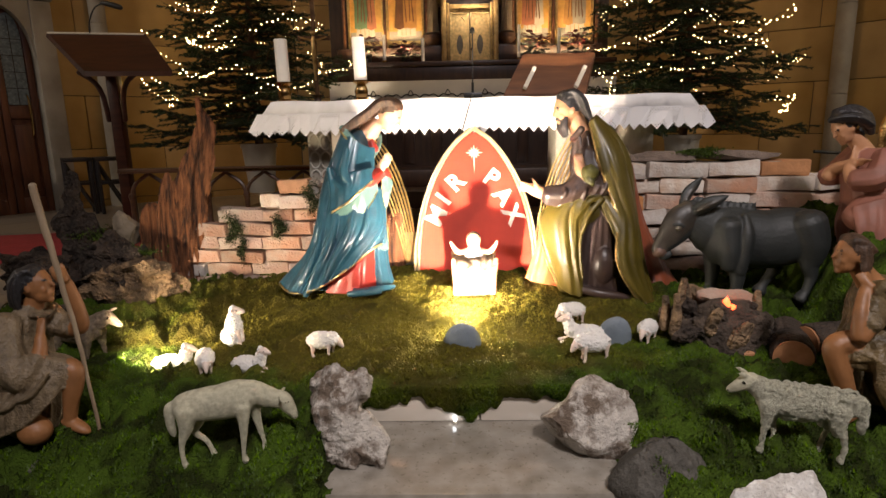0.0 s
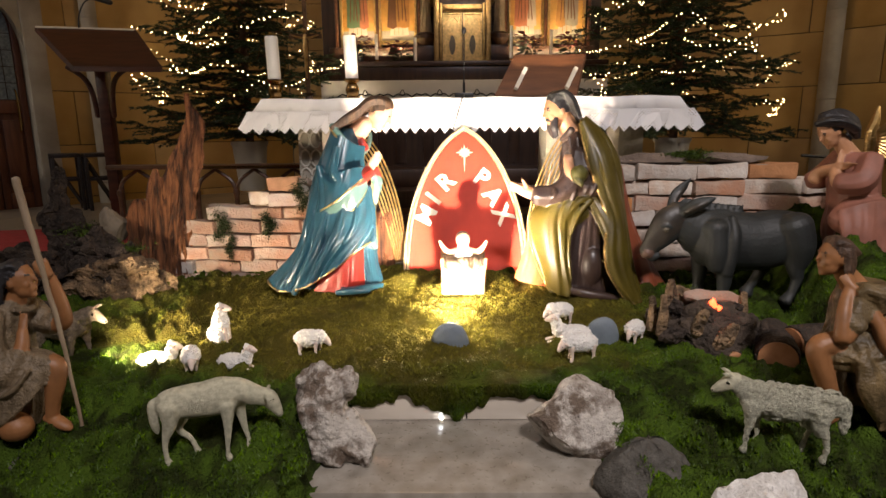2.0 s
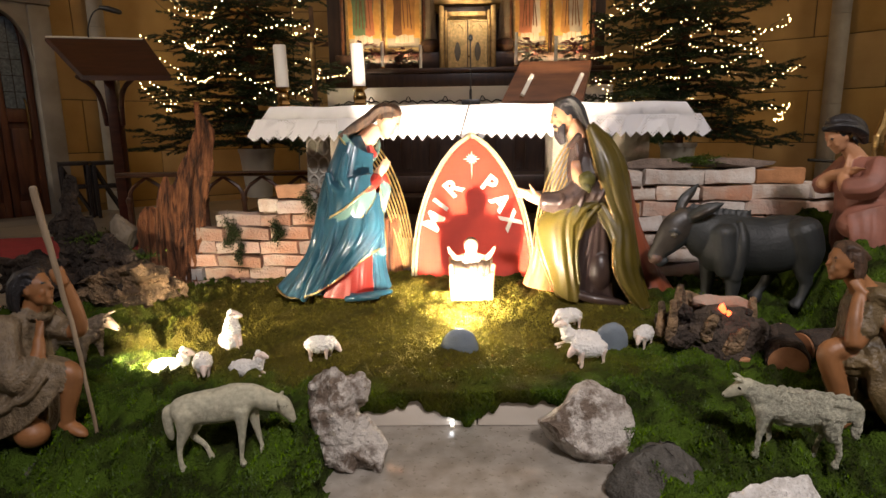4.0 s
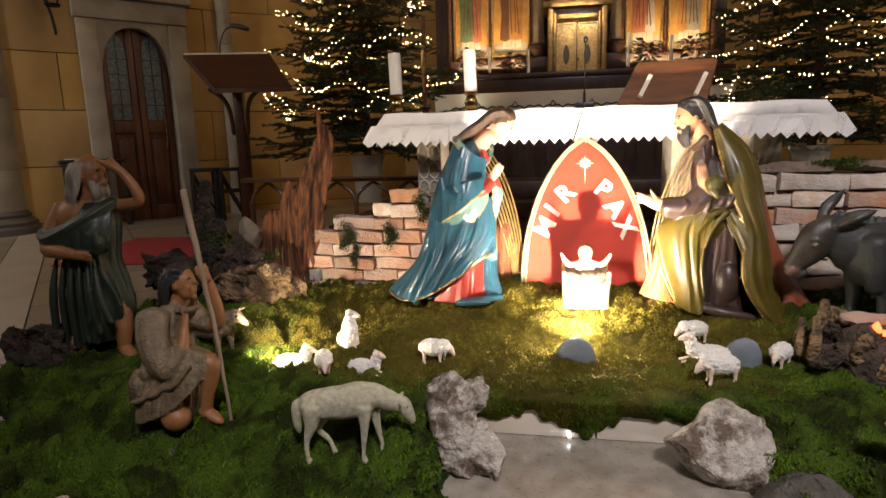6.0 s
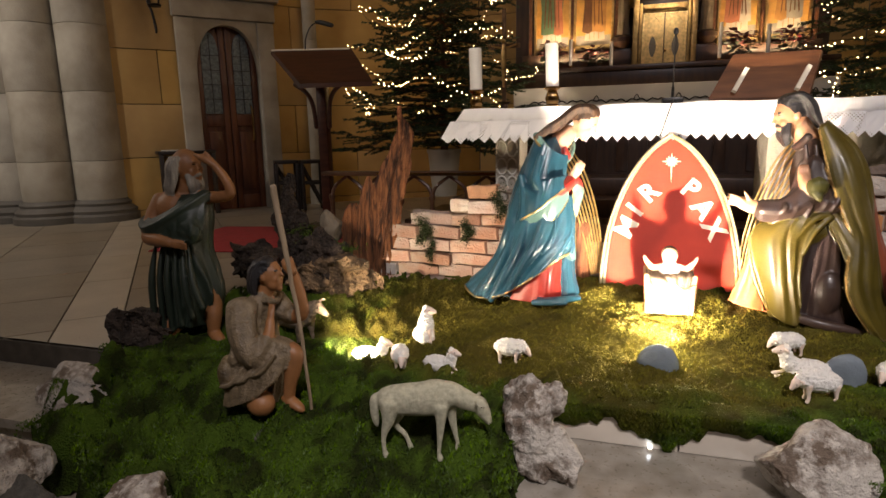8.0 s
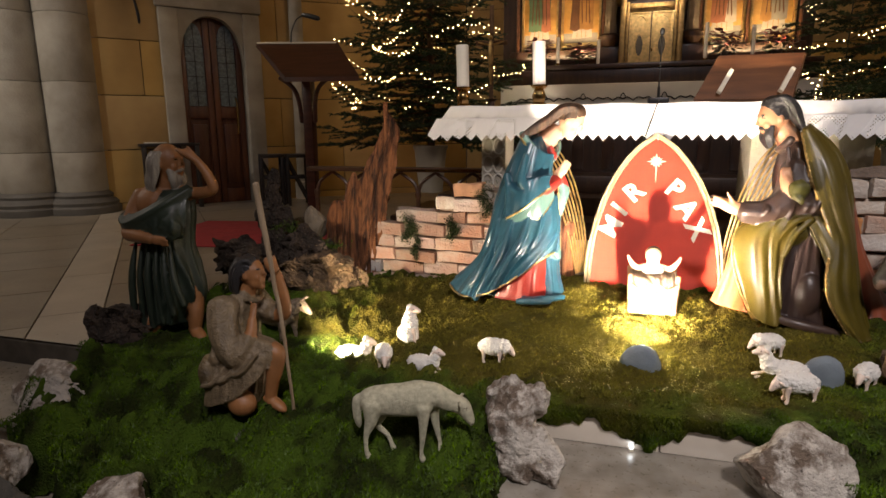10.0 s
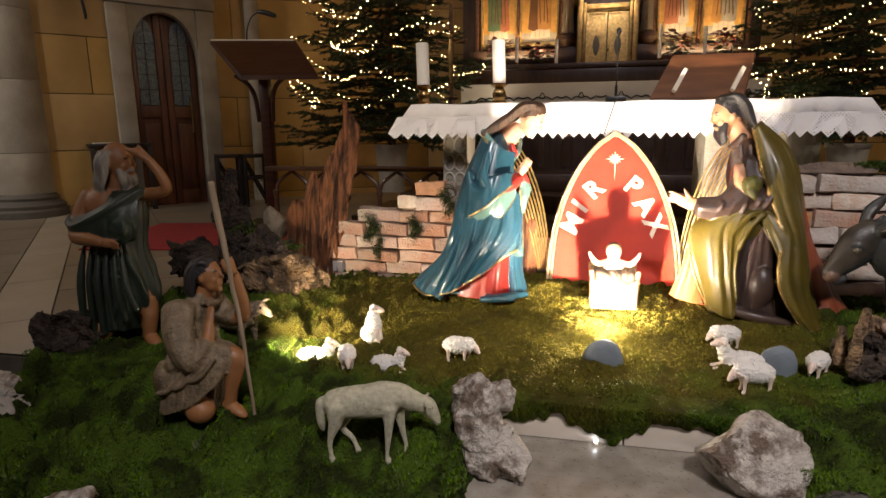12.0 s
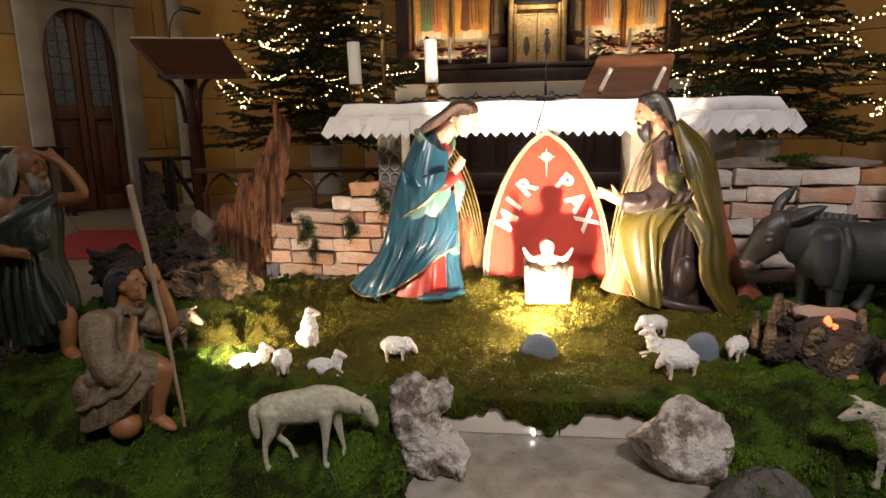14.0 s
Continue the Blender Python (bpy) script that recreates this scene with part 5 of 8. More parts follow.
    a = math.pi / 2 + 2 * math.pi * k / 24
    r = 0.016 if k % 2 else (0.042 if k % 6 == 0 else (0.036 if k % 3 == 0 else 0.03))
    if k == 12:
        r = 0.105
    star.append((r * math.cos(a), 0.605 + r * math.sin(a)))
prism(bm, star, -0.006, -0.001)
tilted(part("star", bm, "letter", arch, "cream eight-pointed star with a tail", smooth=False))


def letters(text, where, size, turn, parent, mat="letter"):
    cu = bpy.data.curves.new("letter_" + text, "FONT")
    cu.body, cu.size, cu.align_x, cu.align_y, cu.extrude = text, size, "CENTER", "CENTER", 0.002
    cu.offset = 0.004
    tmp = bpy.data.objects.new("tmp", cu)
    scene.collection.objects.link(tmp)
    me = bpy.data.meshes.new_from_object(tmp.evaluated_get(bpy.context.evaluated_depsgraph_get()))
    bpy.data.objects.remove(tmp)
    me.materials.clear()
    me.materials.append(M[mat])
    ob = new("letter", me)
    ob.parent = parent
    ob.matrix_basis = TILT @ pose(*where) @ pose(0, 0, 0, 90, 0, 0) @ pose(0, 0, 0, 0, 0, turn)
    return ob


for ch, x, z, turn in (("M", -0.19, 0.28, 62), ("I", -0.155, 0.365, 52), ("R", -0.095, 0.45, 42), ("P", 0.085, 0.47, -38), ("A", 0.14, 0.375, -52), ("X", 0.185, 0.28, -62)):
    letters(ch, (x, -0.004, z), 0.12, turn, arch)

# gilded curved slats fanning out on both sides of the arch
for side in (-1, 1):
    fan = thing("gilded_slat_fan", (0.27, 3.24, 0.17), "fan of thin curved gilded slats beside the arch", "decoration", "gilded fans")
    for k in range(7):
        o = 0.012 * k
        bm = bmesh.new()
        tube(bm, [(side * (0.3 + o * 0.6), 0.0 - 0.01 * k, 0.03, 0.0045), (side * (0.31 + o), -0.01 * k, 0.2, 0.005), (side * (0.345 + o * 1.3), -0.01 * k, 0.38, 0.005),
                  (side * (0.41 + o * 1.5), -0.01 * k, 0.55, 0.005), (side * (0.5 + o * 1.6), -0.008 * k, 0.68, 0.004)], 0, 6, 30, wide=1.0)
        part("slat", bm, "gold", fan)
bm = bmesh.new()
tube(bm, [(0, 0, 0, 0.05), (0.002, 0, 0.12, 0.046), (0, 0, 0.26, 0.045)], 0, 14, 14, rough=0.006)
single("wooden_post", bm, "driftwood", (-0.13, 3.22, 0.17), "short weathered pinkish wooden post", "post")


def face(bm, c, d, size, skin, hair, eye=None, beard=None, bald=False, nod=0.0, strands=True):
    """A head at c looking along d (degrees), nodding down by nod: nose, lips, jaw, ears, hair."""
    m = pose(*c, 0, 0, d) @ pose(0, 0, 0, 0, nod, 0)
    rot = tuple(math.degrees(a) for a in m.to_euler())

    def w(x, y, z):
        return tuple(m @ Vector((x * size, y * size, z * size)))

    def lump(x, y, z, rx, ry, rz_, mat, seg=12, rough=0.0):
        ball(bm, w(x, y, z), (rx * size, ry * size, rz_ * size), mat, rot, seg, rough, 9)

    lump(-0.002, 0, 0.008, 0.05, 0.043, 0.056, skin, 24)
    lump(0.014, 0, -0.028, 0.034, 0.033, 0.036, skin, 18)
    lump(0.033, 0, -0.055, 0.013, 0.014, 0.011, skin)
    tube(bm, [(*w(0.046, 0, 0.016), 0.004 * size), (*w(0.053, 0, 0.004), 0.005 * size), (*w(0.058, 0, -0.008), 0.0062 * size)], skin, 8, 8)
    tube(bm, [(*w(0.043, -0.009, -0.032), 0.0025 * size), (*w(0.0485, 0, -0.0305), 0.004 * size), (*w(0.043, 0.009, -0.032), 0.0025 * size)], skin, 8, 8)
    for s in (-1, 1):
        lump(0.032, s * 0.02, -0.014, 0.013, 0.013, 0.015, skin)
        lump(0.0405, s * 0.0185, 0.01, 0.004, 0.006, 0.0022, hair if eye is None else eye, 10)
        tube(bm, [(*w(0.045, s * 0.009, 0.019), 0.0025 * size), (*w(0.042, s * 0.026, 0.02), 0.0025 * size)], hair if not bald else skin, 8, 6)
        lump(-0.006, s * 0.044, -0.004, 0.009, 0.005, 0.014, skin, 8)
    if not bald:
        lump(-0.016, 0, 0.022, 0.05, 0.048, 0.05, hair, 22, 0.1)
        for k in range(9):
            a = -1.2 + 0.3 * k
            y0 = 0.034 * math.sin(a)
            tube(bm, [(*w(0.03 - 0.012 * abs(math.sin(a)), y0, 0.056 - 0.012 * abs(a)), 0.005 * size), (*w(0.005, 0.04 * math.sin(a), 0.07 - 0.01 * abs(a)), 0.009 * size),
                      (*w(-0.03, 0.046 * math.sin(a), 0.06 - 0.012 * abs(a)), 0.01 * size), (*w(-0.06, 0.044 * math.sin(a), 0.02), 0.009 * size)], hair, 8, 14)
    if strands:
        for k in range(10):
            a = -1.6 + 0.355 * k
            x0, y0 = -0.034 * math.cos(a) - 0.014, 0.047 * math.sin(a)
            top = 0.03 if not bald else 0.022
            tube(bm, [(*w(x0, y0, top), 0.011 * size), (*w(x0 - 0.008, y0 * 1.06, -0.012), 0.012 * size), (*w(x0 - 0.004, y0 * 1.12, -0.036), 0.011 * size), (*w(x0 - 0.01, y0 * 1.1, -0.062), 0.005 * size)], hair, 8, 16, folds=3, amp=0.25, phase=k)
    if beard is not None:
        for k in range(9):
            y0 = -0.032 + 0.008 * k
            e = 1 - (y0 / 0.05) ** 2
            tube(bm, [(*w(0.008 + 0.026 * e, y0, -0.026 if abs(k - 4) > 1 else -0.046), 0.008 * size), (*w(0.016 + 0.026 * e, y0, -0.06), 0.01 * size), (*w(0.014 + 0.02 * e, y0 * 0.7, -0.082 - 0.018 * e), 0.004 * size)], beard, 8, 12, folds=3, amp=0.25, phase=k)
        tube(bm, [(*w(0.028, -0.03, -0.036), 0.004 * size), (*w(0.051, 0, -0.0225), 0.004 * size), (*w(0.028, 0.03, -0.036), 0.004 * size)], beard, 8, 14)


# ---- figures (plain shapes) ----
def mary():
    bm = bmesh.new()
    robe(bm, [(-0.02, -0.24, 0.17, 0.02, 0.17, 0.0), (0.09, -0.16, 0.15, 0.02, 0.15, 0.0), (0.19, -0.12, 0.14, 0.02, 0.14, 0.0), (0.29, -0.1, 0.14, 0.01, 0.13, 0.0), (0.4, -0.09, 0.13, 0.01, 0.13, 0.0),
              (0.5, -0.07, 0.11, 0.0, 0.125, 0.0), (0.585, -0.05, 0.11, 0, 0.11, 0.0), (0.645, -0.02, 0.1, 0, 0.085, 0.0), (0.675, 0.02, 0.085, 0, 0.05, 0.0)], 0, 8, 60, 40)
    # mantle falling from the shoulder to the train, its hem rising over the knee
    m = hung_cloth(bm, [[(0.0, 0.03, 0.68), (-0.05, 0.04, 0.56), (-0.095, 0.05, 0.42), (-0.115, 0.05, 0.29), (-0.16, 0.04, 0.15), (-0.3, 0.02, 0.0)],
                   [(0.0, -0.07, 0.68), (-0.05, -0.1, 0.55), (-0.09, -0.11, 0.42), (-0.11, -0.13, 0.29), (-0.15, -0.15, 0.14), (-0.26, -0.17, -0.005)],
                   [(0.03, -0.11, 0.665), (-0.01, -0.155, 0.53), (-0.05, -0.165, 0.4), (-0.07, -0.18, 0.25), (-0.12, -0.2, 0.12), (-0.18, -0.23, -0.005)],
                   [(0.06, -0.12, 0.64), (0.03, -0.165, 0.5), (0.01, -0.17, 0.38), (0.0, -0.19, 0.26), (-0.04, -0.21, 0.14), (-0.09, -0.235, 0.03)],
                   [(0.1, -0.11, 0.61), (0.08, -0.14, 0.5), (0.08, -0.15, 0.38), (0.08, -0.17, 0.29), (0.06, -0.185, 0.2), (0.02, -0.2, 0.115)],
                   [(0.135, -0.07, 0.6), (0.13, -0.09, 0.5), (0.145, -0.1, 0.38), (0.16, -0.12, 0.3), (0.165, -0.13, 0.25), (0.155, -0.14, 0.2)]], 0, 5, (0.004, 0.048), 0.03, 0.2, 1.2)
    gold_edge(bm, m[-1], 3, 0.0042)
    for a in ([(-0.08, -0.15, 0.4, 0.006), (-0.09, -0.185, 0.25, 0.016), (-0.15, -0.215, 0.1, 0.02), (-0.22, -0.22, 0.0, 0.012)],
              [(-0.02, -0.19, 0.33, 0.006), (-0.06, -0.22, 0.2, 0.018), (-0.12, -0.25, 0.08, 0.02), (-0.16, -0.255, 0.0, 0.014)],
              [(0.05, -0.18, 0.36, 0.006), (0.02, -0.21, 0.25, 0.014), (-0.03, -0.23, 0.16, 0.014), (-0.08, -0.25, 0.06, 0.01)],
              [(0.1, -0.16, 0.36, 0.006), (0.09, -0.18, 0.28, 0.012), (0.05, -0.2, 0.2, 0.01)]):
        tube(bm, a, 0, 9, 26)
    # cloth crumpled in the lap and at the elbow
    tube(bm, [(-0.03, -0.17, 0.47, 0.02), (0.02, -0.19, 0.44, 0.02), (0.09, -0.17, 0.46, 0.012)], 0, 10, 18)
    tube(bm, [(-0.05, -0.165, 0.52, 0.012), (-0.035, -0.185, 0.42, 0.016), (-0.05, -0.185, 0.34, 0.01)], 0, 10, 18)
    tube(bm, [(0.03, -0.17, 0.6, 0.012), (0.015, -0.19, 0.5, 0.018), (0.05, -0.19, 0.45, 0.012)], 0, 10, 18)
    # wide sleeve with gilded edge over its pale lining
    m = hung_cloth(bm, [[(-0.03, -0.16, 0.48), (-0.045, -0.19, 0.41), (-0.046, -0.2, 0.335)], [(0.03, -0.18, 0.5), (0.02, -0.205, 0.44), (0.02, -0.21, 0.375)],
                   [(0.09, -0.17, 0.515), (0.075, -0.19, 0.465), (0.08, -0.195, 0.425)], [(0.135, -0.13, 0.52), (0.125, -0.15, 0.49), (0.13, -0.15, 0.465)]], 0, 3, (0.004, 0.012), 0.02, 0.6, 0.5, 40, 26)
    gold_edge(bm, m[-1], 3, 0.0042)
    m = hung_cloth(bm, [[(-0.046, -0.195, 0.345), (-0.05, -0.185, 0.33), (-0.048, -0.175, 0.32)], [(0.02, -0.195, 0.39), (0.03, -0.19, 0.35), (0.04, -0.175, 0.325)],
                   [(0.08, -0.18, 0.44), (0.09, -0.175, 0.39), (0.1, -0.155, 0.355)], [(0.125, -0.14, 0.475), (0.14, -0.13, 0.455), (0.145, -0.11, 0.43)]], 1, 2, (0.003, 0.01), 0.03, 0.1, 0.4, 36, 20)
    gold_edge(bm, m[-1], 3, 0.003)
    m = hung_cloth(bm, [[(0.15, -0.06, 0.47), (0.16, -0.07, 0.41), (0.168, -0.07, 0.34)], [(0.175, -0.06, 0.475), (0.18, -0.07, 0.42), (0.172, -0.07, 0.345)], [(0.2, -0.04, 0.46), (0.2, -0.05, 0.43), (0.185, -0.05, 0.385)]], 1, 2, (0.003, 0.008), 0.02, 0.3, 0.3, 24, 20)
    gold_edge(bm, m[:, 0], 3, 0.003)
    tube(bm, [(0.07, -0.15, 0.44, 0.03), (0.11, -0.125, 0.46, 0.033), (0.145, -0.08, 0.49, 0.026)], 2, 16, 14, folds=4, amp=0.07)
    tube(bm, [(0.12, 0.04, 0.43, 0.036), (0.16, -0.02, 0.455, 0.034), (0.16, -0.04, 0.49, 0.026)], 2, 16, 14, folds=4, amp=0.06)
    # front edge of the mantle hanging from the wrist to the hem
    m = hung_cloth(bm, [[(0.12, -0.1, 0.42), (0.115, -0.12, 0.3), (0.12, -0.13, 0.22)], [(0.145, -0.08, 0.43), (0.145, -0.11, 0.3), (0.145, -0.12, 0.2)], [(0.165, -0.05, 0.43), (0.168, -0.07, 0.3), (0.172, -0.08, 0.17)]], 0, 2, (0.004, 0.012), 0.03, 0.2, 0.3, 24, 24)
    gold_edge(bm, m[:, -1], 3, 0.0036)
    hung_cloth(bm, [[(0.13, -0.11, 0.215), (0.15, -0.12, 0.19)], [(0.15, -0.105, 0.22), (0.165, -0.11, 0.16)], [(0.172, -0.08, 0.21), (0.178, -0.085, 0.155)]], 1, 2, (0.003, 0.006), 0.02, 0.3, 0.3, 16, 10)
    # red gown over the knee, blue lining beside and below it
    hung_cloth(bm, [[(-0.04, -0.15, 0.14), (-0.06, -0.18, 0.07), (-0.09, -0.19, -0.01)], [(0.03, -0.16, 0.19), (0.02, -0.205, 0.11), (0.01, -0.215, -0.01)], [(0.08, -0.15, 0.21), (0.08, -0.19, 0.12), (0.07, -0.2, -0.01)], [(0.12, -0.11, 0.22), (0.12, -0.14, 0.12), (0.115, -0.15, -0.01)]], 2, 2.5, (0.003, 0.012), 0.05, 0.35, 0.5, 36, 24)
    hung_cloth(bm, [[(0.115, -0.11, 0.2), (0.115, -0.125, 0.1), (0.11, -0.14, 0.0)], [(0.14, -0.1, 0.2), (0.145, -0.12, 0.1), (0.16, -0.15, 0.0)], [(0.168, -0.06, 0.2), (0.172, -0.07, 0.1), (0.2, -0.09, -0.005)]], 0, 3, (0.004, 0.016), 0.03, 0.4, 0.4, 30, 24)
    for a, b in (((0.04, -0.23, 0.005), (0.2, -0.17, 0.01)), ((0.02, -0.25, 0.0), (0.15, -0.23, 0.004))):
        tube(bm, [(*a, 0.012), ((a[0] + b[0]) / 2, a[1] - 0.012, a[2] + 0.01, 0.016), (*b, 0.012)], 0, 9, 16)
    # collar
    for edge in ([(0.0, -0.1, 0.685), (0.045, -0.115, 0.635), (0.09, -0.1, 0.59), (0.12, -0.06, 0.57)], [(0.1, 0.06, 0.68), (0.14, 0.03, 0.645), (0.14, -0.01, 0.6), (0.125, -0.04, 0.57)]):
        tube(bm, [(*p_, 0.015) for p_ in edge], 1, 10, 18, wide=0.7)
        tube(bm, [(p_[0] - 0.008, p_[1] - 0.008, p_[2] - 0.012, 0.0035) for p_ in edge], 3, 7, 18)
    ball(bm, (0.122, -0.075, 0.572), 0.012, 3, seg=10)
    tube(bm, [(0.11, -0.03, 0.62, 0.018), (0.125, -0.035, 0.585, 0.02)], 2, 10, 8)
    # praying hands with fingers
    for y, o in ((-0.055, 0.0), (-0.03, 0.006)):
        tube(bm, [(0.132 + o, y, 0.475, 0.017), (0.15 + o, y, 0.51, 0.02), (0.165 + o, y, 0.535, 0.017)], 4, 12, 14, wide=0.6)
        for k in range(4):
            tube(bm, [(0.15 + o + 0.008 * k, y, 0.533 - 0.004 * k, 0.0055), (0.165 + o + 0.0075 * k, y + 0.002, 0.556 - 0.004 * k, 0.005), (0.178 + o + 0.006 * k, y + 0.004, 0.576 - 0.006 * k, 0.003)], 4, 7, 8)
    # neck, head, face
    tube(bm, [(0.05, 0, 0.6, 0.055), (0.09, -0.005, 0.65, 0.042), (0.135, -0.005, 0.695, 0.034)], 4, 16, 12)
    face(bm, (0.195, -0.012, 0.733), -10, 1.02, 4, 5, nod=38, strands=False)
    # hair parted, drawn back and falling over the shoulder
    for k, y in enumerate((-0.054, -0.04, -0.022, 0.0, 0.025, 0.045)):
        tube(bm, [(0.238, y * 0.6, 0.768, 0.008), (0.21, y * 0.95, 0.79, 0.015), (0.16, y * 1.05, 0.785, 0.02), (0.11, y * 1.15, 0.745, 0.021), (0.05, y * 1.5, 0.705, 0.02), (0.005, y * 1.8 - 0.01, 0.675, 0.012)], 5, 10, 32, folds=4, amp=0.22, phase=k)
    return sculpted("kneeling_woman_statue", bm, ["blue", "teal", "red", "gold", "skin_pale", "hair"], (-0.3, 2.96, 0.18),
                    "painted praying woman statue kneeling in a glossy blue mantle", "statue", smoothing=2)


def joseph():
    bm = bmesh.new()
    # torso and skirt under the cloth
    robe(bm, [(-0.01, -0.16, 0.1, -0.05, 0.13, 0.0), (0.15, -0.14, 0.1, -0.05, 0.13, 0.0), (0.3, -0.12, 0.08, -0.04, 0.13, 0.0), (0.42, -0.13, 0.06, -0.03, 0.12, 0.0), (0.53, -0.15, 0.05, -0.02, 0.12, 0.0),
              (0.62, -0.14, 0.03, -0.01, 0.1, 0.0), (0.68, -0.12, 0.0, 0, 0.06, 0)], 1, 8, 60, 40)
    hung_cloth(bm, [[(-0.11, -0.15, 0.42), (-0.135, -0.165, 0.25), (-0.155, -0.18, 0.1), (-0.165, -0.19, -0.01)], [(-0.06, -0.16, 0.42), (-0.075, -0.185, 0.25), (-0.09, -0.2, 0.1), (-0.09, -0.2, -0.01)],
               [(-0.01, -0.16, 0.42), (0.0, -0.18, 0.25), (0.01, -0.195, 0.1), (0.04, -0.2, -0.01)]], 1, 5, (0.005, 0.016), 0.04, 0.1, 0.4, 50, 30)
    ball(bm, (-0.035, -0.185, 0.13), (0.05, 0.045, 0.085), 1, (0, 0, 0), 20)
    tube(bm, [(-0.15, -0.21, 0.045, 0.016), (-0.07, -0.24, 0.03, 0.02), (0.02, -0.245, 0.015, 0.018), (0.08, -0.24, 0.0, 0.012)], 1, 10, 20)
    # breast folds
    for k in range(3):
        tube(bm, [(-0.13 + 0.03 * k, -0.1 - 0.012 * k, 0.66, 0.007), (-0.12 + 0.03 * k, -0.125 - 0.01 * k, 0.57, 0.011), (-0.09 + 0.025 * k, -0.14 - 0.008 * k, 0.47, 0.008)], 1, 9, 14)
    # raised knee under olive cloth
    tube(bm, [(0.02, -0.06, 0.34, 0.09), (-0.1, -0.1, 0.345, 0.085), (-0.2, -0.115, 0.335, 0.07), (-0.235, -0.12, 0.3, 0.055)], 0, 26, 24)
    tube(bm, [(-0.225, -0.125, 0.3, 0.05), (-0.2, -0.14, 0.15, 0.035), (-0.18, -0.15, 0.0, 0.03)], 0, 22, 20)
    m = hung_cloth(bm, [[(-0.15, -0.1, 0.425), (-0.24, -0.12, 0.385), (-0.29, -0.13, 0.325), (-0.28, -0.15, 0.22), (-0.25, -0.16, 0.13), (-0.215, -0.17, 0.05)],
                   [(-0.13, -0.15, 0.43), (-0.2, -0.18, 0.39), (-0.24, -0.19, 0.32), (-0.225, -0.2, 0.2), (-0.195, -0.21, 0.12), (-0.17, -0.215, 0.02)],
                   [(-0.11, -0.17, 0.43), (-0.15, -0.2, 0.39), (-0.175, -0.21, 0.31), (-0.17, -0.215, 0.2), (-0.155, -0.22, 0.12), (-0.13, -0.225, 0.02)],
                   [(-0.085, -0.175, 0.425), (-0.1, -0.2, 0.39), (-0.12, -0.2, 0.33), (-0.13, -0.205, 0.26), (-0.135, -0.21, 0.2), (-0.13, -0.215, 0.14)]], 0, 3, (0.006, 0.024), 0.03, 0.7, 0.8)
    gold_edge(bm, m[:, 0], 4, 0.0038)
    for a in ([(-0.06, -0.19, 0.42, 0.009), (-0.11, -0.205, 0.4, 0.012), (-0.16, -0.21, 0.33, 0.008)], [(-0.05, -0.19, 0.41, 0.01), (-0.1, -0.21, 0.36, 0.012), (-0.13, -0.215, 0.28, 0.007)]):
        tube(bm, a, 0, 9, 16)
    # pale orange undergarment at the foot of the raised leg
    hung_cloth(bm, [[(-0.28, -0.1, 0.3), (-0.3, -0.1, 0.19), (-0.345, -0.1, 0.06)], [(-0.275, -0.11, 0.28), (-0.29, -0.12, 0.18), (-0.31, -0.13, 0.05)], [(-0.25, -0.11, 0.22), (-0.245, -0.12, 0.12), (-0.22, -0.13, 0.03)]], 3, 3, (0.004, 0.016), 0.05, 0.2, 0.4, 30, 20)
    # olive mantle from the shoulder down the near side
    m = hung_cloth(bm, [[(-0.095, -0.11, 0.715), (-0.065, -0.17, 0.56), (-0.02, -0.195, 0.43), (0.015, -0.205, 0.33), (0.0, -0.23, 0.21), (0.02, -0.245, 0.11), (0.1, -0.26, 0.0)],
                   [(-0.075, -0.11, 0.735), (-0.015, -0.18, 0.58), (0.03, -0.205, 0.43), (0.055, -0.21, 0.33), (0.055, -0.235, 0.2), (0.075, -0.25, 0.1), (0.125, -0.265, -0.01)],
                   [(-0.055, -0.06, 0.745), (0.025, -0.12, 0.62), (0.07, -0.15, 0.45), (0.085, -0.17, 0.33), (0.1, -0.19, 0.2), (0.12, -0.2, 0.1), (0.155, -0.215, -0.01)],
                   [(-0.045, 0.0, 0.745), (0.035, -0.05, 0.665), (0.09, -0.06, 0.56), (0.1, -0.07, 0.42), (0.112, -0.08, 0.3), (0.137, -0.09, 0.15), (0.175, -0.1, 0.01)],
                   [(-0.035, 0.08, 0.72), (0.035, 0.08, 0.64), (0.09, 0.06, 0.55), (0.1, 0.05, 0.42), (0.112, 0.05, 0.3), (0.137, 0.05, 0.15), (0.165, 0.05, 0.01)]], 0, 4, (0.003, 0.034), 0.03, 0.85, 0.9, 64, 48)
    gold_edge(bm, m[:, 0], 4, 0.0042)
    gold_edge(bm, m[-1][:40], 4, 0.0036)
    # fold caught at the waist, hanging in a V
    hung_cloth(bm, [[(-0.075, -0.17, 0.425), (-0.045, -0.195, 0.36), (-0.01, -0.215, 0.28), (0.01, -0.22, 0.23)], [(-0.04, -0.17, 0.43), (-0.01, -0.2, 0.37), (0.02, -0.225, 0.29), (0.04, -0.23, 0.22)], [(0.01, -0.16, 0.43), (0.04, -0.19, 0.38), (0.05, -0.21, 0.32), (0.06, -0.22, 0.25)]], 0, 3, (0.006, 0.016), 0.03, 0.3, 0.5, 36, 24)
    # rust cloak trailing behind
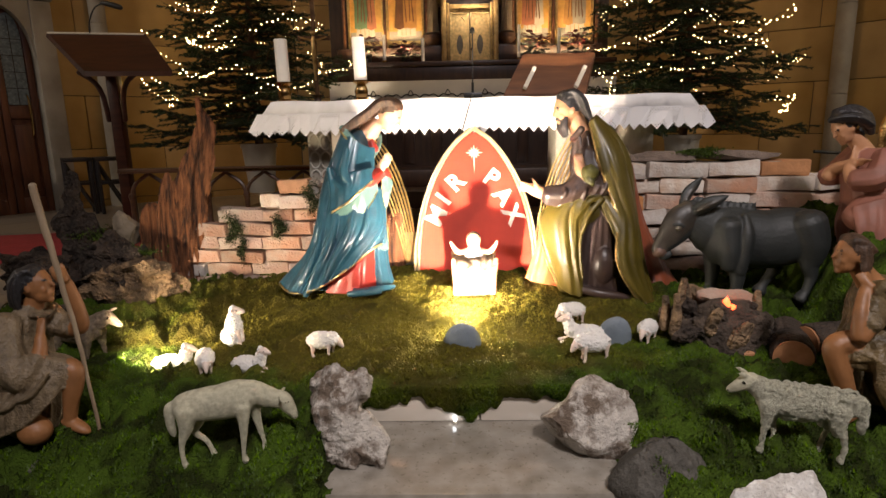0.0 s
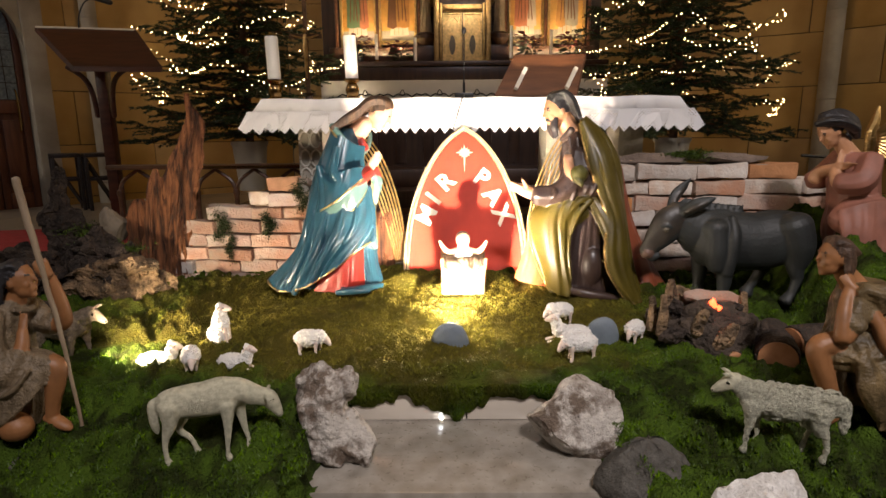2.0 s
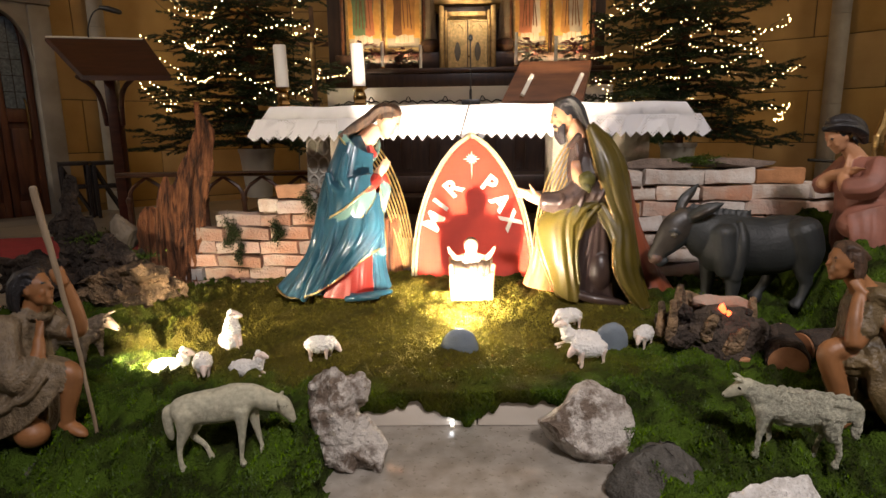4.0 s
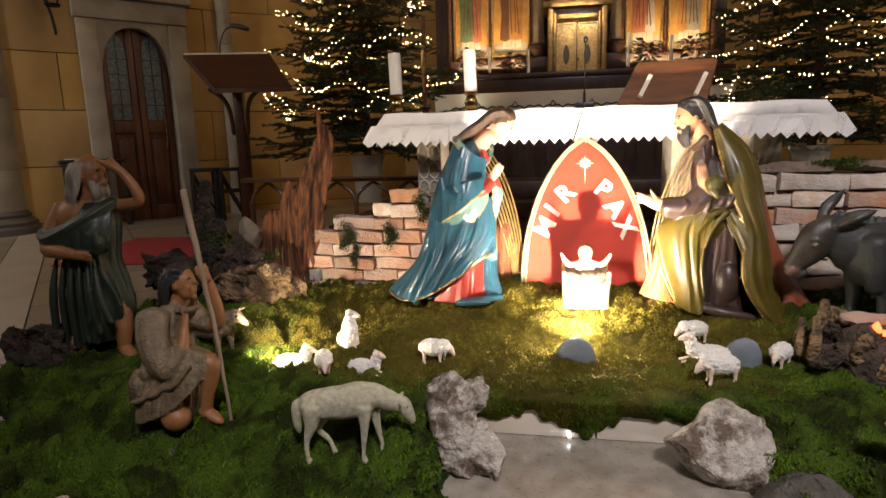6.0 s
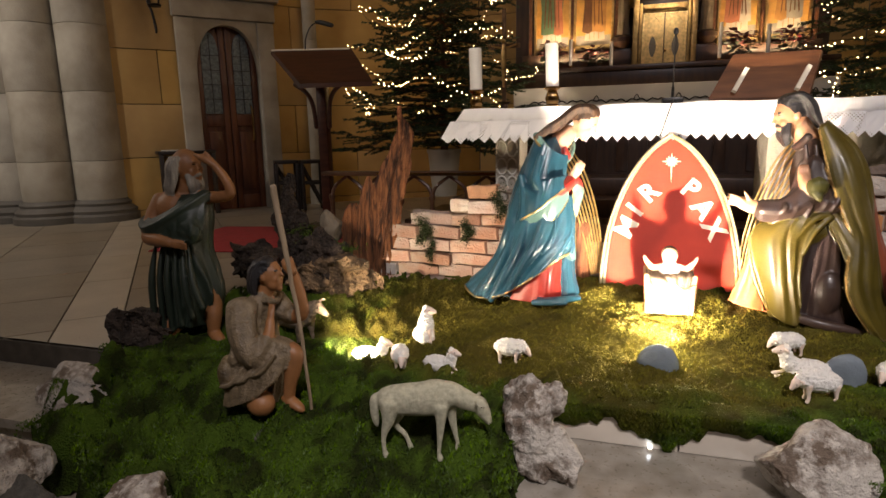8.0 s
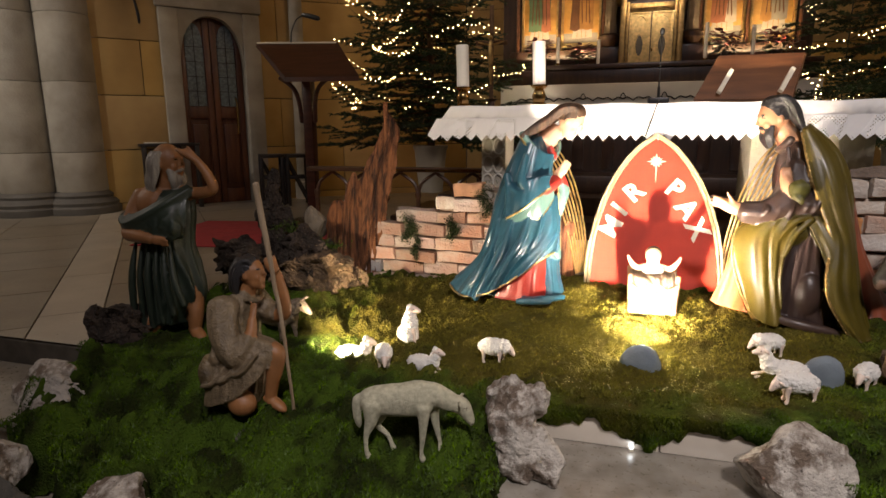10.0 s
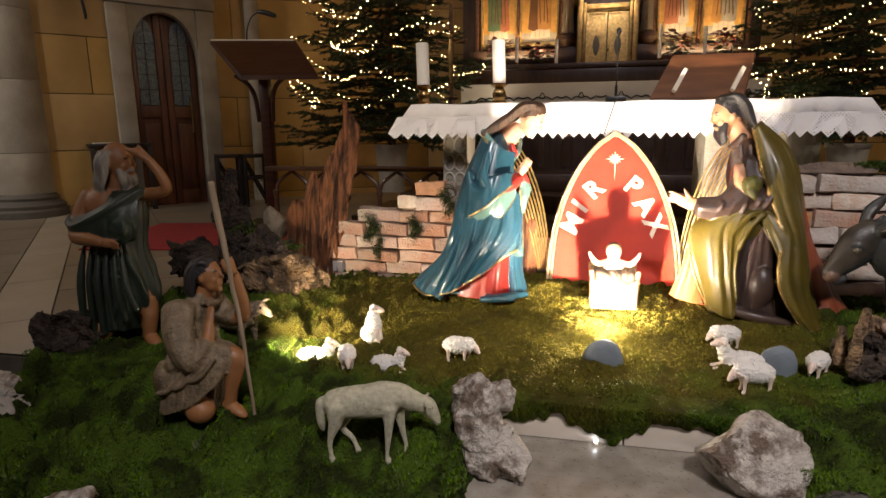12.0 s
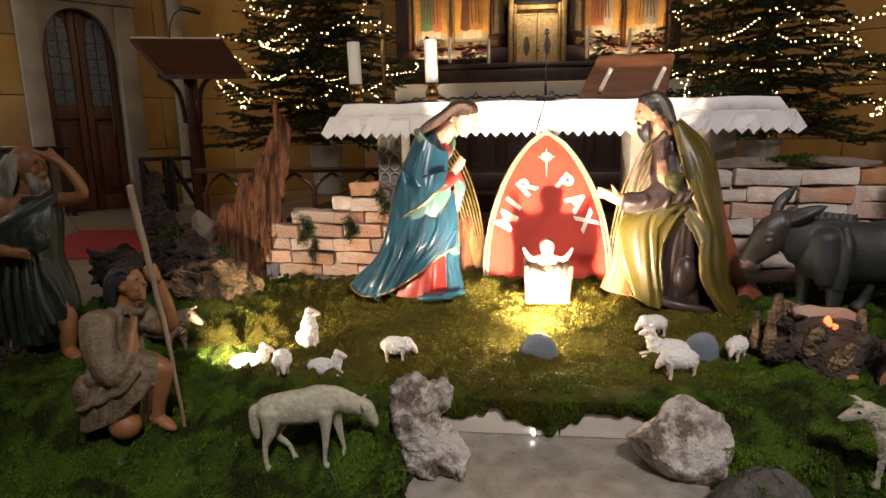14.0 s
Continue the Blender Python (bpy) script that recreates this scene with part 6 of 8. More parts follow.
    hung_cloth(bm, [[(0.06, -0.03, 0.55), (0.09, -0.06, 0.3), (0.13, -0.08, 0.15), (0.16, -0.12, 0.0)], [(0.11, -0.02, 0.54), (0.15, -0.04, 0.3), (0.21, -0.06, 0.13), (0.25, -0.12, -0.005)], [(0.125, 0.03, 0.53), (0.18, 0.01, 0.3), (0.26, 0.0, 0.12), (0.33, -0.05, 0.0)], [(0.12, 0.1, 0.5), (0.17, 0.1, 0.3), (0.25, 0.1, 0.12), (0.32, 0.1, 0.0)]], 2, 4, (0.004, 0.022), 0.05, 0.3, 0.6, 40, 30)
    # sleeves, hands and the fruit held to the breast
    tube(bm, [(-0.09, -0.1, 0.58, 0.055), (-0.12, -0.15, 0.48, 0.058), (-0.19, -0.16, 0.43, 0.046), (-0.265, -0.155, 0.425, 0.04)], 1, 20, 24, folds=5, amp=0.08)
    for k in range(3):
        tube(bm, [(-0.13 - 0.035 * k, -0.17, 0.5 - 0.02 * k, 0.008), (-0.12 - 0.04 * k, -0.205, 0.455 - 0.006 * k, 0.01), (-0.13 - 0.045 * k, -0.19, 0.405, 0.007)], 1, 8, 12)
    tube(bm, [(-0.03, -0.1, 0.56, 0.045), (-0.025, -0.14, 0.475, 0.046), (-0.07, -0.165, 0.455, 0.038), (-0.125, -0.175, 0.48, 0.03)], 1, 20, 24, folds=5, amp=0.08)
    for k in range(3):
        tube(bm, [(-0.03 - 0.03 * k, -0.17, 0.5 - 0.01 * k, 0.006), (-0.04 - 0.03 * k, -0.2, 0.46, 0.008), (-0.055 - 0.03 * k, -0.185, 0.425, 0.005)], 1, 8, 12)
    tube(bm, [(-0.265, -0.155, 0.428, 0.024), (-0.3, -0.155, 0.44, 0.026), (-0.335, -0.155, 0.455, 0.024)], 5, 12, 14, wide=0.7)
    for k in range(4):
        tube(bm, [(-0.33, -0.17 + 0.009 * k, 0.462 - 0.007 * k, 0.0075), (-0.358, -0.172 + 0.009 * k, 0.477 - 0.01 * k, 0.007), (-0.384, -0.172 + 0.009 * k, 0.487 - 0.013 * k, 0.004)], 5, 7, 10)
    tube(bm, [(-0.31, -0.165, 0.465, 0.008), (-0.325, -0.17, 0.487, 0.006), (-0.332, -0.17, 0.5, 0.003)], 5, 7, 8)
    tube(bm, [(-0.12, -0.19, 0.49, 0.02), (-0.14, -0.185, 0.53, 0.022), (-0.148, -0.175, 0.555, 0.018)], 5, 12, 14, wide=0.8)
    for k in range(4):
        tube(bm, [(-0.158 + 0.009 * k, -0.18, 0.555, 0.0065), (-0.16 + 0.009 * k, -0.172, 0.578, 0.006), (-0.155 + 0.008 * k, -0.162, 0.594, 0.003)], 5, 7, 8)
    ball(bm, (-0.108, -0.215, 0.518), (0.034, 0.028, 0.035), 6, (0, 0, 0), 18, 0.15)
    tube(bm, [(-0.12, -0.225, 0.5, 0.016), (-0.105, -0.235, 0.482, 0.013), (-0.1, -0.23, 0.472, 0.008)], 6, 9, 10)
    # neck, head, beard, hair
    tube(bm, [(-0.08, 0, 0.63, 0.055), (-0.105, 0, 0.69, 0.045), (-0.13, 0, 0.73, 0.04)], 5, 16, 12)
    tube(bm, [(-0.12, -0.09, 0.69, 0.016), (-0.135, -0.06, 0.665, 0.014), (-0.145, -0.02, 0.65, 0.012)], 1, 9, 12)
    face(bm, (-0.168, -0.01, 0.768), 192, 1.08, 5, 7, beard=7, nod=14, strands=False)
    for k, y in enumerate((-0.058, -0.045, -0.02, 0.02, 0.045)):
        tube(bm, [(-0.2, y * 0.7, 0.832, 0.007), (-0.15, y * 1.0, 0.842, 0.013), (-0.115, y * 1.05, 0.81, 0.017), (-0.1, y * 1.1, 0.775, 0.016), (-0.085, y * 1.15, 0.745, 0.012), (-0.075, y * 1.15, 0.725, 0.006)], 7, 10, 28, folds=4, amp=0.25, phase=k)
    return sculpted("kneeling_man_statue", bm, ["olive", "brown", "rust", "orange", "gold_old", "skin", "lime", "hair_black"], (0.82, 2.92, 0.15),
                    "painted bearded man statue kneeling in a glossy olive mantle", "statue", smoothing=2)


def baby():
    bm = bmesh.new()
    ball(bm, (0, 0.02, 0.222), (0.032, 0.033, 0.036), 0, (0, 0, 0), 20)
    ball(bm, (0, 0.03, 0.23), (0.034, 0.033, 0.033), 1, (0, 0, 0), 16)
    tube(bm, [(0, 0.02, 0.19, 0.026), (0, 0.0, 0.15, 0.045), (0, -0.03, 0.11, 0.042), (0, -0.05, 0.08, 0.03)], 2, 18, 18, folds=6, amp=0.08)
    for s in (-1, 1):
        tube(bm, [(s * 0.03, 0.01, 0.175, 0.017), (s * 0.065, -0.005, 0.172, 0.014), (s * 0.092, -0.015, 0.2, 0.01), (s * 0.104, -0.02, 0.226, 0.006)], 0, 10, 16)
        tube(bm, [(s * 0.02, -0.04, 0.1, 0.022), (s * 0.035, -0.07, 0.11, 0.018), (s * 0.025, -0.09, 0.09, 0.012)], 0, 10, 14)
    return sculpted("infant_statue", bm, ["skin_pale", "hair", "lamb"], (0.25, 2.82, 0.165), "small painted infant statue with open arms lying in the crib", "statue", scale=0.95, voxel=0.003)


def crib():
    c = thing("wooden_crib", (0.25, 2.8, 0.135), "small pale wooden crib draped with cloth", "crib")
    c.matrix_world = c.matrix_world @ Matrix.Diagonal((1, 1, 1.3, 1))
    for sx in (-1, 1):
        for sy in (-1, 1):
            bm = bmesh.new()
            tube(bm, [(sx * 0.082, sy * 0.072, -0.02, 0.01), (sx * 0.084, sy * 0.072, 0.06, 0.009), (sx * 0.09, sy * 0.076, 0.14, 0.008)], 0, 8, 8)
            part("leg", bm, "cut_wood", c)
    for y, top in ((-0.07, 0.1), (0.078, 0.14)):
        bm = bmesh.new()
        prism(bm, [(-0.078, 0.025), (0.078, 0.025), (0.084, top), (-0.084, top)], y - 0.005, y + 0.005)
        part("end_board", bm, "cut_wood", c, smooth=False)
    for s in (-1, 1):
        bm = bmesh.new()
        box(bm, s * 0.084 - 0.005, s * 0.084 + 0.005, -0.064, 0.072, 0.03, 0.11, 0.003)
        part("side_board", bm, "cut_wood", c)
    bm = bmesh.new()
    hung_cloth(bm, [[(-0.088, 0.02, 0.14), (-0.09, -0.05, 0.125), (-0.088, -0.085, 0.09), (-0.084, -0.09, 0.03)], [(-0.04, 0.02, 0.135), (-0.045, -0.05, 0.13), (-0.04, -0.092, 0.1), (-0.045, -0.098, 0.028)],
                    [(0.03, 0.02, 0.135), (0.035, -0.05, 0.132), (0.03, -0.092, 0.1), (0.04, -0.098, 0.03)], [(0.088, 0.02, 0.14), (0.09, -0.05, 0.125), (0.088, -0.085, 0.09), (0.084, -0.09, 0.028)]], 0, 5, (0.006, 0.014), 0.02, 0.3, 1.4, 60, 44)
    for k, (x, z) in enumerate(((-0.05, 0.1), (0.0, 0.085), (0.05, 0.1), (-0.02, 0.06))):
        tube(bm, [(x - 0.03, -0.09, z + 0.015, 0.006), (x, -0.104, z, 0.011), (x + 0.035, -0.092, z + 0.018, 0.006)], 0, 8, 12)
    ball(bm, (0, 0.03, 0.12), (0.085, 0.05, 0.035), 0, (14, 0, 0), 24, 0.35, 12)
    part("bedding", bm, "straw_cloth", c, "pale draped bedding")


mary()
joseph()
crib()
baby()


def donkey():
    bm = bmesh.new()
    tube(bm, [(-0.13, 0, 0.255, 0.07), (-0.08, 0, 0.25, 0.115), (0.02, 0, 0.24, 0.122), (0.12, 0, 0.235, 0.12), (0.2, 0, 0.25, 0.118), (0.27, 0, 0.265, 0.095), (0.305, 0, 0.26, 0.05)], 0, 28, 36, wide=0.8)
    tube(bm, [(-0.03, 0, 0.26, 0.118), (-0.1, -0.005, 0.28, 0.1), (-0.16, -0.01, 0.315, 0.078), (-0.205, -0.015, 0.345, 0.06)], 0, 22, 22, wide=0.62)
    # head: brow, cheek, muzzle
    tube(bm, [(-0.195, -0.018, 0.345, 0.056), (-0.232, -0.02, 0.315, 0.064), (-0.268, -0.023, 0.265, 0.054), (-0.3, -0.026, 0.222, 0.037), (-0.318, -0.028, 0.195, 0.031)], 1, 20, 26, wide=0.7)
    tube(bm, [(-0.2, -0.018, 0.295, 0.04), (-0.24, -0.022, 0.255, 0.036), (-0.28, -0.026, 0.215, 0.026)], 0, 14, 14, wide=0.8)
    tube(bm, [(-0.305, -0.027, 0.2, 0.024), (-0.316, -0.028, 0.19, 0.029), (-0.324, -0.028, 0.18, 0.02)], 2, 14, 12)
    tube(bm, [(-0.27, -0.027, 0.18, 0.014), (-0.293, -0.028, 0.168, 0.017), (-0.305, -0.028, 0.165, 0.01)], 0, 12, 10)
    for s in (-1, 1):
        ball(bm, (-0.252, -0.022 + s * 0.041, 0.292), (0.011, 0.007, 0.009), 4, (0, 20, 0), 12)
        ball(bm, (-0.254, -0.022 + s * 0.045, 0.291), (0.008, 0.006, 0.007), 3, seg=10)
        tube(bm, [(-0.27, -0.022 + s * 0.036, 0.305, 0.006), (-0.25, -0.022 + s * 0.042, 0.31, 0.007), (-0.232, -0.022 + s * 0.04, 0.298, 0.005)], 0, 8, 10)
        ball(bm, (-0.327, -0.028 + s * 0.013, 0.19), (0.006, 0.006, 0.008), 3, seg=8)
    for base, mid, tip in (((-0.2, -0.045, 0.352), (-0.15, -0.075, 0.392), (-0.075, -0.085, 0.425)), ((-0.225, 0.012, 0.368), (-0.195, 0.03, 0.425), (-0.14, 0.035, 0.49))):
        tube(bm, [(*base, 0.016), (*[(a + b) / 2 for a, b in zip(base, mid)], 0.025), (*mid, 0.027), (*[(a + b) / 2 for a, b in zip(mid, tip)], 0.021), (*tip, 0.004)], 0, 14, 24, wide=0.6)
        tube(bm, [(*[a + (b - a) * 0.3 - c for a, b, c in zip(base, mid, (0, 0.014, 0))], 0.009), (*[a - c for a, c in zip(mid, (0, 0.014, 0.004))], 0.012), (*[a + (b - a) * 0.6 - c for a, b, c in zip(mid, tip, (0, 0.008, 0.002))], 0.005)], 1, 8, 14)
    # forelock and upright mane
    for k in range(7):
        tube(bm, [(-0.205 - 0.004 * k, -0.03 + 0.006 * k, 0.372, 0.008), (-0.225 - 0.003 * k, -0.035 + 0.006 * k, 0.362, 0.008), (-0.25, -0.04 + 0.008 * k, 0.338, 0.003)], 0, 6, 8)
    for k in range(30):
        t = k / 29
        x, z = -0.185 + 0.235 * t, 0.382 - 0.03 * t - 0.006 * math.sin(t * 3.1)
        tube(bm, [(x, -0.01, z - 0.03, 0.012), (x + 0.004, -0.01 + 0.003 * (k % 3), z + 0.012, 0.01), (x + 0.012, -0.01 + 0.004 * (k % 3), z + 0.03 + 0.006 * (k % 2), 0.004)], 0, 6, 6)
    # shoulder, girth fold, haunch
    tube(bm, [(0.0, -0.06, 0.34, 0.014), (0.005, -0.086, 0.27, 0.024), (0.0, -0.084, 0.19, 0.026), (-0.008, -0.07, 0.12, 0.03)], 0, 14, 20)
    tube(bm, [(-0.06, -0.05, 0.3, 0.055), (-0.05, -0.058, 0.21, 0.052), (-0.04, -0.058, 0.14, 0.04)], 0, 16, 16)
    tube(bm, [(0.24, -0.05, 0.31, 0.075), (0.265, -0.06, 0.23, 0.065), (0.27, -0.06, 0.16, 0.042)], 0, 16, 16)
    for s in (-1, 1):
        x = -0.01 if s < 0 else -0.07
        tube(bm, [(x, s * 0.055, 0.2, 0.046), (x, s * 0.058, 0.13, 0.034), (x + 0.003, s * 0.058, 0.085, 0.03), (x, s * 0.058, 0.035, 0.023), (x, s * 0.058, 0.02, 0.027), (x - 0.006, s * 0.058, 0.0, 0.033)], 0, 14, 26)
        x, f = (0.265, 0.255) if s < 0 else (0.19, 0.14)
        tube(bm, [(x, s * 0.055, 0.2, 0.055), (x, s * 0.058, 0.14, 0.036), ((x + f) / 2 + 0.016, s * 0.058, 0.09, 0.024), (f + 0.008, s * 0.058, 0.035, 0.019), (f, s * 0.058, 0.018, 0.024), (f - 0.008, s * 0.058, 0.0, 0.03)], 0, 14, 26)
    tube(bm, [(0.3, 0, 0.31, 0.014), (0.32, -0.005, 0.25, 0.013), (0.318, -0.01, 0.16, 0.018), (0.31, -0.012, 0.09, 0.005)], 0, 8, 18)
    return sculpted("donkey_statue", bm, ["donkey", "donkey_face", "muzzle", "eye", "letter_dim"], (1.29, 2.66, 0.172), "dark grey painted donkey statue with lowered head", "statue", rz=-4, scale=0.97, smoothing=8)


def sheep(bm, mats=(0, 1, 2), grazing=False, curls=0, seed=1):
    """Sheep facing -x, about 1 long."""
    fleece = mats[0]
    if grazing:
        tube(bm, [(0.4, 0, 0.39, 0.05), (0.34, 0, 0.395, 0.108), (0.2, 0, 0.41, 0.132), (0.02, 0, 0.42, 0.148), (-0.12, 0, 0.45, 0.15), (-0.22, 0, 0.47, 0.11)], fleece, 26, 34, wide=0.78, rough=0.01)
        tube(bm, [(-0.12, 0, 0.47, 0.13), (-0.24, -0.005, 0.47, 0.105), (-0.36, -0.01, 0.42, 0.082), (-0.43, -0.015, 0.385, 0.074)], fleece, 18, 18, wide=0.8, rough=0.008)
        head = [(-0.42, -0.015, 0.41, 0.07), (-0.465, -0.015, 0.375, 0.073), (-0.505, -0.015, 0.31, 0.056), (-0.535, -0.015, 0.255, 0.038), (-0.545, -0.015, 0.235, 0.028)]
        ears = [[(-0.44, 0.05, 0.435, 0.012), (-0.455, 0.1, 0.435, 0.022), (-0.47, 0.14, 0.425, 0.005)]]
        fore, hind, top = [(-0.15, -0.13), (-0.22, -0.27)], [(0.3, 0.335), (0.24, 0.15)], 0.42
    else:
        tube(bm, [(0.46, 0, 0.38, 0.05), (0.4, 0, 0.375, 0.1), (0.22, 0, 0.36, 0.128), (0.02, 0, 0.345, 0.146), (-0.13, 0, 0.355, 0.13), (-0.2, 0, 0.37, 0.1)], fleece, 26, 34, wide=0.78, rough=0.01)
        tube(bm, [(-0.12, 0, 0.37, 0.125), (-0.2, 0, 0.415, 0.105), (-0.27, -0.005, 0.46, 0.086), (-0.31, -0.01, 0.485, 0.078)], fleece, 18, 18, wide=0.8, rough=0.008)
        head = [(-0.3, -0.01, 0.5, 0.07), (-0.345, -0.01, 0.485, 0.071), (-0.4, -0.012, 0.45, 0.054), (-0.45, -0.012, 0.415, 0.038), (-0.475, -0.012, 0.4, 0.028)]
        ears = [[(-0.34, 0.03, 0.54, 0.014), (-0.39, 0.05, 0.565, 0.02), (-0.43, 0.06, 0.575, 0.004)]]
        fore, hind, top = [(-0.19, -0.21), (-0.12, -0.1)], [(0.32, 0.36), (0.26, 0.24)], 0.36
    tube(bm, head, mats[1], 18, 22, wide=0.82)
    for ear in ears:
        for e in (-1, 1):
            tube(bm, [(x, -0.012 + e * y, z, r) for x, y, z, r in ear], mats[1], 8, 12, wide=0.6)
    for e in (-1, 1):
        ball(bm, (head[1][0] - 0.03, -0.012 + e * 0.05, head[1][2] + 0.005), (0.016, 0.009, 0.009), mats[2], (0, 30, 0), seg=10)
        ball(bm, (head[-1][0] - 0.008, -0.012 + e * 0.014, head[-1][2] + 0.004), (0.008, 0.006, 0.008), mats[2], seg=8)
        near = (e > 0) == grazing
        x0, x1 = fore[0 if near else 1]
        tube(bm, [(x0, e * 0.06, top - 0.03, 0.075), (x0, e * 0.072, top - 0.14, 0.046), ((x0 + x1) / 2, e * 0.075, 0.15, 0.027), (x1, e * 0.075, 0.06, 0.019), (x1, e * 0.075, 0.025, 0.023), (x1 - 0.012, e * 0.075, 0.0, 0.029)], fleece, 12, 24)
        x0, x1 = hind[0 if near else 1]
        tube(bm, [(x0 - 0.02, e * 0.055, top - 0.02, 0.095), (x0 - 0.01, e * 0.07, top - 0.15, 0.06), (x0 + 0.03, e * 0.075, 0.17, 0.03), ((x0 + 3 * x1) / 4 + 0.015, e * 0.075, 0.1, 0.021), (x1, e * 0.075, 0.03, 0.022), (x1 - 0.014, e * 0.075, 0.0, 0.029)], fleece, 12, 26)
    end = 0.4 if grazing else 0.46
    tube(bm, [(end - 0.03, 0, 0.44, 0.035), (end + 0.02, 0, 0.4, 0.042), (end + 0.03, 0.0, 0.3, 0.04), (end + 0.02, -0.01, 0.2, 0.03), (end + 0.015, -0.01, 0.17, 0.012)], fleece, 12, 18, rough=0.008)
    rn = random.Random(seed)
    for _ in range(curls):
        a, x = rn.uniform(-2.6, 0.35), rn.uniform(-0.2, 0.42)
        c = 0.36 if not grazing else 0.42
        r = 0.128 - 0.1 * max(0, x - 0.25)
        y, z = math.cos(a) * r * 0.8, c - math.sin(a) * r
        d = rn.uniform(0.016, 0.026)
        tube(bm, [(x + d * 1.2 * math.cos(t), y * (1 + 0.03 * math.sin(t)), z + d * math.sin(t), 0.011) for t in np.linspace(-0.4, 2.6, 5)], fleece, 5, 8)
    for v in bm.verts:
        v.co.z = v.co.z * 1.3 if v.co.z < 0.25 else v.co.z + 0.075
    return bm


def on_moss(x, y, sink=0.004):
    return ground_height(x, y) - sink


donkey()
bm = sheep(bmesh.new(), grazing=True)
sculpted("sheep_statue", bm, ["fleece", "fleece", "eye"], (-0.39, 1.645, on_moss(-0.39, 1.645, -0.016)), "cream painted grazing sheep statue on the moss", "statue", "large sheep", rz=190, scale=0.3, voxel=0.009, smoothing=7)
bm = sheep(bmesh.new(), curls=120, seed=4)
sculpted("sheep_statue", bm, ["fleece_curly", "fleece", "eye"], (0.97, 1.645, on_moss(0.97, 1.645, -0.012)), "curly cream painted sheep statue with raised head", "statue", "large sheep", rz=-17, scale=0.295, voxel=0.008, smoothing=2, curl=(0.011, 15, 0))
bm = sheep(bmesh.new(), seed=6)
sculpted("sheep_statue", bm, ["fleece_brown", "fleece_brown", "eye"], (-1.13, 2.24, on_moss(-1.13, 2.24, 0.0)), "tan painted sheep statue behind the kneeling shepherd", "statue", "large sheep", rz=176, scale=0.32, voxel=0.009, smoothing=2, curl=(0.012, 15, 0))


def lamb_mesh(pose_kind, seed):
    """Stout curly lamb, about 1 long, facing -x."""
    bm = bmesh.new()

    def wool(c, r):
        ball(bm, c, tuple(v + 0.025 for v in r), 0, seg=20)

    def head(c, drop):
        d = Vector((-math.cos(drop), 0, -math.sin(drop)))
        c = Vector(c)
        tube(bm, [(*(c - d * 0.05), 0.085), (*(c + d * 0.04), 0.088), (*(c + d * 0.12), 0.06), (*(c + d * 0.17), 0.04)], 1, 14, 14, wide=0.85)
        ball(bm, tuple(c - d * 0.06 + Vector((0, 0, 0.03))), (0.075, 0.08, 0.065), 0, seg=12)
        for e in (-1, 1):
            a = c - d * 0.02 + Vector((0, e * 0.07, 0.03))
            tube(bm, [(*a, 0.016), (*(a + Vector((0.03, e * 0.05, -0.02))), 0.026), (*(a + Vector((0.05, e * 0.075, -0.06))), 0.008)], 1, 8, 10)
            ball(bm, tuple(c + d * 0.06 + Vector((0, e * 0.07, 0.02))), (0.014, 0.01, 0.014), 2, seg=8)

    if pose_kind == "grazing":
        wool((0.05, 0, 0.38), (0.33, 0.19, 0.185))
        wool((-0.22, 0, 0.42), (0.15, 0.15, 0.15))
        head((-0.37, -0.02, 0.37), 0.95)
        for e in (-1, 1):
            for x, o in ((-0.18, 0.02 * e), (0.26, -0.02 * e)):
                tube(bm, [(x + o, e * 0.1, 0.32, 0.075), (x + o, e * 0.1, 0.18, 0.042), (x + o + 0.01, e * 0.1, 0.08, 0.032), (x + o - 0.01, e * 0.1, 0.0, 0.038)], 1, 10, 14)
        ball(bm, (0.38, 0, 0.36), (0.05, 0.04, 0.09), 0, seg=10)
    elif pose_kind == "lying":
        wool((0.1, 0, 0.17), (0.36, 0.2, 0.17))
        wool((-0.22, 0, 0.27), (0.14, 0.13, 0.14))
        wool((-0.3, 0, 0.41), (0.1, 0.1, 0.12))
        head((-0.36, 0, 0.53), 0.2)
        for e in (-1, 1):
            tube(bm, [(-0.22, e * 0.1, 0.08, 0.055), (-0.36, e * 0.1, 0.045, 0.04), (-0.48, e * 0.09, 0.03, 0.034)], 1, 10, 12)
    else:
        wool((0.05, 0, 0.2), (0.2, 0.19, 0.2))
        wool((-0.01, 0, 0.43), (0.155, 0.16, 0.2))
        wool((-0.03, 0, 0.62), (0.11, 0.11, 0.12))
        head((-0.08, 0, 0.76), 0.12)
        for e in (-1, 1):
            tube(bm, [(-0.11, e * 0.08, 0.35, 0.06), (-0.14, e * 0.08, 0.18, 0.04), (-0.15, e * 0.08, 0.0, 0.036)], 1, 10, 14)
    return bm


LAMBS = [(-0.765, 2.15, "lying", 172, 0.15, "white resin lamb lying on the moss"), (-0.63, 2.085, "grazing", 112, 0.13, "white resin lamb seen from behind on the moss"),
         (-0.6, 2.26, "sitting", 175, 0.155, "white resin lamb sitting up with turned head"), (-0.485, 2.085, "lying", 165, 0.13, "small white resin lamb lying on the moss"),
         (-0.278, 2.21, "grazing", 172, 0.132, "white resin lamb grazing with lowered head"), (0.6, 2.44, "grazing", 15, 0.125, "white resin lamb grazing in the bright light"),
         (0.605, 2.27, "lying", 4, 0.15, "white resin lamb lying with raised head"), (0.605, 2.12, "grazing", 12, 0.14, "white resin lamb standing with its head down on the moss"),
         (0.83, 2.28, "grazing", 52, 0.125, "white resin lamb beside the grey stone")]
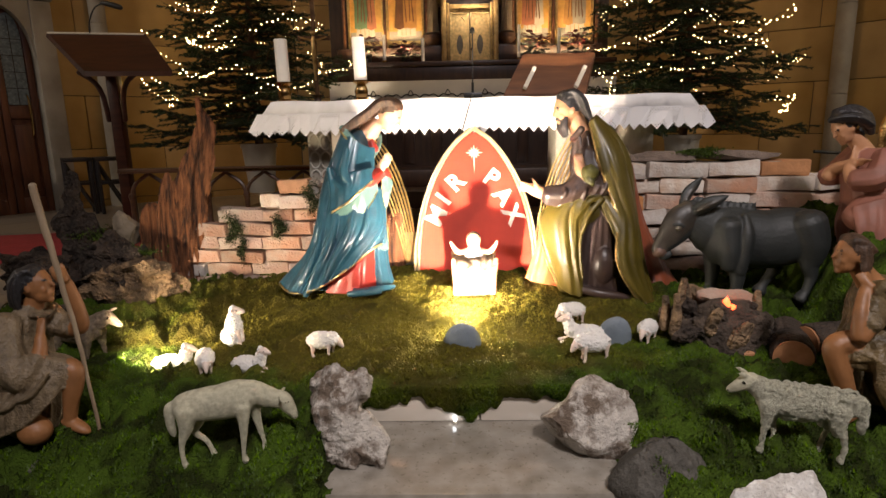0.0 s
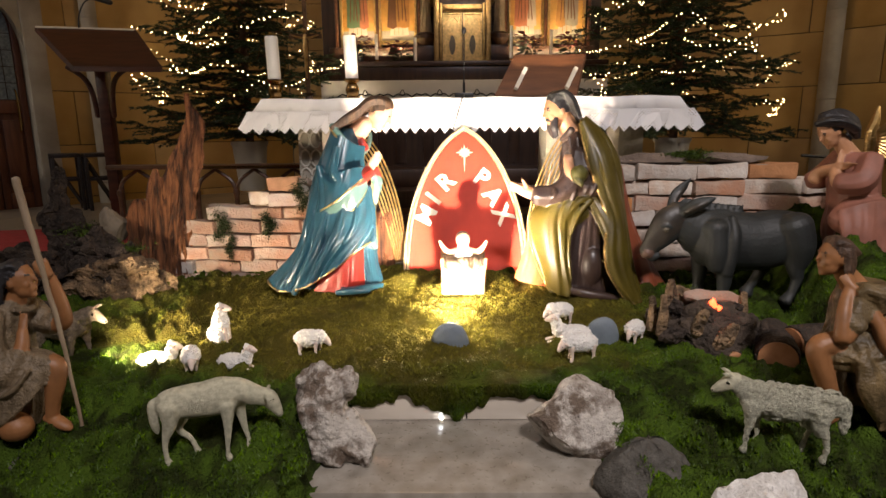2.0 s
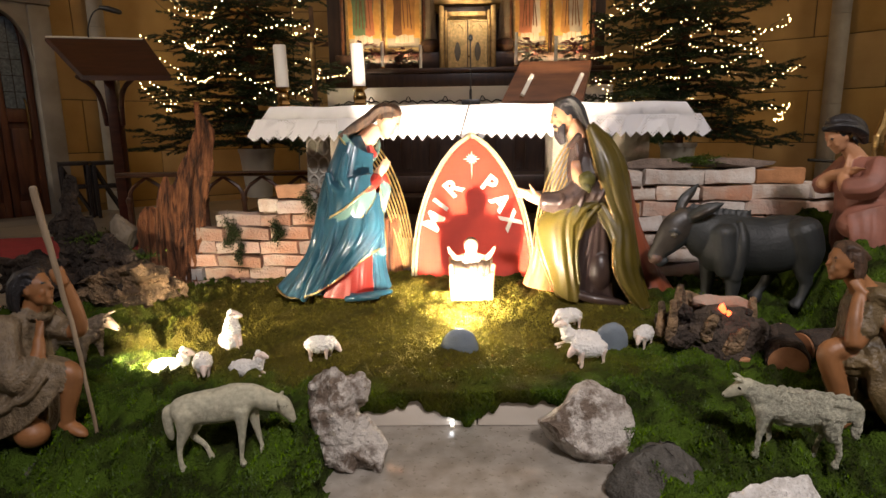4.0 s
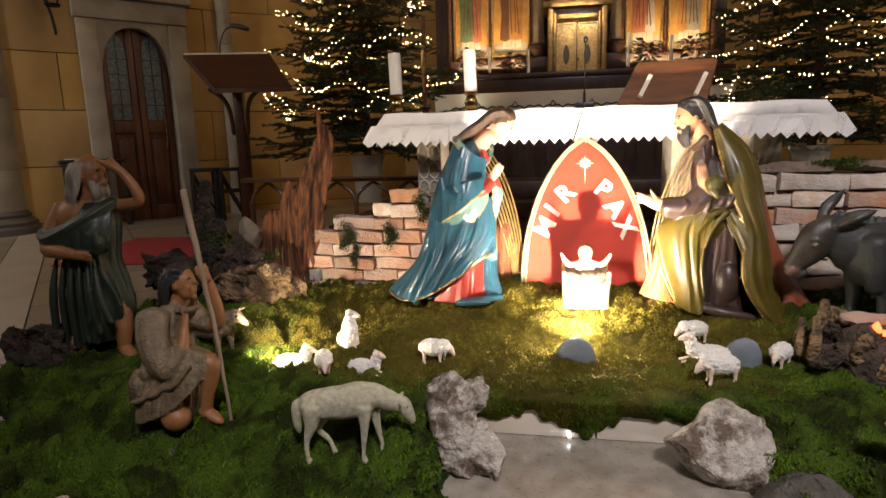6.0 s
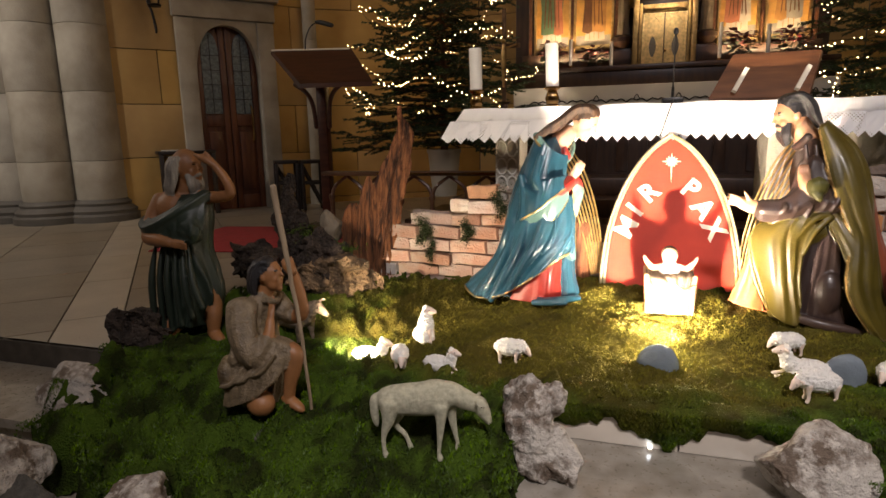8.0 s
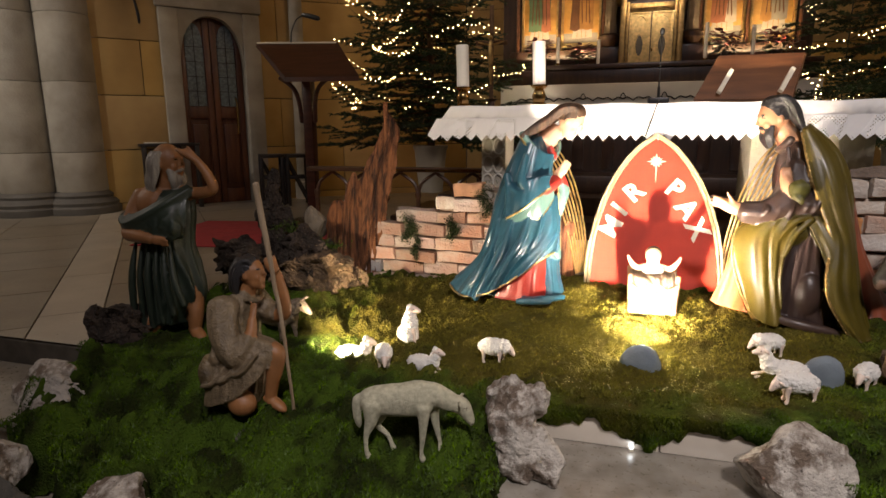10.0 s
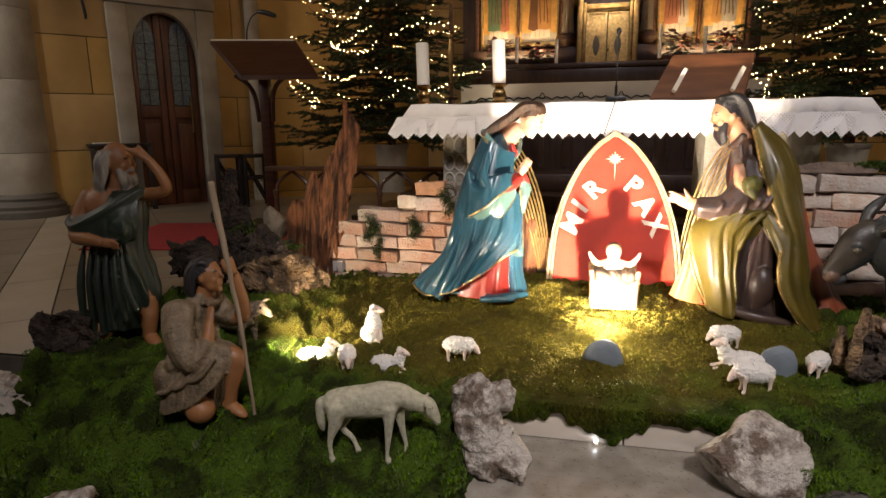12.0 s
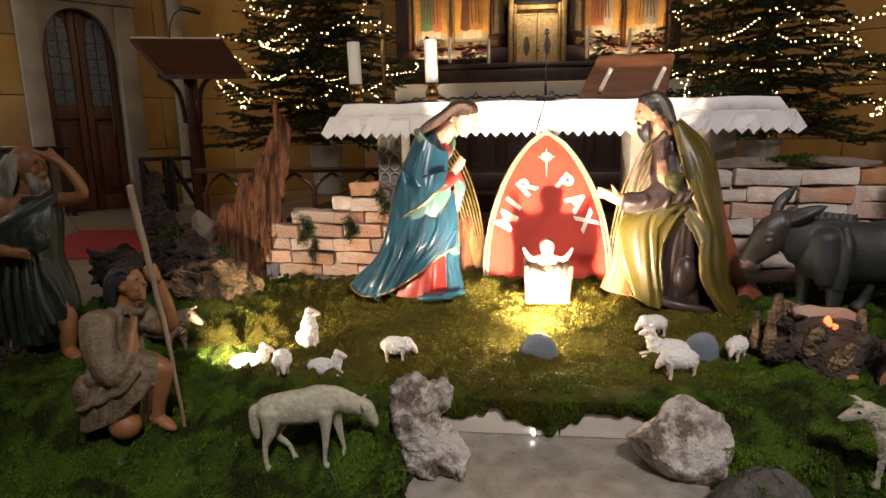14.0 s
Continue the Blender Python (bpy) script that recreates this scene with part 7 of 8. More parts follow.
for k, (x, y, kind_, rz, s, label) in enumerate(LAMBS):
    sculpted("lamb_figurine", lamb_mesh(kind_, k), ["lamb", "lamb_face", "eye"], (x, y, on_moss(x, y, 0.0)), label, "figurine", "white lambs", rz=rz, scale=s * 1.08, voxel=0.014, smoothing=1, curl=(0.035, 13, 0))


def arm(bm, pts, r, mat, hand, seg=14, folds=0):
    """An arm through pts with a hand at its end."""
    n = len(pts)
    tube(bm, [(*p_, r * (1.15 - 0.45 * k / (n - 1))) for k, p_ in enumerate(pts)], mat, seg, 6 * n, folds=folds, amp=0.08)
    a, b = Vector(pts[-2]), Vector(pts[-1])
    d = (b - a).normalized() * r
    side = d.cross(Vector((0, 1, 0.3))).normalized() * r * 0.3
    tube(bm, [(*b, r * 0.55), (*(b + d * 0.8), r * 0.66), (*(b + d * 1.5), r * 0.5)], hand, 10, 12, wide=0.7)
    for k in range(4):
        o = side * (k - 1.5) * 0.9
        tube(bm, [(*(b + d * 1.3 + o), r * 0.22), (*(b + d * 2.1 + o * 1.1), r * 0.19), (*(b + d * 2.7 + o), r * 0.1)], hand, 6, 8)


def leg(bm, pts, r, mat, toe):
    n = len(pts)
    tube(bm, [(*p_, r * (1.2 - 0.55 * k / (n - 1)) * (1.12 if k == n // 2 else 1)) for k, p_ in enumerate(pts)], mat, 14, 7 * n)
    b = Vector(pts[-1])
    t = Vector(toe)
    tube(bm, [(*(b - (t - b) * 0.25), r * 0.5), (*(b + (t - b) * 0.3), r * 0.62), (*(b + (t - b) * 0.8 - Vector((0, 0, r * 0.12))), r * 0.5), (*(t - Vector((0, 0, r * 0.2))), r * 0.25)], mat, 12, 14, wide=1.25)


def shepherd():
    """Kneels on one knee, facing +x, one hand high for the staff."""
    bm = bmesh.new()
    robe(bm, [(0.0, -0.11, 0.05, -0.01, 0.095, 0.05), (0.06, -0.118, 0.07, -0.01, 0.095, 0.06), (0.13, -0.115, 0.07, -0.005, 0.09, 0.05), (0.17, -0.105, 0.045, 0, 0.08, 0.03), (0.22, -0.1, 0.03, 0, 0.076, 0.04),
              (0.28, -0.092, 0.032, 0, 0.08, 0.04), (0.33, -0.072, 0.036, 0, 0.075, 0.02), (0.36, -0.045, 0.03, 0, 0.055, 0.01), (0.378, -0.015, 0.028, 0, 0.03, 0)], 0, 8, 72, 44, 1.3)
    # thigh, raised knee, bare shin and foot
    tube(bm, [(-0.05, -0.045, 0.155, 0.07), (0.03, -0.055, 0.185, 0.058), (0.1, -0.06, 0.195, 0.044), (0.13, -0.06, 0.185, 0.034)], 0, 20, 22, folds=6, amp=0.06)
    leg(bm, [(0.09, -0.06, 0.2), (0.138, -0.06, 0.193), (0.132, -0.065, 0.14), (0.118, -0.065, 0.085), (0.108, -0.065, 0.03)], 0.027, 1, (0.168, -0.078, 0.01))
    # skirt hanging from the thigh, hem rising to the knee
    hung_cloth(bm, [[(0.138, -0.045, 0.222), (0.142, -0.07, 0.198), (0.128, -0.085, 0.16)], [(0.09, -0.08, 0.235), (0.092, -0.115, 0.18), (0.085, -0.125, 0.105)], [(0.04, -0.095, 0.225), (0.045, -0.125, 0.15), (0.035, -0.135, 0.06)],
                    [(-0.02, -0.09, 0.2), (-0.02, -0.125, 0.12), (-0.025, -0.135, 0.03)], [(-0.07, -0.08, 0.175), (-0.085, -0.11, 0.1), (-0.095, -0.115, 0.0)], [(-0.105, -0.04, 0.16), (-0.125, -0.06, 0.09), (-0.14, -0.06, -0.005)]], 0, 7, (0.003, 0.014), 0.02, 0.1, 0.9, 64, 36)
    for k, (x, z) in enumerate(((0.06, 0.15), (0.0, 0.12), (-0.05, 0.1))):
        tube(bm, [(x + 0.05, -0.122, z + 0.06, 0.005), (x, -0.14, z, 0.009), (x - 0.05, -0.135, z - 0.02, 0.005)], 0, 8, 14)
    ball(bm, (0.03, -0.105, 0.025), (0.048, 0.04, 0.042), 1, (0, 0, 0), 16)
    leg(bm, [(0.02, 0.04, 0.06), (-0.05, 0.02, 0.02), (-0.11, 0.0, 0.02)], 0.04, 1, (-0.15, -0.01, 0.03))
    # near arm: sleeve to the elbow, hand laid on the breast
    tube(bm, [(-0.035, -0.07, 0.335, 0.05), (-0.02, -0.1, 0.27, 0.048), (0.015, -0.115, 0.2, 0.043), (0.032, -0.11, 0.178, 0.032)], 0, 18, 24, folds=5, amp=0.07)
    tube(bm, [(0.01, -0.11, 0.18, 0.03), (0.045, -0.1, 0.2, 0.034), (0.055, -0.085, 0.235, 0.03)], 0, 16, 14, folds=5, amp=0.1)
    arm(bm, [(0.045, -0.09, 0.21), (0.06, -0.075, 0.255), (0.058, -0.06, 0.295)], 0.021, 1, 1)
    # far arm raised to the staff
    tube(bm, [(0.0, 0.055, 0.33, 0.04), (0.05, 0.05, 0.29, 0.036), (0.09, 0.03, 0.29, 0.03)], 0, 14, 14, folds=4, amp=0.08)
    arm(bm, [(0.07, 0.04, 0.285), (0.125, 0.02, 0.3), (0.135, 0.0, 0.37), (0.128, -0.015, 0.44)], 0.024, 1, 1)
    tube(bm, [(0.13, -0.03, 0.455, 0.018), (0.122, -0.034, 0.475, 0.02), (0.11, -0.034, 0.487, 0.014)], 1, 10, 12)
    tube(bm, [(-0.01, 0, 0.345, 0.034), (0.018, 0, 0.395, 0.026)], 1, 12, 10)
    tube(bm, [(0.03, -0.045, 0.355, 0.009), (0.045, 0.0, 0.342, 0.01), (0.03, 0.045, 0.355, 0.009)], 0, 8, 14)
    face(bm, (0.032, -0.005, 0.432), 2, 0.84, 1, 2, nod=-6, strands=False)
    for k in range(9):
        a = -1.5 + 0.375 * k
        x0, y0 = 0.01 - 0.034 * math.cos(a), 0.042 * math.sin(a)
        tube(bm, [(x0 + 0.01, y0 * 0.8, 0.475, 0.011), (x0 - 0.004, y0 * 1.05, 0.445, 0.013), (x0 - 0.01, y0 * 1.08, 0.41, 0.013), (x0 - 0.012 - 0.01 * math.cos(a), y0, 0.378, 0.008)], 2, 8, 18, folds=3, amp=0.25, phase=k)
    # strap and bag at the hip
    tube(bm, [(0.02, -0.115, 0.17, 0.007), (-0.03, -0.1, 0.155, 0.008), (-0.08, -0.08, 0.125, 0.008)], 4, 8, 14)
    tube(bm, [(-0.1, -0.085, 0.16, 0.018), (-0.1, -0.1, 0.12, 0.03), (-0.09, -0.1, 0.08, 0.028)], 3, 12, 16, rough=0.006)
    return sculpted("kneeling_shepherd_statue", bm, ["tunic", "skin_dark", "hair_black", "hide", "black_wood"], (-0.925, 1.775, on_moss(-0.925, 1.775, 0.0)),
                    "painted young shepherd statue kneeling in a grey-brown tunic", "statue", scale=0.88, voxel=0.0036, smoothing=3)


shepherd()
bm = bmesh.new()
tube(bm, [(0, 0, 0, 0.0045), (-0.01, 0, 0.15, 0.005), (-0.03, 0, 0.35, 0.006), (-0.05, 0, 0.5, 0.0075), (-0.066, 0, 0.6, 0.009), (-0.075, 0, 0.685, 0.0095)], 0, 10, 34, rough=0.003)
single("shepherd_staff", bm, "staff", (-0.765, 1.735, on_moss(-0.765, 1.735, 0.035)), "pale wooden staff held by the kneeling shepherd", "staff")


def old_man():
    bm = bmesh.new()
    robe(bm, [(0.06, -0.115, 0.07, 0.0, 0.1, 0.08), (0.12, -0.122, 0.1, 0, 0.1, 0.09), (0.18, -0.122, 0.118, 0, 0.098, 0.08), (0.26, -0.115, 0.105, 0, 0.09, 0.07), (0.34, -0.11, 0.085, 0, 0.082, 0.05), (0.4, -0.11, 0.09, 0, 0.08, 0.04),
              (0.46, -0.1, 0.1, 0, 0.078, 0.03), (0.52, -0.06, 0.1, 0, 0.07, 0.02), (0.555, -0.01, 0.08, 0, 0.04, 0)], 0, 7, 72, 48, 0.2)
    # bare chest, shoulder and the diagonal edge of the cloth
    ball(bm, (-0.035, -0.012, 0.5), (0.082, 0.072, 0.075), 1, (0, 14, 0), 22)
    tube(bm, [(-0.08, -0.03, 0.535, 0.036), (-0.1, -0.06, 0.47, 0.034), (-0.102, -0.075, 0.42, 0.03)], 1, 16, 16)
    tube(bm, [(0.11, -0.02, 0.555, 0.022), (0.06, -0.075, 0.51, 0.026), (-0.01, -0.1, 0.465, 0.03), (-0.08, -0.095, 0.435, 0.036), (-0.13, -0.05, 0.45, 0.034), (-0.12, 0.04, 0.47, 0.03)], 0, 16, 32, folds=5, amp=0.14)
    hung_cloth(bm, [[(0.115, -0.03, 0.555), (0.12, -0.05, 0.5), (0.115, -0.06, 0.43)], [(0.06, -0.085, 0.51), (0.075, -0.105, 0.46), (0.08, -0.105, 0.4)], [(-0.01, -0.105, 0.465), (0.02, -0.12, 0.43), (0.03, -0.115, 0.385)], [(-0.08, -0.1, 0.43), (-0.06, -0.115, 0.4), (-0.05, -0.11, 0.37)]], 0, 4, (0.004, 0.014), 0.03, 0.3, 0.6, 48, 24)
    # bunched cloth on the hip
    ball(bm, (0.07, -0.085, 0.43), (0.05, 0.04, 0.055), 0, (0, 25, 0), 18, 0.25, 7)
    # skirt folds swinging to the raised hem
    for x0, x1, z1, w in ((-0.09, -0.115, 0.05, 0.014), (-0.06, -0.075, 0.05, 0.012), (-0.03, -0.035, 0.055, 0.014), (0.0, 0.01, 0.075, 0.012), (0.03, 0.06, 0.11, 0.015), (0.055, 0.11, 0.15, 0.014)):
        tube(bm, [(x0, -0.08, 0.37, 0.006), ((x0 + x1) / 2, -0.104, 0.24, w), (x1, -0.1, z1, w * 0.8)], 0, 8, 22)
    arm(bm, [(-0.1, -0.07, 0.43), (-0.09, -0.105, 0.405), (-0.03, -0.12, 0.4), (0.02, -0.122, 0.392)], 0.027, 1, 1)
    arm(bm, [(0.07, 0.0, 0.545), (0.14, -0.005, 0.545), (0.205, -0.01, 0.562), (0.19, -0.015, 0.615), (0.152, -0.02, 0.665)], 0.021, 1, 1)
    tube(bm, [(0.152, -0.025, 0.665, 0.013), (0.12, -0.03, 0.685, 0.014), (0.08, -0.03, 0.7, 0.006)], 1, 10, 12)
    tube(bm, [(-0.01, 0, 0.54, 0.042), (0.005, 0, 0.61, 0.032)], 1, 12, 10)
    face(bm, (0.016, 0, 0.652), 6, 1.08, 1, 2, eye=3, beard=2, bald=True, strands=False)
    # long grey hair from the crown to the shoulder
    for k in range(11):
        a = -1.75 + 0.35 * k
        x0, y0 = 0.004 - 0.047 * math.cos(a), 0.05 * math.sin(a)
        tube(bm, [(x0 + 0.006, y0 * 0.9, 0.69, 0.008), (x0 - 0.004, y0 * 1.08, 0.66, 0.014), (x0 - 0.006, y0 * 1.14, 0.62, 0.014), (x0 - 0.016, y0 * 1.2, 0.585, 0.012), (x0 - 0.02, y0 * 1.15, 0.555, 0.005)], 2, 8, 24, folds=3, amp=0.3, phase=k)
    leg(bm, [(0.06, 0.0, 0.22), (0.085, -0.01, 0.15), (0.092, -0.025, 0.09), (0.09, -0.03, 0.03)], 0.032, 1, (0.15, -0.06, 0.008))
    leg(bm, [(-0.04, -0.03, 0.16), (-0.045, -0.06, 0.08), (-0.065, -0.085, 0.03)], 0.034, 1, (-0.1, -0.15, 0.0))
    return sculpted("old_shepherd_statue", bm, ["green_robe", "skin_dark", "hair_grey", "eye"], (-1.555, 2.22, on_moss(-1.555, 2.22, 0.0)),
                    "painted bald old shepherd statue in dark green, shading his eyes", "statue", scale=1.04, voxel=0.0044, smoothing=2)


old_man()


def boy():
    """Sits facing -x with clasped hands."""
    bm = bmesh.new()
    robe(bm, [(0.04, -0.02, 0.3, 0.0, 0.13, 0.1), (0.12, -0.03, 0.28, 0, 0.125, 0.12), (0.2, -0.02, 0.25, 0, 0.115, 0.1), (0.28, 0.0, 0.2, 0, 0.1, 0.07), (0.36, 0.01, 0.17, 0, 0.09, 0.05), (0.4, 0.03, 0.13, 0, 0.06, 0.02)], 0, 8, 64, 34, 0.6)
    tube(bm, [(0.16, -0.05, 0.21, 0.08), (0.05, -0.08, 0.22, 0.065), (-0.03, -0.08, 0.2, 0.05)], 0, 18, 18, folds=6, amp=0.12)
    hung_cloth(bm, [[(-0.02, -0.1, 0.26), (-0.01, -0.14, 0.18), (0.05, -0.15, 0.07), (0.07, -0.14, 0.0)], [(0.06, -0.11, 0.3), (0.07, -0.15, 0.18), (0.12, -0.16, 0.08), (0.15, -0.16, -0.01)], [(0.15, -0.1, 0.36), (0.17, -0.14, 0.2), (0.2, -0.15, 0.08), (0.23, -0.14, 0.0)], [(0.2, -0.05, 0.36), (0.24, -0.08, 0.2), (0.27, -0.09, 0.08), (0.3, -0.09, 0.0)]], 0, 7, (0.006, 0.024), 0.03, 0.2, 0.6)
    for k in range(4):
        tube(bm, [(0.0 + 0.06 * k, -0.12, 0.24, 0.02), (0.02 + 0.065 * k, -0.15, 0.14, 0.03), (0.06 + 0.065 * k, -0.15, 0.05, 0.02), (0.08 + 0.06 * k, -0.14, 0.01, 0.006)], 0, 10, 16)
    leg(bm, [(0.0, -0.08, 0.235), (-0.09, -0.085, 0.225), (-0.06, -0.085, 0.13), (-0.01, -0.08, 0.02)], 0.031, 1, (-0.07, -0.1, 0.0))
    arm(bm, [(0.02, -0.09, 0.37), (-0.045, -0.12, 0.265), (-0.045, -0.105, 0.33), (-0.02, -0.075, 0.385)], 0.023, 1, 1)
    arm(bm, [(0.11, -0.1, 0.37), (0.075, -0.15, 0.24), (0.035, -0.12, 0.32), (-0.005, -0.085, 0.385)], 0.023, 1, 1)
    tube(bm, [(0.12, -0.09, 0.38, 0.045), (0.1, -0.125, 0.32, 0.042), (0.082, -0.145, 0.265, 0.036)], 0, 14, 16, folds=4, amp=0.1)
    tube(bm, [(0.03, -0.08, 0.385, 0.04), (0.0, -0.1, 0.335, 0.034), (-0.025, -0.115, 0.295, 0.029)], 0, 14, 16, folds=4, amp=0.1)
    tube(bm, [(0.05, 0, 0.38, 0.036), (0.0, 0, 0.44, 0.027)], 1, 12, 8)
    face(bm, (-0.028, -0.005, 0.472), 180, 0.84, 1, 2)
    tube(bm, [(0.0, -0.11, 0.4, 0.02), (0.1, -0.12, 0.36, 0.04), (0.19, -0.1, 0.28, 0.035), (0.22, -0.06, 0.2, 0.02)], 0, 14, 20, folds=4, amp=0.2)
    return sculpted("sitting_shepherd_statue", bm, ["hide", "skin_dark", "hair"], (1.225, 1.86, on_moss(1.225, 1.86, -0.01)),
                  "painted bare-kneed shepherd boy statue with clasped hands", "statue", scale=0.9, smoothing=4, drape=(0.009, 20, 0.5, (0,)))


boy()


def angel():
    bm = bmesh.new()
    robe(bm, [(-0.02, -0.03, 0.26, 0.0, 0.13, 0.03), (0.06, -0.04, 0.22, 0, 0.125, 0.03), (0.13, -0.03, 0.15, 0, 0.105, 0.03), (0.22, -0.04, 0.13, 0, 0.09, 0.02), (0.3, -0.04, 0.12, 0, 0.09, 0.01), (0.345, -0.01, 0.1, 0, 0.06, 0)], 0, 6, 64, 34, 0.1)
    tube(bm, [(0.08, -0.06, 0.13, 0.07), (0.0, -0.08, 0.12, 0.06), (-0.04, -0.08, 0.09, 0.05)], 0, 18, 18)
    hung_cloth(bm, [[(-0.07, -0.1, 0.14), (-0.07, -0.13, 0.07), (-0.05, -0.14, -0.02)], [(0.0, -0.13, 0.17), (0.0, -0.16, 0.08), (0.03, -0.17, -0.02)], [(0.1, -0.11, 0.18), (0.12, -0.14, 0.08), (0.14, -0.15, -0.02)], [(0.17, -0.06, 0.16), (0.22, -0.08, 0.07), (0.26, -0.09, -0.02)]], 0, 6, (0.003, 0.016), 0.03, 0.2, 0.6, 44, 24)
    for s in (-1, 1):
        tube(bm, [(0.04, s * 0.085, 0.32, 0.04), (-0.0, s * 0.115, 0.25, 0.045), (-0.055, s * 0.08, 0.235, 0.04)], 0, 14, 16, folds=5, amp=0.08)
        arm(bm, [(-0.06, s * 0.07, 0.24), (-0.055, s * 0.04, 0.27), (-0.045, -s * 0.012 - 0.045, 0.295)], 0.024, 1, 1)
    tube(bm, [(0.02, 0, 0.33, 0.034), (-0.035, 0, 0.395, 0.028)], 1, 12, 8)
    face(bm, (-0.075, -0.01, 0.42), 190, 0.84, 1, 2, nod=34, strands=False)
    # rolled hair band and the hair drawn back
    tube(bm, [(-0.135, -0.02, 0.45, 0.012), (-0.105, -0.05, 0.46, 0.016), (-0.055, -0.06, 0.455, 0.018), (-0.005, -0.05, 0.43, 0.018)], 2, 10, 18, folds=4, amp=0.2)
    tube(bm, [(-0.1, 0, 0.475, 0.02), (-0.05, 0, 0.48, 0.026), (0.0, -0.005, 0.45, 0.026), (0.03, -0.005, 0.4, 0.012)], 2, 10, 18, wide=1.5, folds=5, amp=0.15)
    return sculpted("angel_statue", bm, ["angel_robe", "skin", "hair_black"], (1.69, 2.6, on_moss(1.69, 2.6, 0.01)), "painted kneeling angel statue in a dusty pink robe", "statue", scale=1.0)


angel()
wings = thing("gilded_wings", (1.83, 2.66, 0.72), "pair of dull gilded carved wings behind the angel", "carving")
for s in (-1, 1):
    bm = bmesh.new()
    for k in range(8):
        tube(bm, [(0, s * 0.03, 0.1 - 0.01 * k, 0.016), (0.03 + 0.006 * k, s * (0.05 + 0.004 * k), 0.14 - 0.03 * k, 0.018), (0.05 + 0.004 * k, s * (0.07 + 0.008 * k), 0.2 - 0.07 * k, 0.006)], 0, 8, 12)
    part("wing", bm, "gold_old", wings)

# ---- stones ----
STONES = [
    ("limestone_rock", "rock", (0.535, 1.8, 0.075), (0.155, 0.115, 0.14), 23, "broad pale limestone rock on the edge of the step"),
    ("pumice_rock", "rock_white", (0.755, 1.34, 0.03), (0.17, 0.11, 0.2), 45, "white pitted rock in the moss"),
    ("limestone_rock", "rock", (-1.68, 1.74, 0.05), (0.21, 0.11, 0.09), 52, "pale limestone rock bordering the moss"),
    ("limestone_rock", "rock", (-1.57, 1.38, -0.01), (0.16, 0.13, 0.15), 53, "pale limestone rock bordering the moss"),
    ("slate_rock", "rock_grey", (-1.3, 1.27, -0.04), (0.12, 0.1, 0.14), 54, "pointed blue-grey rock bordering the moss"),
    ("limestone_rock", "rock", (-1.03, 1.34, 0.0), (0.11, 0.09, 0.09), 55, "pale limestone rock bordering the moss"),
    ("limestone_rock", "stonefig", (-1.37, 3.02, 0.42), (0.075, 0.06, 0.11), 56, "pale limestone rock wedged beside the weathered stump"),
    ("slate_rock", "rock_grey", (-0.76, 1.83, 0.05), (0.05, 0.04, 0.035), 57, "small grey rock in the moss"),
    ("slate_rock", "rock_grey", (-0.83, 1.66, 0.04), (0.08, 0.05, 0.03), 59, "flat grey slate under the shepherd's foot"),
    ("slate_rock", "rock_grey", (-1.22, 2.0, 0.06), (0.06, 0.05, 0.035), 58, "small grey rock in the moss"),
]
for name, mat, c, r, seed, label in STONES:
    bm = bmesh.new()
    rock(bm, (0, 0, 0), r, seed, 0, 5, 0.42)
    single(name, bm, mat, c, label, "rock", "rocks round the moss")
bm = bmesh.new()
layers = [(0.9, -0.02), (1.0, 0.0), (1.0, 0.018), (0.95, 0.03), (0.86, 0.045), (0.7, 0.07), (0.52, 0.093), (0.34, 0.112), (0.14, 0.122)]
rings(bm, [[Vector((0.01 + 0.125 * k * math.cos(a), 0.085 * k * math.sin(a) + 0.02 * z, z)) + noise.noise_vector(Vector((math.cos(a) * 2.2, math.sin(a) * 2.2, z * 25))) * (0.014 if 0 < z else 0.006)
            for a in np.linspace(0, 2 * math.pi, 41)[:-1]] for k, z in layers])
single("slate_rock", bm, "rock_grey", (0.655, 1.62, 0.004), "flat-bottomed dark grey slate rock on the edge of the step", "rock", "rocks round the moss")
bm = bmesh.new()
rock(bm, (0, 0, 0.0), (0.095, 0.085, 0.2), 17, 0, 4, 0.3)
rock(bm, (-0.005, 0, 0.1), (0.075, 0.075, 0.105), 19, 0, 4, 0.3)
rock(bm, (0.045, 0.01, 0.13), (0.058, 0.055, 0.06), 21, 0, 4, 0.35)
rock(bm, (0.085, -0.03, -0.03), (0.075, 0.065, 0.1), 12, 0, 4, 0.4)
ob = sculpted("limestone_rock", bm, ["rock"], (-0.14, 1.765, 0.085), "upright pale limestone rock on the edge of the step", "rock", "rocks round the moss", scale=0.92, voxel=0.005, smoothing=1)
for v in ob.data.vertices:
    v.co += v.normal * (0.006 * noise.noise(v.co * 30) + 0.004 * noise.noise(v.co * 70) - 0.012 * max(0, 0.1 - abs(noise.noise(v.co * 11))) * 5)
for x, y, w, h in ((0.192, 2.27, 0.066, 0.088), (0.72, 2.3, 0.062, 0.09)):
    bm = bmesh.new()
    made = bmesh.ops.create_uvsphere(bm, u_segments=28, v_segments=18, radius=1)["verts"]
    for v in made:
        v.co = Vector((v.co.x * w, v.co.y * 0.035 - 0.03 * max(0, v.co.z), max(v.co.z, -0.4) * h)) * (1 + 0.03 * noise.noise(v.co * 3))
    single("spotlight_stone", bm, "dome", (x, y, on_moss(x, y, 0.002)), "blue-grey half-round stone that hides a spotlight", "stone", "spotlight covers")

# ---- wood pieces on the shepherds' side ----
stump = thing("driftwood_stump", (-1.17, 3.08, 0.14), "tall splintered orange-brown driftwood stump", "stump")


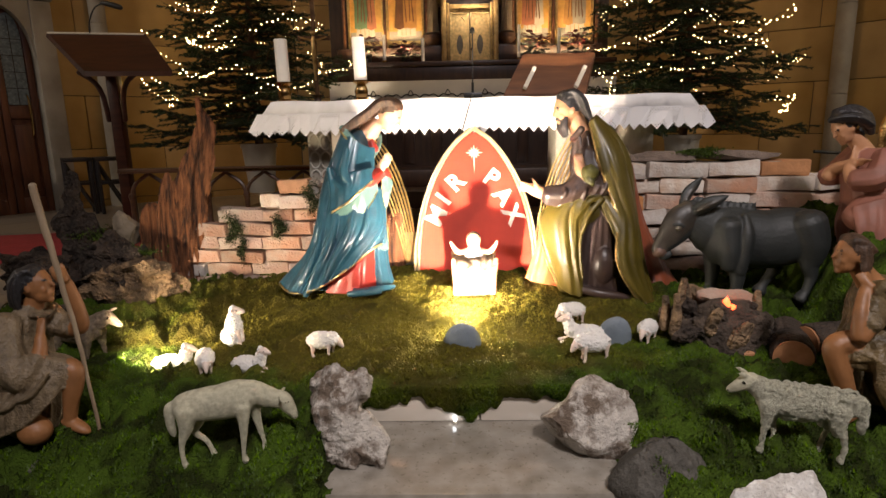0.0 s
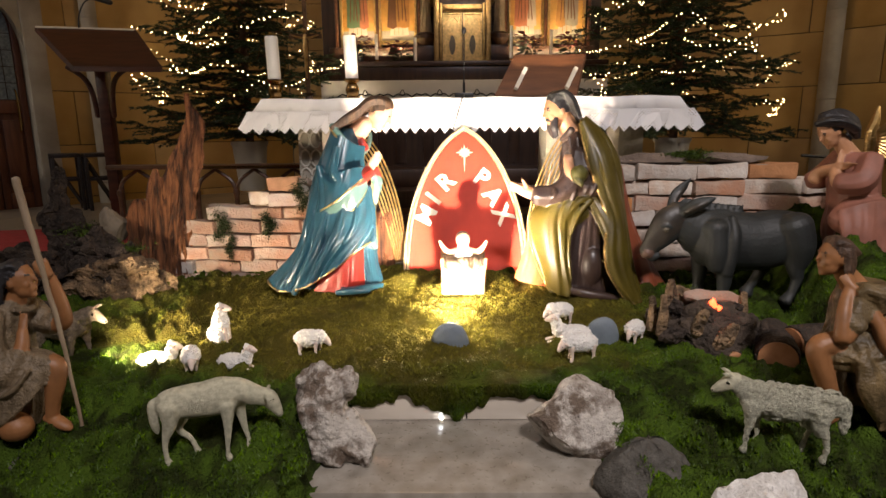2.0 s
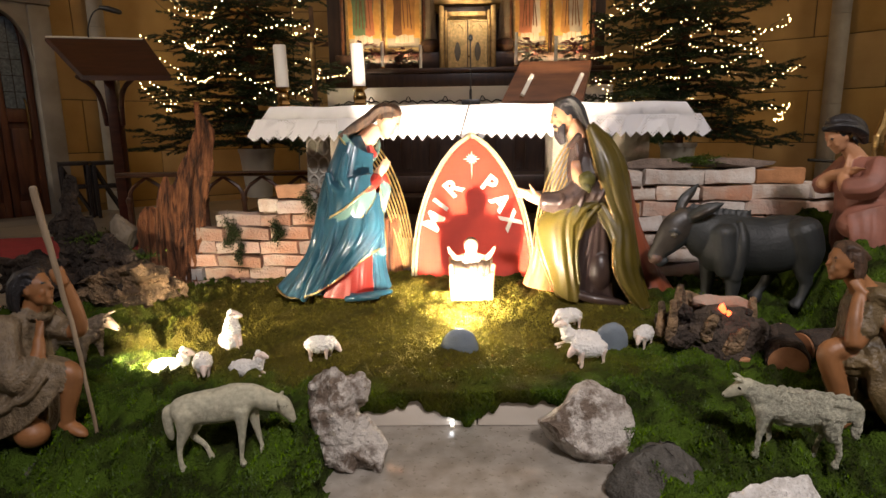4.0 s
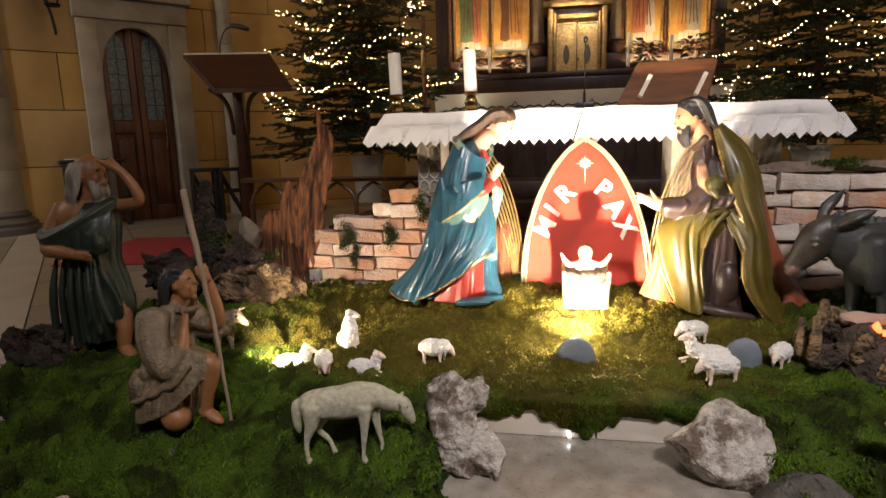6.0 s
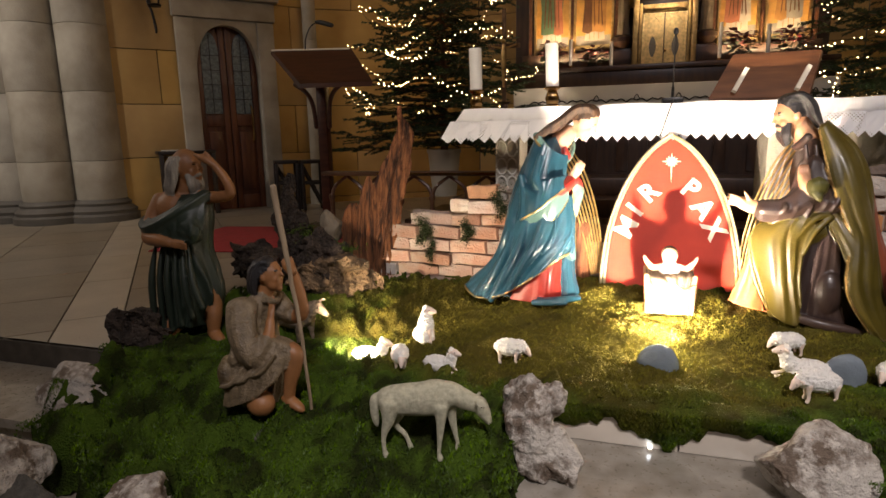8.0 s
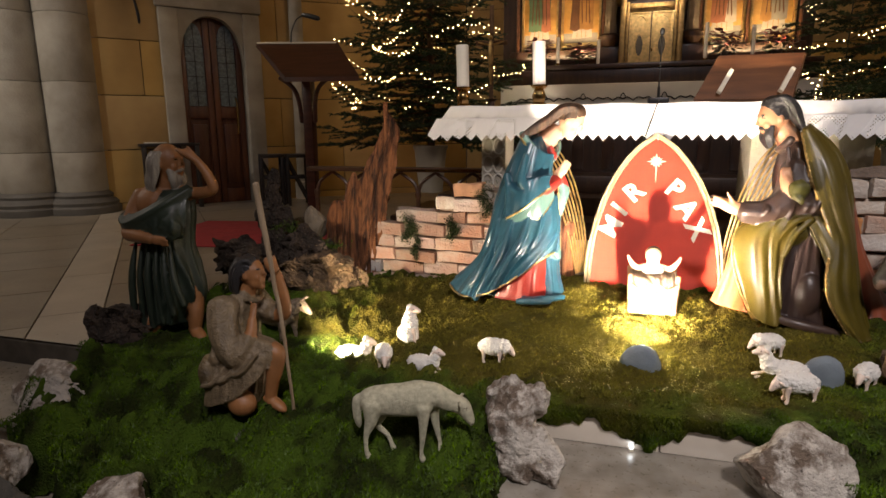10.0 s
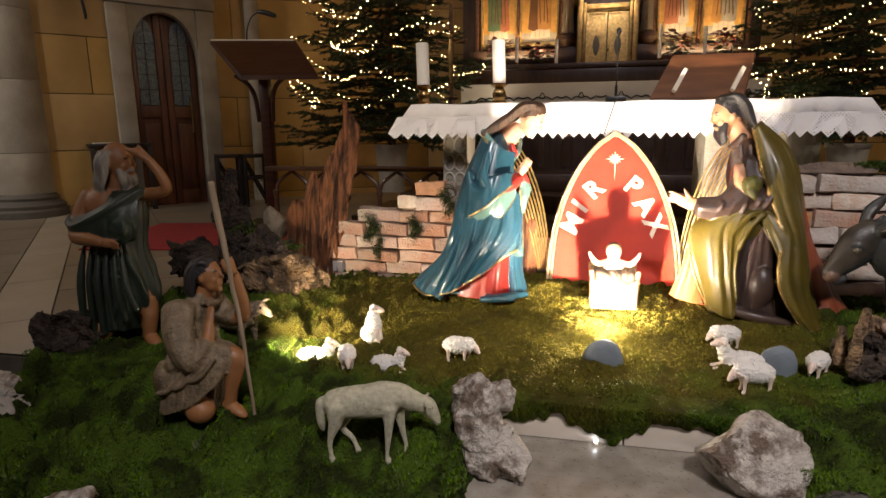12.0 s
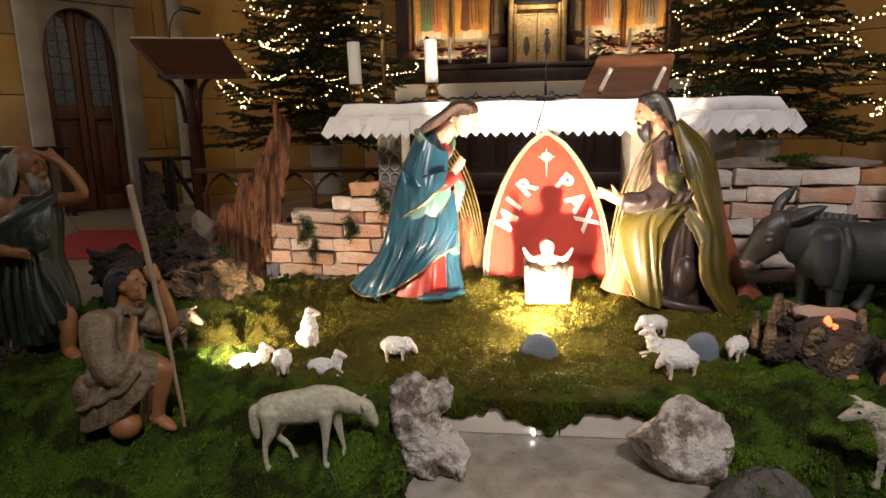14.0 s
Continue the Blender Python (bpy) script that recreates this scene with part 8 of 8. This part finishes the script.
def splinter(keys, seed, mat="driftwood"):
    bm = bmesh.new()
    rows = catmull(keys, 110)
    loops = []
    for k, (x, y, z, r) in enumerate(rows):
        loop = []
        for i in range(88):
            th = 2 * math.pi * i / 88
            ridge = -0.3 * max(0, 0.25 - abs(noise.noise(Vector((math.cos(th) * 6, math.sin(th) * 6, z * 2.5 + seed * 3))))) * 2 + 0.22 * abs(noise.noise(Vector((math.cos(th) * 3.2, math.sin(th) * 3.2, z * 1.2 + seed)))) + 0.3 * noise.noise(Vector((math.cos(th) * 1.2, math.sin(th) * 1.2, z * 4 + seed)))
            ridge += 0.2 * noise.noise(Vector((math.cos(th) * 8, math.sin(th) * 8, z * 4 + seed))) - 0.6 * abs(noise.noise(Vector((math.cos(th) * 13, math.sin(th) * 13, z * 3.5 + seed)))) + 0.12 * noise.noise(Vector((math.cos(th) * 3, math.sin(th) * 3, z * 26 + seed)))
            rr = r * (0.85 + 1.25 * ridge)
            loop.append(Vector((x + math.cos(th) * rr, y + math.sin(th) * rr * 0.75, z)))
        loops.append(loop)
    return rings(bm, loops)


part("tall_splinter", splinter([(0.04, 0, -0.05, 0.12), (0.05, 0, 0.15, 0.105), (0.075, 0, 0.3, 0.094), (0.1, 0, 0.42, 0.09), (0.13, 0, 0.55, 0.083), (0.165, 0, 0.66, 0.068), (0.195, 0, 0.73, 0.056), (0.2, 0, 0.775, 0.044), (0.185, 0, 0.81, 0.026), (0.176, 0, 0.84, 0.016), (0.176, 0, 0.875, 0.013)], 2), "driftwood", stump, smooth=False)
part("short_splinter", splinter([(-0.1, -0.03, -0.05, 0.085), (-0.1, -0.03, 0.1, 0.075), (-0.095, -0.03, 0.25, 0.06), (-0.09, -0.03, 0.36, 0.055), (-0.085, -0.03, 0.4, 0.02)], 5), "driftwood", stump, smooth=False)
part("middle_splinter", splinter([(-0.03, -0.05, -0.05, 0.075), (-0.02, -0.05, 0.15, 0.062), (-0.01, -0.05, 0.35, 0.05), (0.01, -0.05, 0.46, 0.04), (0.02, -0.05, 0.54, 0.01)], 8), "driftwood", stump, smooth=False)

for name, mat, c, r, seed, label in (("root_chunk", "bark", (-1.22, 2.78, 0.23), (0.27, 0.13, 0.15), 71, "gnarled brown root chunk with jagged cracks"),
                                     ("root_chunk", "bark_dark", (-1.6, 2.75, 0.27), (0.17, 0.13, 0.14), 72, "dark mossy root chunk"),
                                     ("root_chunk", "bark_dark", (-1.3, 2.8, 0.28), (0.15, 0.11, 0.17), 76, "dark hollow root chunk"),
                                     ("tree_stump", "bark_dark", (-1.58, 3.02, 0.36), (0.11, 0.1, 0.28), 73, "dark upright stump behind the roots"),
                                     ("root_chunk", "bark_dark", (-1.46, 2.5, 0.13), (0.1, 0.08, 0.08), 75, "dark mossy root chunk"),
                                     ("bark_log", "bark_dark", (-1.72, 2.1, 0.15), (0.14, 0.11, 0.125), 74, "dark round log end behind the old shepherd")):
    bm = bmesh.new()
    rock(bm, (0, 0, 0), r, seed, 0, 5, 0.9, 0.2)
    for v in bm.verts:
        v.co += noise.noise_vector(v.co * 12) * 0.03 + noise.noise_vector(v.co * 30) * 0.016 + noise.noise_vector(v.co * 70) * 0.006
    single(name, bm, mat, c, label, "wood", "roots and stumps")
clump((-1.24, 2.8, 0.36), (0.08, 0.05, 0.02), 1600, 9, label="green moss on the root chunk", mat="fresh_moss")
clump((-1.5, 3.0, 0.4), (0.08, 0.06, 0.03), 1200, 10, label="green moss on the stump", mat="fresh_moss")

# ---- camp fire ----
fire = thing("camp_fire", (1.06, 2.28, on_moss(1.06, 2.28, 0.0)), "heaped grey-brown camp fire with a glowing red ember", "camp fire")
bm = bmesh.new()
rock(bm, (0, 0, 0.02), (0.19, 0.13, 0.115), 81, 0, 5, 0.6, 0.3)
part("ash_core", bm, "ash", fire)
rn = random.Random(8)
for k in range(15):
    a = k * 0.42 + rn.uniform(-0.15, 0.15)
    up = k % 3
    x, y = (0.165 - 0.03 * up) * math.cos(a), (0.115 - 0.02 * up) * math.sin(a)
    bm = bmesh.new()
    rock(bm, (0, 0, 0), (rn.uniform(0.026, 0.045), rn.uniform(0.02, 0.035), rn.uniform(0.035, 0.07)), 300 + k, 0, 3, 0.6)
    ob = part("wood_lump", bm, rn.choice(["ash", "bark_dark", "ash", "bark"]), fire)
    ob.matrix_basis = pose(x, y, 0.03 + 0.035 * up, rn.uniform(-25, 25), rn.uniform(-30, 30), rn.uniform(0, 360))
for x, y, z, s in ((0.0, -0.07, 0.135, 0.014), (-0.02, -0.07, 0.12, 0.01), (0.02, -0.075, 0.12, 0.01)):
    bm = bmesh.new()
    rock(bm, (x, y, z), (s, s, s * 1.5), int(z * 1000), 0, 2, 0.4)
    part("ember", bm, "ember", fire, "glowing red ember")
for k, (x, y, h) in enumerate(((-0.15, -0.04, 0.15), (-0.12, 0.02, 0.19), (-0.09, 0.05, 0.17), (0.12, -0.02, 0.15), (-0.17, 0.02, 0.13))):
    bm = bmesh.new()
    tube(bm, [(x, y, 0.02, 0.018), (x + 0.006, y, h * 0.6, 0.016), (x + 0.01 * (k % 2), y + 0.004, h, 0.011)], 0, 10, 14, rough=0.008)
    part("stake", bm, "bark", fire, "short broken stake")
lamp("ember_glow", "POINT", (1.06, 2.2, 0.29), (1.06, 2.2, 0), 0.08, (1, 0.15, 0.04), 0.02)
bm = bmesh.new()
tube(bm, [(-0.085, 0, 0, 0.024), (-0.03, 0.004, 0.004, 0.03), (0.04, -0.002, 0.002, 0.026), (0.085, 0, -0.004, 0.022)], 0, 12, 20, rough=0.016, folds=4, amp=0.1)
single("firewood", bm, "brick", (1.1, 2.3, on_moss(1.1, 2.3) + 0.15), "pale pinkish split piece of firewood lying on the fire", "firewood", rz=-8)
bm = bmesh.new()
tube(bm, [(-0.03, 0, 0, 0.012), (0, 0, 0, 0.013), (0.03, 0, 0, 0.01)], 0, 10, 8, rough=0.004)
single("firewood", bm, "cut_wood", (1.11, 2.17, on_moss(1.11, 2.17) + 0.01), "small pale piece of firewood on the moss", "firewood")
for (x, y, rz, l, r) in ((1.235, 2.11, 66, 0.24, 0.064), (1.33, 2.2, 14, 0.26, 0.058)):
    log = thing("sawn_log", (x, y, on_moss(x, y) + r * 1.1), "short sawn log with dark bark and an orange end", "log", "logs by the fire", rz=rz)
    bm = bmesh.new()
    rings(bm, [[Vector((x, math.cos(a) * rr, math.sin(a) * rr)) + noise.noise_vector(Vector((x * 20, math.cos(a) * 3, math.sin(a) * 3))) * 0.006 for a in np.linspace(0, 2 * math.pi, 29)[:-1]]
               for x, rr in ((0, r * 0.97), (0.004, r), (l * 0.25, r * 1.04), (l * 0.5, r * 1.0), (l * 0.75, r * 1.05), (l, r * 0.98))])
    part("bark", bm, "bark_dark", log)
    bm = bmesh.new()
    lathe(bm, [(r * 0.9, -0.002), (r * 0.9, 0.006), (r * 0.5, 0.0075), (0.0, 0.0065)], seg=24)
    bmesh.ops.rotate(bm, cent=(0, 0, 0), matrix=Matrix.Rotation(radians(-90), 3, "Y"), verts=bm.verts)
    bmesh.ops.translate(bm, vec=(-0.003, 0, 0), verts=bm.verts)
    part("sawn_end", bm, "cut_wood", log, "orange sawn end")


# ---- lit trees ----
def conifer(where, height, radius, seed, label):
    """Trunk, whorls of drooping branches, each a spray of needled twigs."""
    tree = thing("christmas_tree", where, label, "tree", "lit trees")
    bm = bmesh.new()
    tube(bm, [(0, 0, 0.3, 0.035), (0.01, 0, 1.2, 0.028), (0, 0.01, 2.2, 0.016), (0, 0, height, 0.004)], 0, 10, 20)
    part("trunk", bm, "trunk", tree)
    bm = bmesh.new()
    lathe(bm, [(0.1, 0), (0.135, 0.36), (0.145, 0.36), (0.145, 0.39), (0.125, 0.385), (0.12, 0.34), (0.0, 0.33)], (0, 0, 0.26), 20)
    part("pot", bm, "pot", tree, "pale round pot")
    rn = random.Random(seed)
    vs, fs = [], []
    wood = bmesh.new()

    def needles(a, b, n, size):
        d = b - a
        side = d.cross(Vector((0, 0, 1)))
        side = side.normalized() if side.length > 1e-5 else Vector((1, 0, 0))
        up = side.cross(d).normalized()
        for _ in range(n):
            t = rn.random()
            c = a + d * t
            ang = rn.uniform(0, 6.283)
            out = (side * math.cos(ang) + up * math.sin(ang) * 0.7 + d.normalized() * 0.8).normalized() * size * rn.uniform(0.7, 1.2)
            w = out.cross(Vector((rn.random() - 0.5, rn.random() - 0.5, rn.random() - 0.5))).normalized() * 0.0034
            k = len(vs)
            vs.extend([tuple(c - w), tuple(c + w), tuple(c + out)])
            fs.append((k, k + 1, k + 2))

    z = 0.72
    while z < height - 0.1:
        grow = 1 - ((z - 0.72) / (height - 0.72)) ** 1.1
        count = int(4 + 5 * grow)
        a0 = rn.random() * 6.28
        for k in range(count):
            a = a0 + 6.283 * k / count + rn.uniform(-0.3, 0.3)
            L = radius * grow * rn.uniform(0.55, 1.22) + 0.06
            d = Vector((math.cos(a), math.sin(a), 0))
            p0 = Vector((0, 0, z + rn.uniform(-0.05, 0.05)))
            pts = [p0, p0 + d * L * 0.4 + Vector((0, 0, 0.02 * L)), p0 + d * L * 0.75 + Vector((0, 0, -0.04 * L)), p0 + d * L + Vector((0, 0, 0.05 * L))]
            sag = rn.uniform(-0.22, 0.1) * L
            pts = [q + Vector((0, 0, sag * (i / 3) ** 1.5)) for i, q in enumerate(pts)]
            tube(wood, [(*q, 0.009 * (1 - 0.8 * i / 3)) for i, q in enumerate(pts)], 0, 5, 8)
            side = d.cross(Vector((0, 0, 1)))
            steps = max(3, int(L / 0.075))
            for s in range(steps):
                t = (s + 0.6) / steps
                i = min(2, int(t * 3))
                c = pts[i].lerp(pts[i + 1], t * 3 - i)
                for e in (-1, 1):
                    tl = (0.3 * L * (1 - 0.55 * t) + 0.04) * rn.uniform(0.6, 1.15)
                    tip = c + (d * 0.75 + side * e * rn.uniform(0.5, 0.95)).normalized() * tl + Vector((0, 0, rn.uniform(-0.05, 0.025)))
                    needles(c, tip, int(50 + 260 * tl), 0.024)
            for i in range(3):
                needles(pts[i], pts[i + 1], 60, 0.024)
        z += rn.uniform(0.085, 0.12)
    limbs = part("branch_wood", wood, "trunk", tree)
    limbs["kind"] = "stuff"
    blades("needles", "needle", vs, fs, "dense dark green needles", "", kind="stuff", parent=tree)
    return tree, rn


def fairy_lights(where, rn, height, radius, label):
    """A string wound round the crown in loose swags, its bulbs close to the outer branches."""
    ob = thing("fairy_lights", where, label, "string lights", "fairy lights on the trees")
    bm, wire = bmesh.new(), []
    z = 0.98
    while z < height - 0.25:
        grow = 1 - ((z - 0.72) / (height - 0.72)) ** 1.1
        ring = radius * grow * 0.98 + 0.05
        steps = max(8, int(6.283 * ring / 0.034))
        swags, ph = rn.choice((3, 4, 5)), rn.random() * 6
        for i in range(steps):
            a = 6.283 * i / steps + ph
            dip = abs(math.sin(swags * a / 2 + z * 3))
            r = ring * (1.08 - 0.22 * dip + 0.08 * math.sin(7 * a + z * 7) + 0.12 * math.sin(2 * a + z * 2))
            p = Vector((math.cos(a) * r, math.sin(a) * r, z + 0.26 * i / steps - 0.15 * dip + 0.07 * math.sin(2 * a + z * 5) + rn.uniform(-0.012, 0.012)))
            wire.append((*p, 0.002))
            if rn.random() < 0.22:
                continue
            made = bmesh.ops.create_icosphere(bm, subdivisions=1, radius=rn.choice((0.0034, 0.0044, 0.0056)))["verts"]
            for v in made:
                v.co += p
        z += 0.26
    # a loose end hanging from the lowest branch
    for k in range(9):
        p = Vector((-radius * 0.95 + 0.03 * k - 0.12, -0.1, 1.24 - 0.028 * k - 0.012 * math.sin(k)))
        made = bmesh.ops.create_icosphere(bm, subdivisions=1, radius=0.0055)["verts"]
        for v in made:
            v.co += p
    count = len(wire)
    bulbs = part("bulbs", bm, "bulb", ob, "small warm white glowing bulbs")
    bulbs["kind"] = "stuff"
    bm = bmesh.new()
    tube(bm, wire, 0, 4, count * 2)
    part("wire", bm, "leaf", ob, "thin green wire")
    return ob


for (x, y, h, r, seed) in ((-1.42, 5.15, 3.7, 0.74, 3), (2.0, 5.2, 3.7, 0.74, 8)):
    tree, rn = conifer((x, y, 0.1), h, r, seed, "tall dark green conifer hung with warm fairy lights")
    fairy_lights((x, y, 0.1), rn, h, r, "warm white fairy lights wound round the conifer")

# ---- lectern ----
lect = thing("lectern", (-2.3, 4.72, 0.1), "tall reddish wooden lectern with a sloping desk", "lectern")
bm = bmesh.new()
box(bm, -0.04, 0.04, -0.04, 0.04, 0.03, 1.2, 0.012)
part("post", bm, "red_wood", lect)
bm = bmesh.new()
box(bm, -0.25, 0.25, -0.2, 0.2, 0.0, 0.04, 0.01)
part("foot", bm, "red_wood", lect)
for s in (-1, 1):
    bm = bmesh.new()
    tube(bm, [(s * 0.06, -0.02, 0.85, 0.018), (s * 0.075, -0.03, 1.02, 0.018), (s * 0.12, -0.04, 1.12, 0.018), (s * 0.22, -0.05, 1.19, 0.016)], 0, 8, 20)
    part("bracket", bm, "red_wood", lect, "curved wooden bracket")
bm = bmesh.new()
board = [(-0.53, 0.12, 1.464), (0.204, 0.12, 1.437), (0.535, -0.22, 1.135), (-0.08, -0.22, 1.146)]
a = [bm.verts.new(c) for c in board]
b = [bm.verts.new((x, y + 0.015, z + 0.035)) for x, y, z in board]
bm.faces.new(a)
bm.faces.new(b[::-1])
for i in range(4):
    bm.faces.new((a[i], b[i], b[(i + 1) % 4], a[(i + 1) % 4]))
part("desk", bm, "red_wood", lect, smooth=False)
bm = bmesh.new()
tube(bm, [(-0.52, 0.125, 1.492, 0.008), (-0.2, 0.125, 1.48, 0.008), (0.2, 0.125, 1.464, 0.008)], 0, 6, 8)
part("desk_edge", bm, "letter", lect, "pale worn edge")
mic2 = thing("gooseneck_microphone", (-2.5, 4.84, 1.585), "black gooseneck microphone clipped to the lectern", "microphone")
bm = bmesh.new()
tube(bm, [(0, 0, 0.0, 0.006), (0.01, 0, 0.08, 0.005), (0.06, 0, 0.17, 0.005), (0.14, -0.01, 0.2, 0.006)], 0, 8, 20)
part("gooseneck", bm, "black", mic2)
bm = bmesh.new()
tube(bm, [(0.12, -0.01, 0.2, 0.014), (0.18, -0.015, 0.19, 0.02), (0.26, -0.02, 0.165, 0.018), (0.275, -0.02, 0.16, 0.008)], 0, 12, 12)
part("foam_head", bm, "black", mic2)

# ---- stools, table, rail ----
def stool(where, rz):
    s = thing("folding_stool", where, "black wooden folding stool with crossed braces", "stool", "stools by the wall", rz=rz)
    bm = bmesh.new()
    box(bm, -0.12, 0.12, -0.12, 0.12, 0.5, 0.535, 0.006)
    part("seat", bm, "black_wood", s)
    for x in (-0.105, 0.105):
        for y in (-0.1, 0.1):
            bm = bmesh.new()
            box(bm, x - 0.015, x + 0.015, y - 0.015, y + 0.015, 0.0, 0.499, 0.003)
            part("leg", bm, "black_wood", s)
    for y in (-0.1, 0.1):
        bm = bmesh.new()
        tube(bm, [(-0.1, y, 0.48, 0.014), (0, y, 0.26, 0.014), (0.1, y, 0.05, 0.014)], 0, 4, 6)
        part("brace", bm, "black_wood", s)
        bm = bmesh.new()
        box(bm, -0.09, 0.09, y - 0.01, y + 0.01, 0.28, 0.31, 0.003)
        part("rung", bm, "black_wood", s)


stool((-3.43, 5.9, 0.1), 38)
stool((-3.17, 5.98, 0.1), 38)

table = thing("side_table", (-4.5, 5.3, 0.1), "dark narrow side table against the wall", "table", rz=ANG)
bm = bmesh.new()
box(bm, -0.05, 0.5, -0.2, 0.05, 0.63, 0.66, 0.006)
part("tabletop", bm, "black_wood", table)
for x in (-0.02, 0.14, 0.3, 0.47):
    bm = bmesh.new()
    box(bm, x - 0.022, x + 0.022, -0.19, -0.15, 0.0, 0.629, 0.004)
    part("leg", bm, "black_wood", table)
bm = bmesh.new()
box(bm, 0.0, 0.2, -0.16, -0.02, 0.662, 0.672, 0.003)
single("white_cloth", bm, "linen_old", (-4.5, 5.3, 0.1), "small folded white cloth lying on the side table", "cloth", rz=ANG)

rail = thing("communion_rail", (-1.35, 4.32, 0.1), "low brown oak rail with pointed arches", "railing")
bm = bmesh.new()
box(bm, -0.75, 0.95, -0.06, 0.06, 0.49, 0.52, 0.008)
part("handrail", bm, "rail_wood", rail)
bm = bmesh.new()
box(bm, -0.74, 0.94, -0.03, 0.03, 0.03, 0.1, 0.006)
part("bottom_rail", bm, "rail_wood", rail)
bm = bmesh.new()
box(bm, -0.3, 0.9, -0.064, -0.061, 0.5, 0.512)
part("brass_strip", bm, "brass", rail, "bright brass strip")
for k in range(7):
    x = -0.7 + k * 0.265
    bm = bmesh.new()
    lathe(bm, [(0.02, 0.1), (0.028, 0.13), (0.017, 0.16), (0.017, 0.3), (0.024, 0.33), (0.018, 0.35)], (x, 0, 0), 10)
    part("baluster", bm, "rail_wood", rail)
    if k < 6:
        bm = bmesh.new()
        tube(bm, [(x, 0, 0.33, 0.013), (x + 0.03, 0, 0.41, 0.013), (x + 0.1325, 0, 0.485, 0.012)], 0, 6, 10)
        tube(bm, [(x + 0.265, 0, 0.33, 0.013), (x + 0.235, 0, 0.41, 0.013), (x + 0.1325, 0, 0.485, 0.012)], 0, 6, 10)
        part("arch", bm, "rail_wood", rail)

# music stand behind the angel
ms = thing("folding_stand", (2.42, 3.9, 0.1), "black folding metal stand by the wall", "stand")
for k, pts in enumerate(([(-0.1, 0, 0.3, 0.012), (0.05, 0, 0.55, 0.012), (0.14, 0, 0.72, 0.012)], [(0.14, 0, 0.3, 0.012), (0.14, 0, 0.5, 0.012), (0.14, 0, 0.72, 0.012)], [(-0.13, 0, 0.57, 0.01), (0.0, 0, 0.56, 0.01), (0.14, 0, 0.55, 0.01)],
                         [(-0.1, 0, 0.3, 0.012), (-0.1, 0.02, 0.15, 0.012), (-0.12, 0.05, 0.0, 0.012)], [(0.14, 0, 0.3, 0.012), (0.15, 0.02, 0.15, 0.012), (0.17, 0.05, 0.0, 0.012)])):
    bm = bmesh.new()
    tube(bm, pts, 0, 6, 8)
    part("strut", bm, "iron", ms)

# wrought bracket lamp beside the door
lampb = thing("wall_lantern", (-4.42, 5.32, 1.9), "black wrought-iron lantern bracket beside the door", "lantern")
bm = bmesh.new()
tube(bm, [(-0.06, 0.1, 0.55, 0.012), (-0.02, 0.0, 0.5, 0.012), (0.02, -0.06, 0.4, 0.012), (0.0, -0.07, 0.3, 0.012), (0.03, -0.06, 0.2, 0.012), (0.05, -0.05, 0.05, 0.014), (0.05, -0.05, 0.0, 0.01)], 0, 8, 30)
part("bracket", bm, "iron", lampb)
bm = bmesh.new()
for k in range(4):
    a = k * math.pi / 2
    tube(bm, [(0.07 + 0.05 * math.cos(a), -0.06 + 0.05 * math.sin(a), 0.25, 0.007), (0.07 + 0.06 * math.cos(a), -0.06 + 0.06 * math.sin(a), 0.33, 0.007), (0.07 + 0.05 * math.cos(a), -0.06 + 0.05 * math.sin(a), 0.44, 0.007)], 0, 6, 8)
lathe(bm, [(0.06, 0.24), (0.065, 0.25), (0.06, 0.26)], (0.07, -0.06, 0), 12)
lathe(bm, [(0.07, 0.44), (0.04, 0.5), (0.01, 0.53)], (0.07, -0.06, 0), 12)
part("cage", bm, "iron", lampb)

# made-up pendant shades, out of view above and behind, to go with the fill lights
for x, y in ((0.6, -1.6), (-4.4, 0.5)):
    pend = thing("unseen_pendant", (x, y, 4.62), "plain unseen pendant shade added under the vault", "lamp", "pendant lamps")
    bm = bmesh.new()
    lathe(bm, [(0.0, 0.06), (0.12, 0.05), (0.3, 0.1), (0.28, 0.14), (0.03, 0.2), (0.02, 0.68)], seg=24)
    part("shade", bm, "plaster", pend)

# glowing bead that imitates a lamp's reflection in the joint of the polished step
led = thing("step_glint", (0.165, 1.946, 0.004), "tiny glowing bead in place of a glint on the polished step", "lamp")
bm = bmesh.new()
ball(bm, (0, 0, 0.008), (0.0055, 0.004, 0.0055), 0, seg=10)
part("diode", bm, "led", led)
bm = bmesh.new()
lathe(bm, [(0.007, -0.006), (0.007, 0.002), (0.004, 0.004)], seg=10)
part("socket", bm, "letter", led)
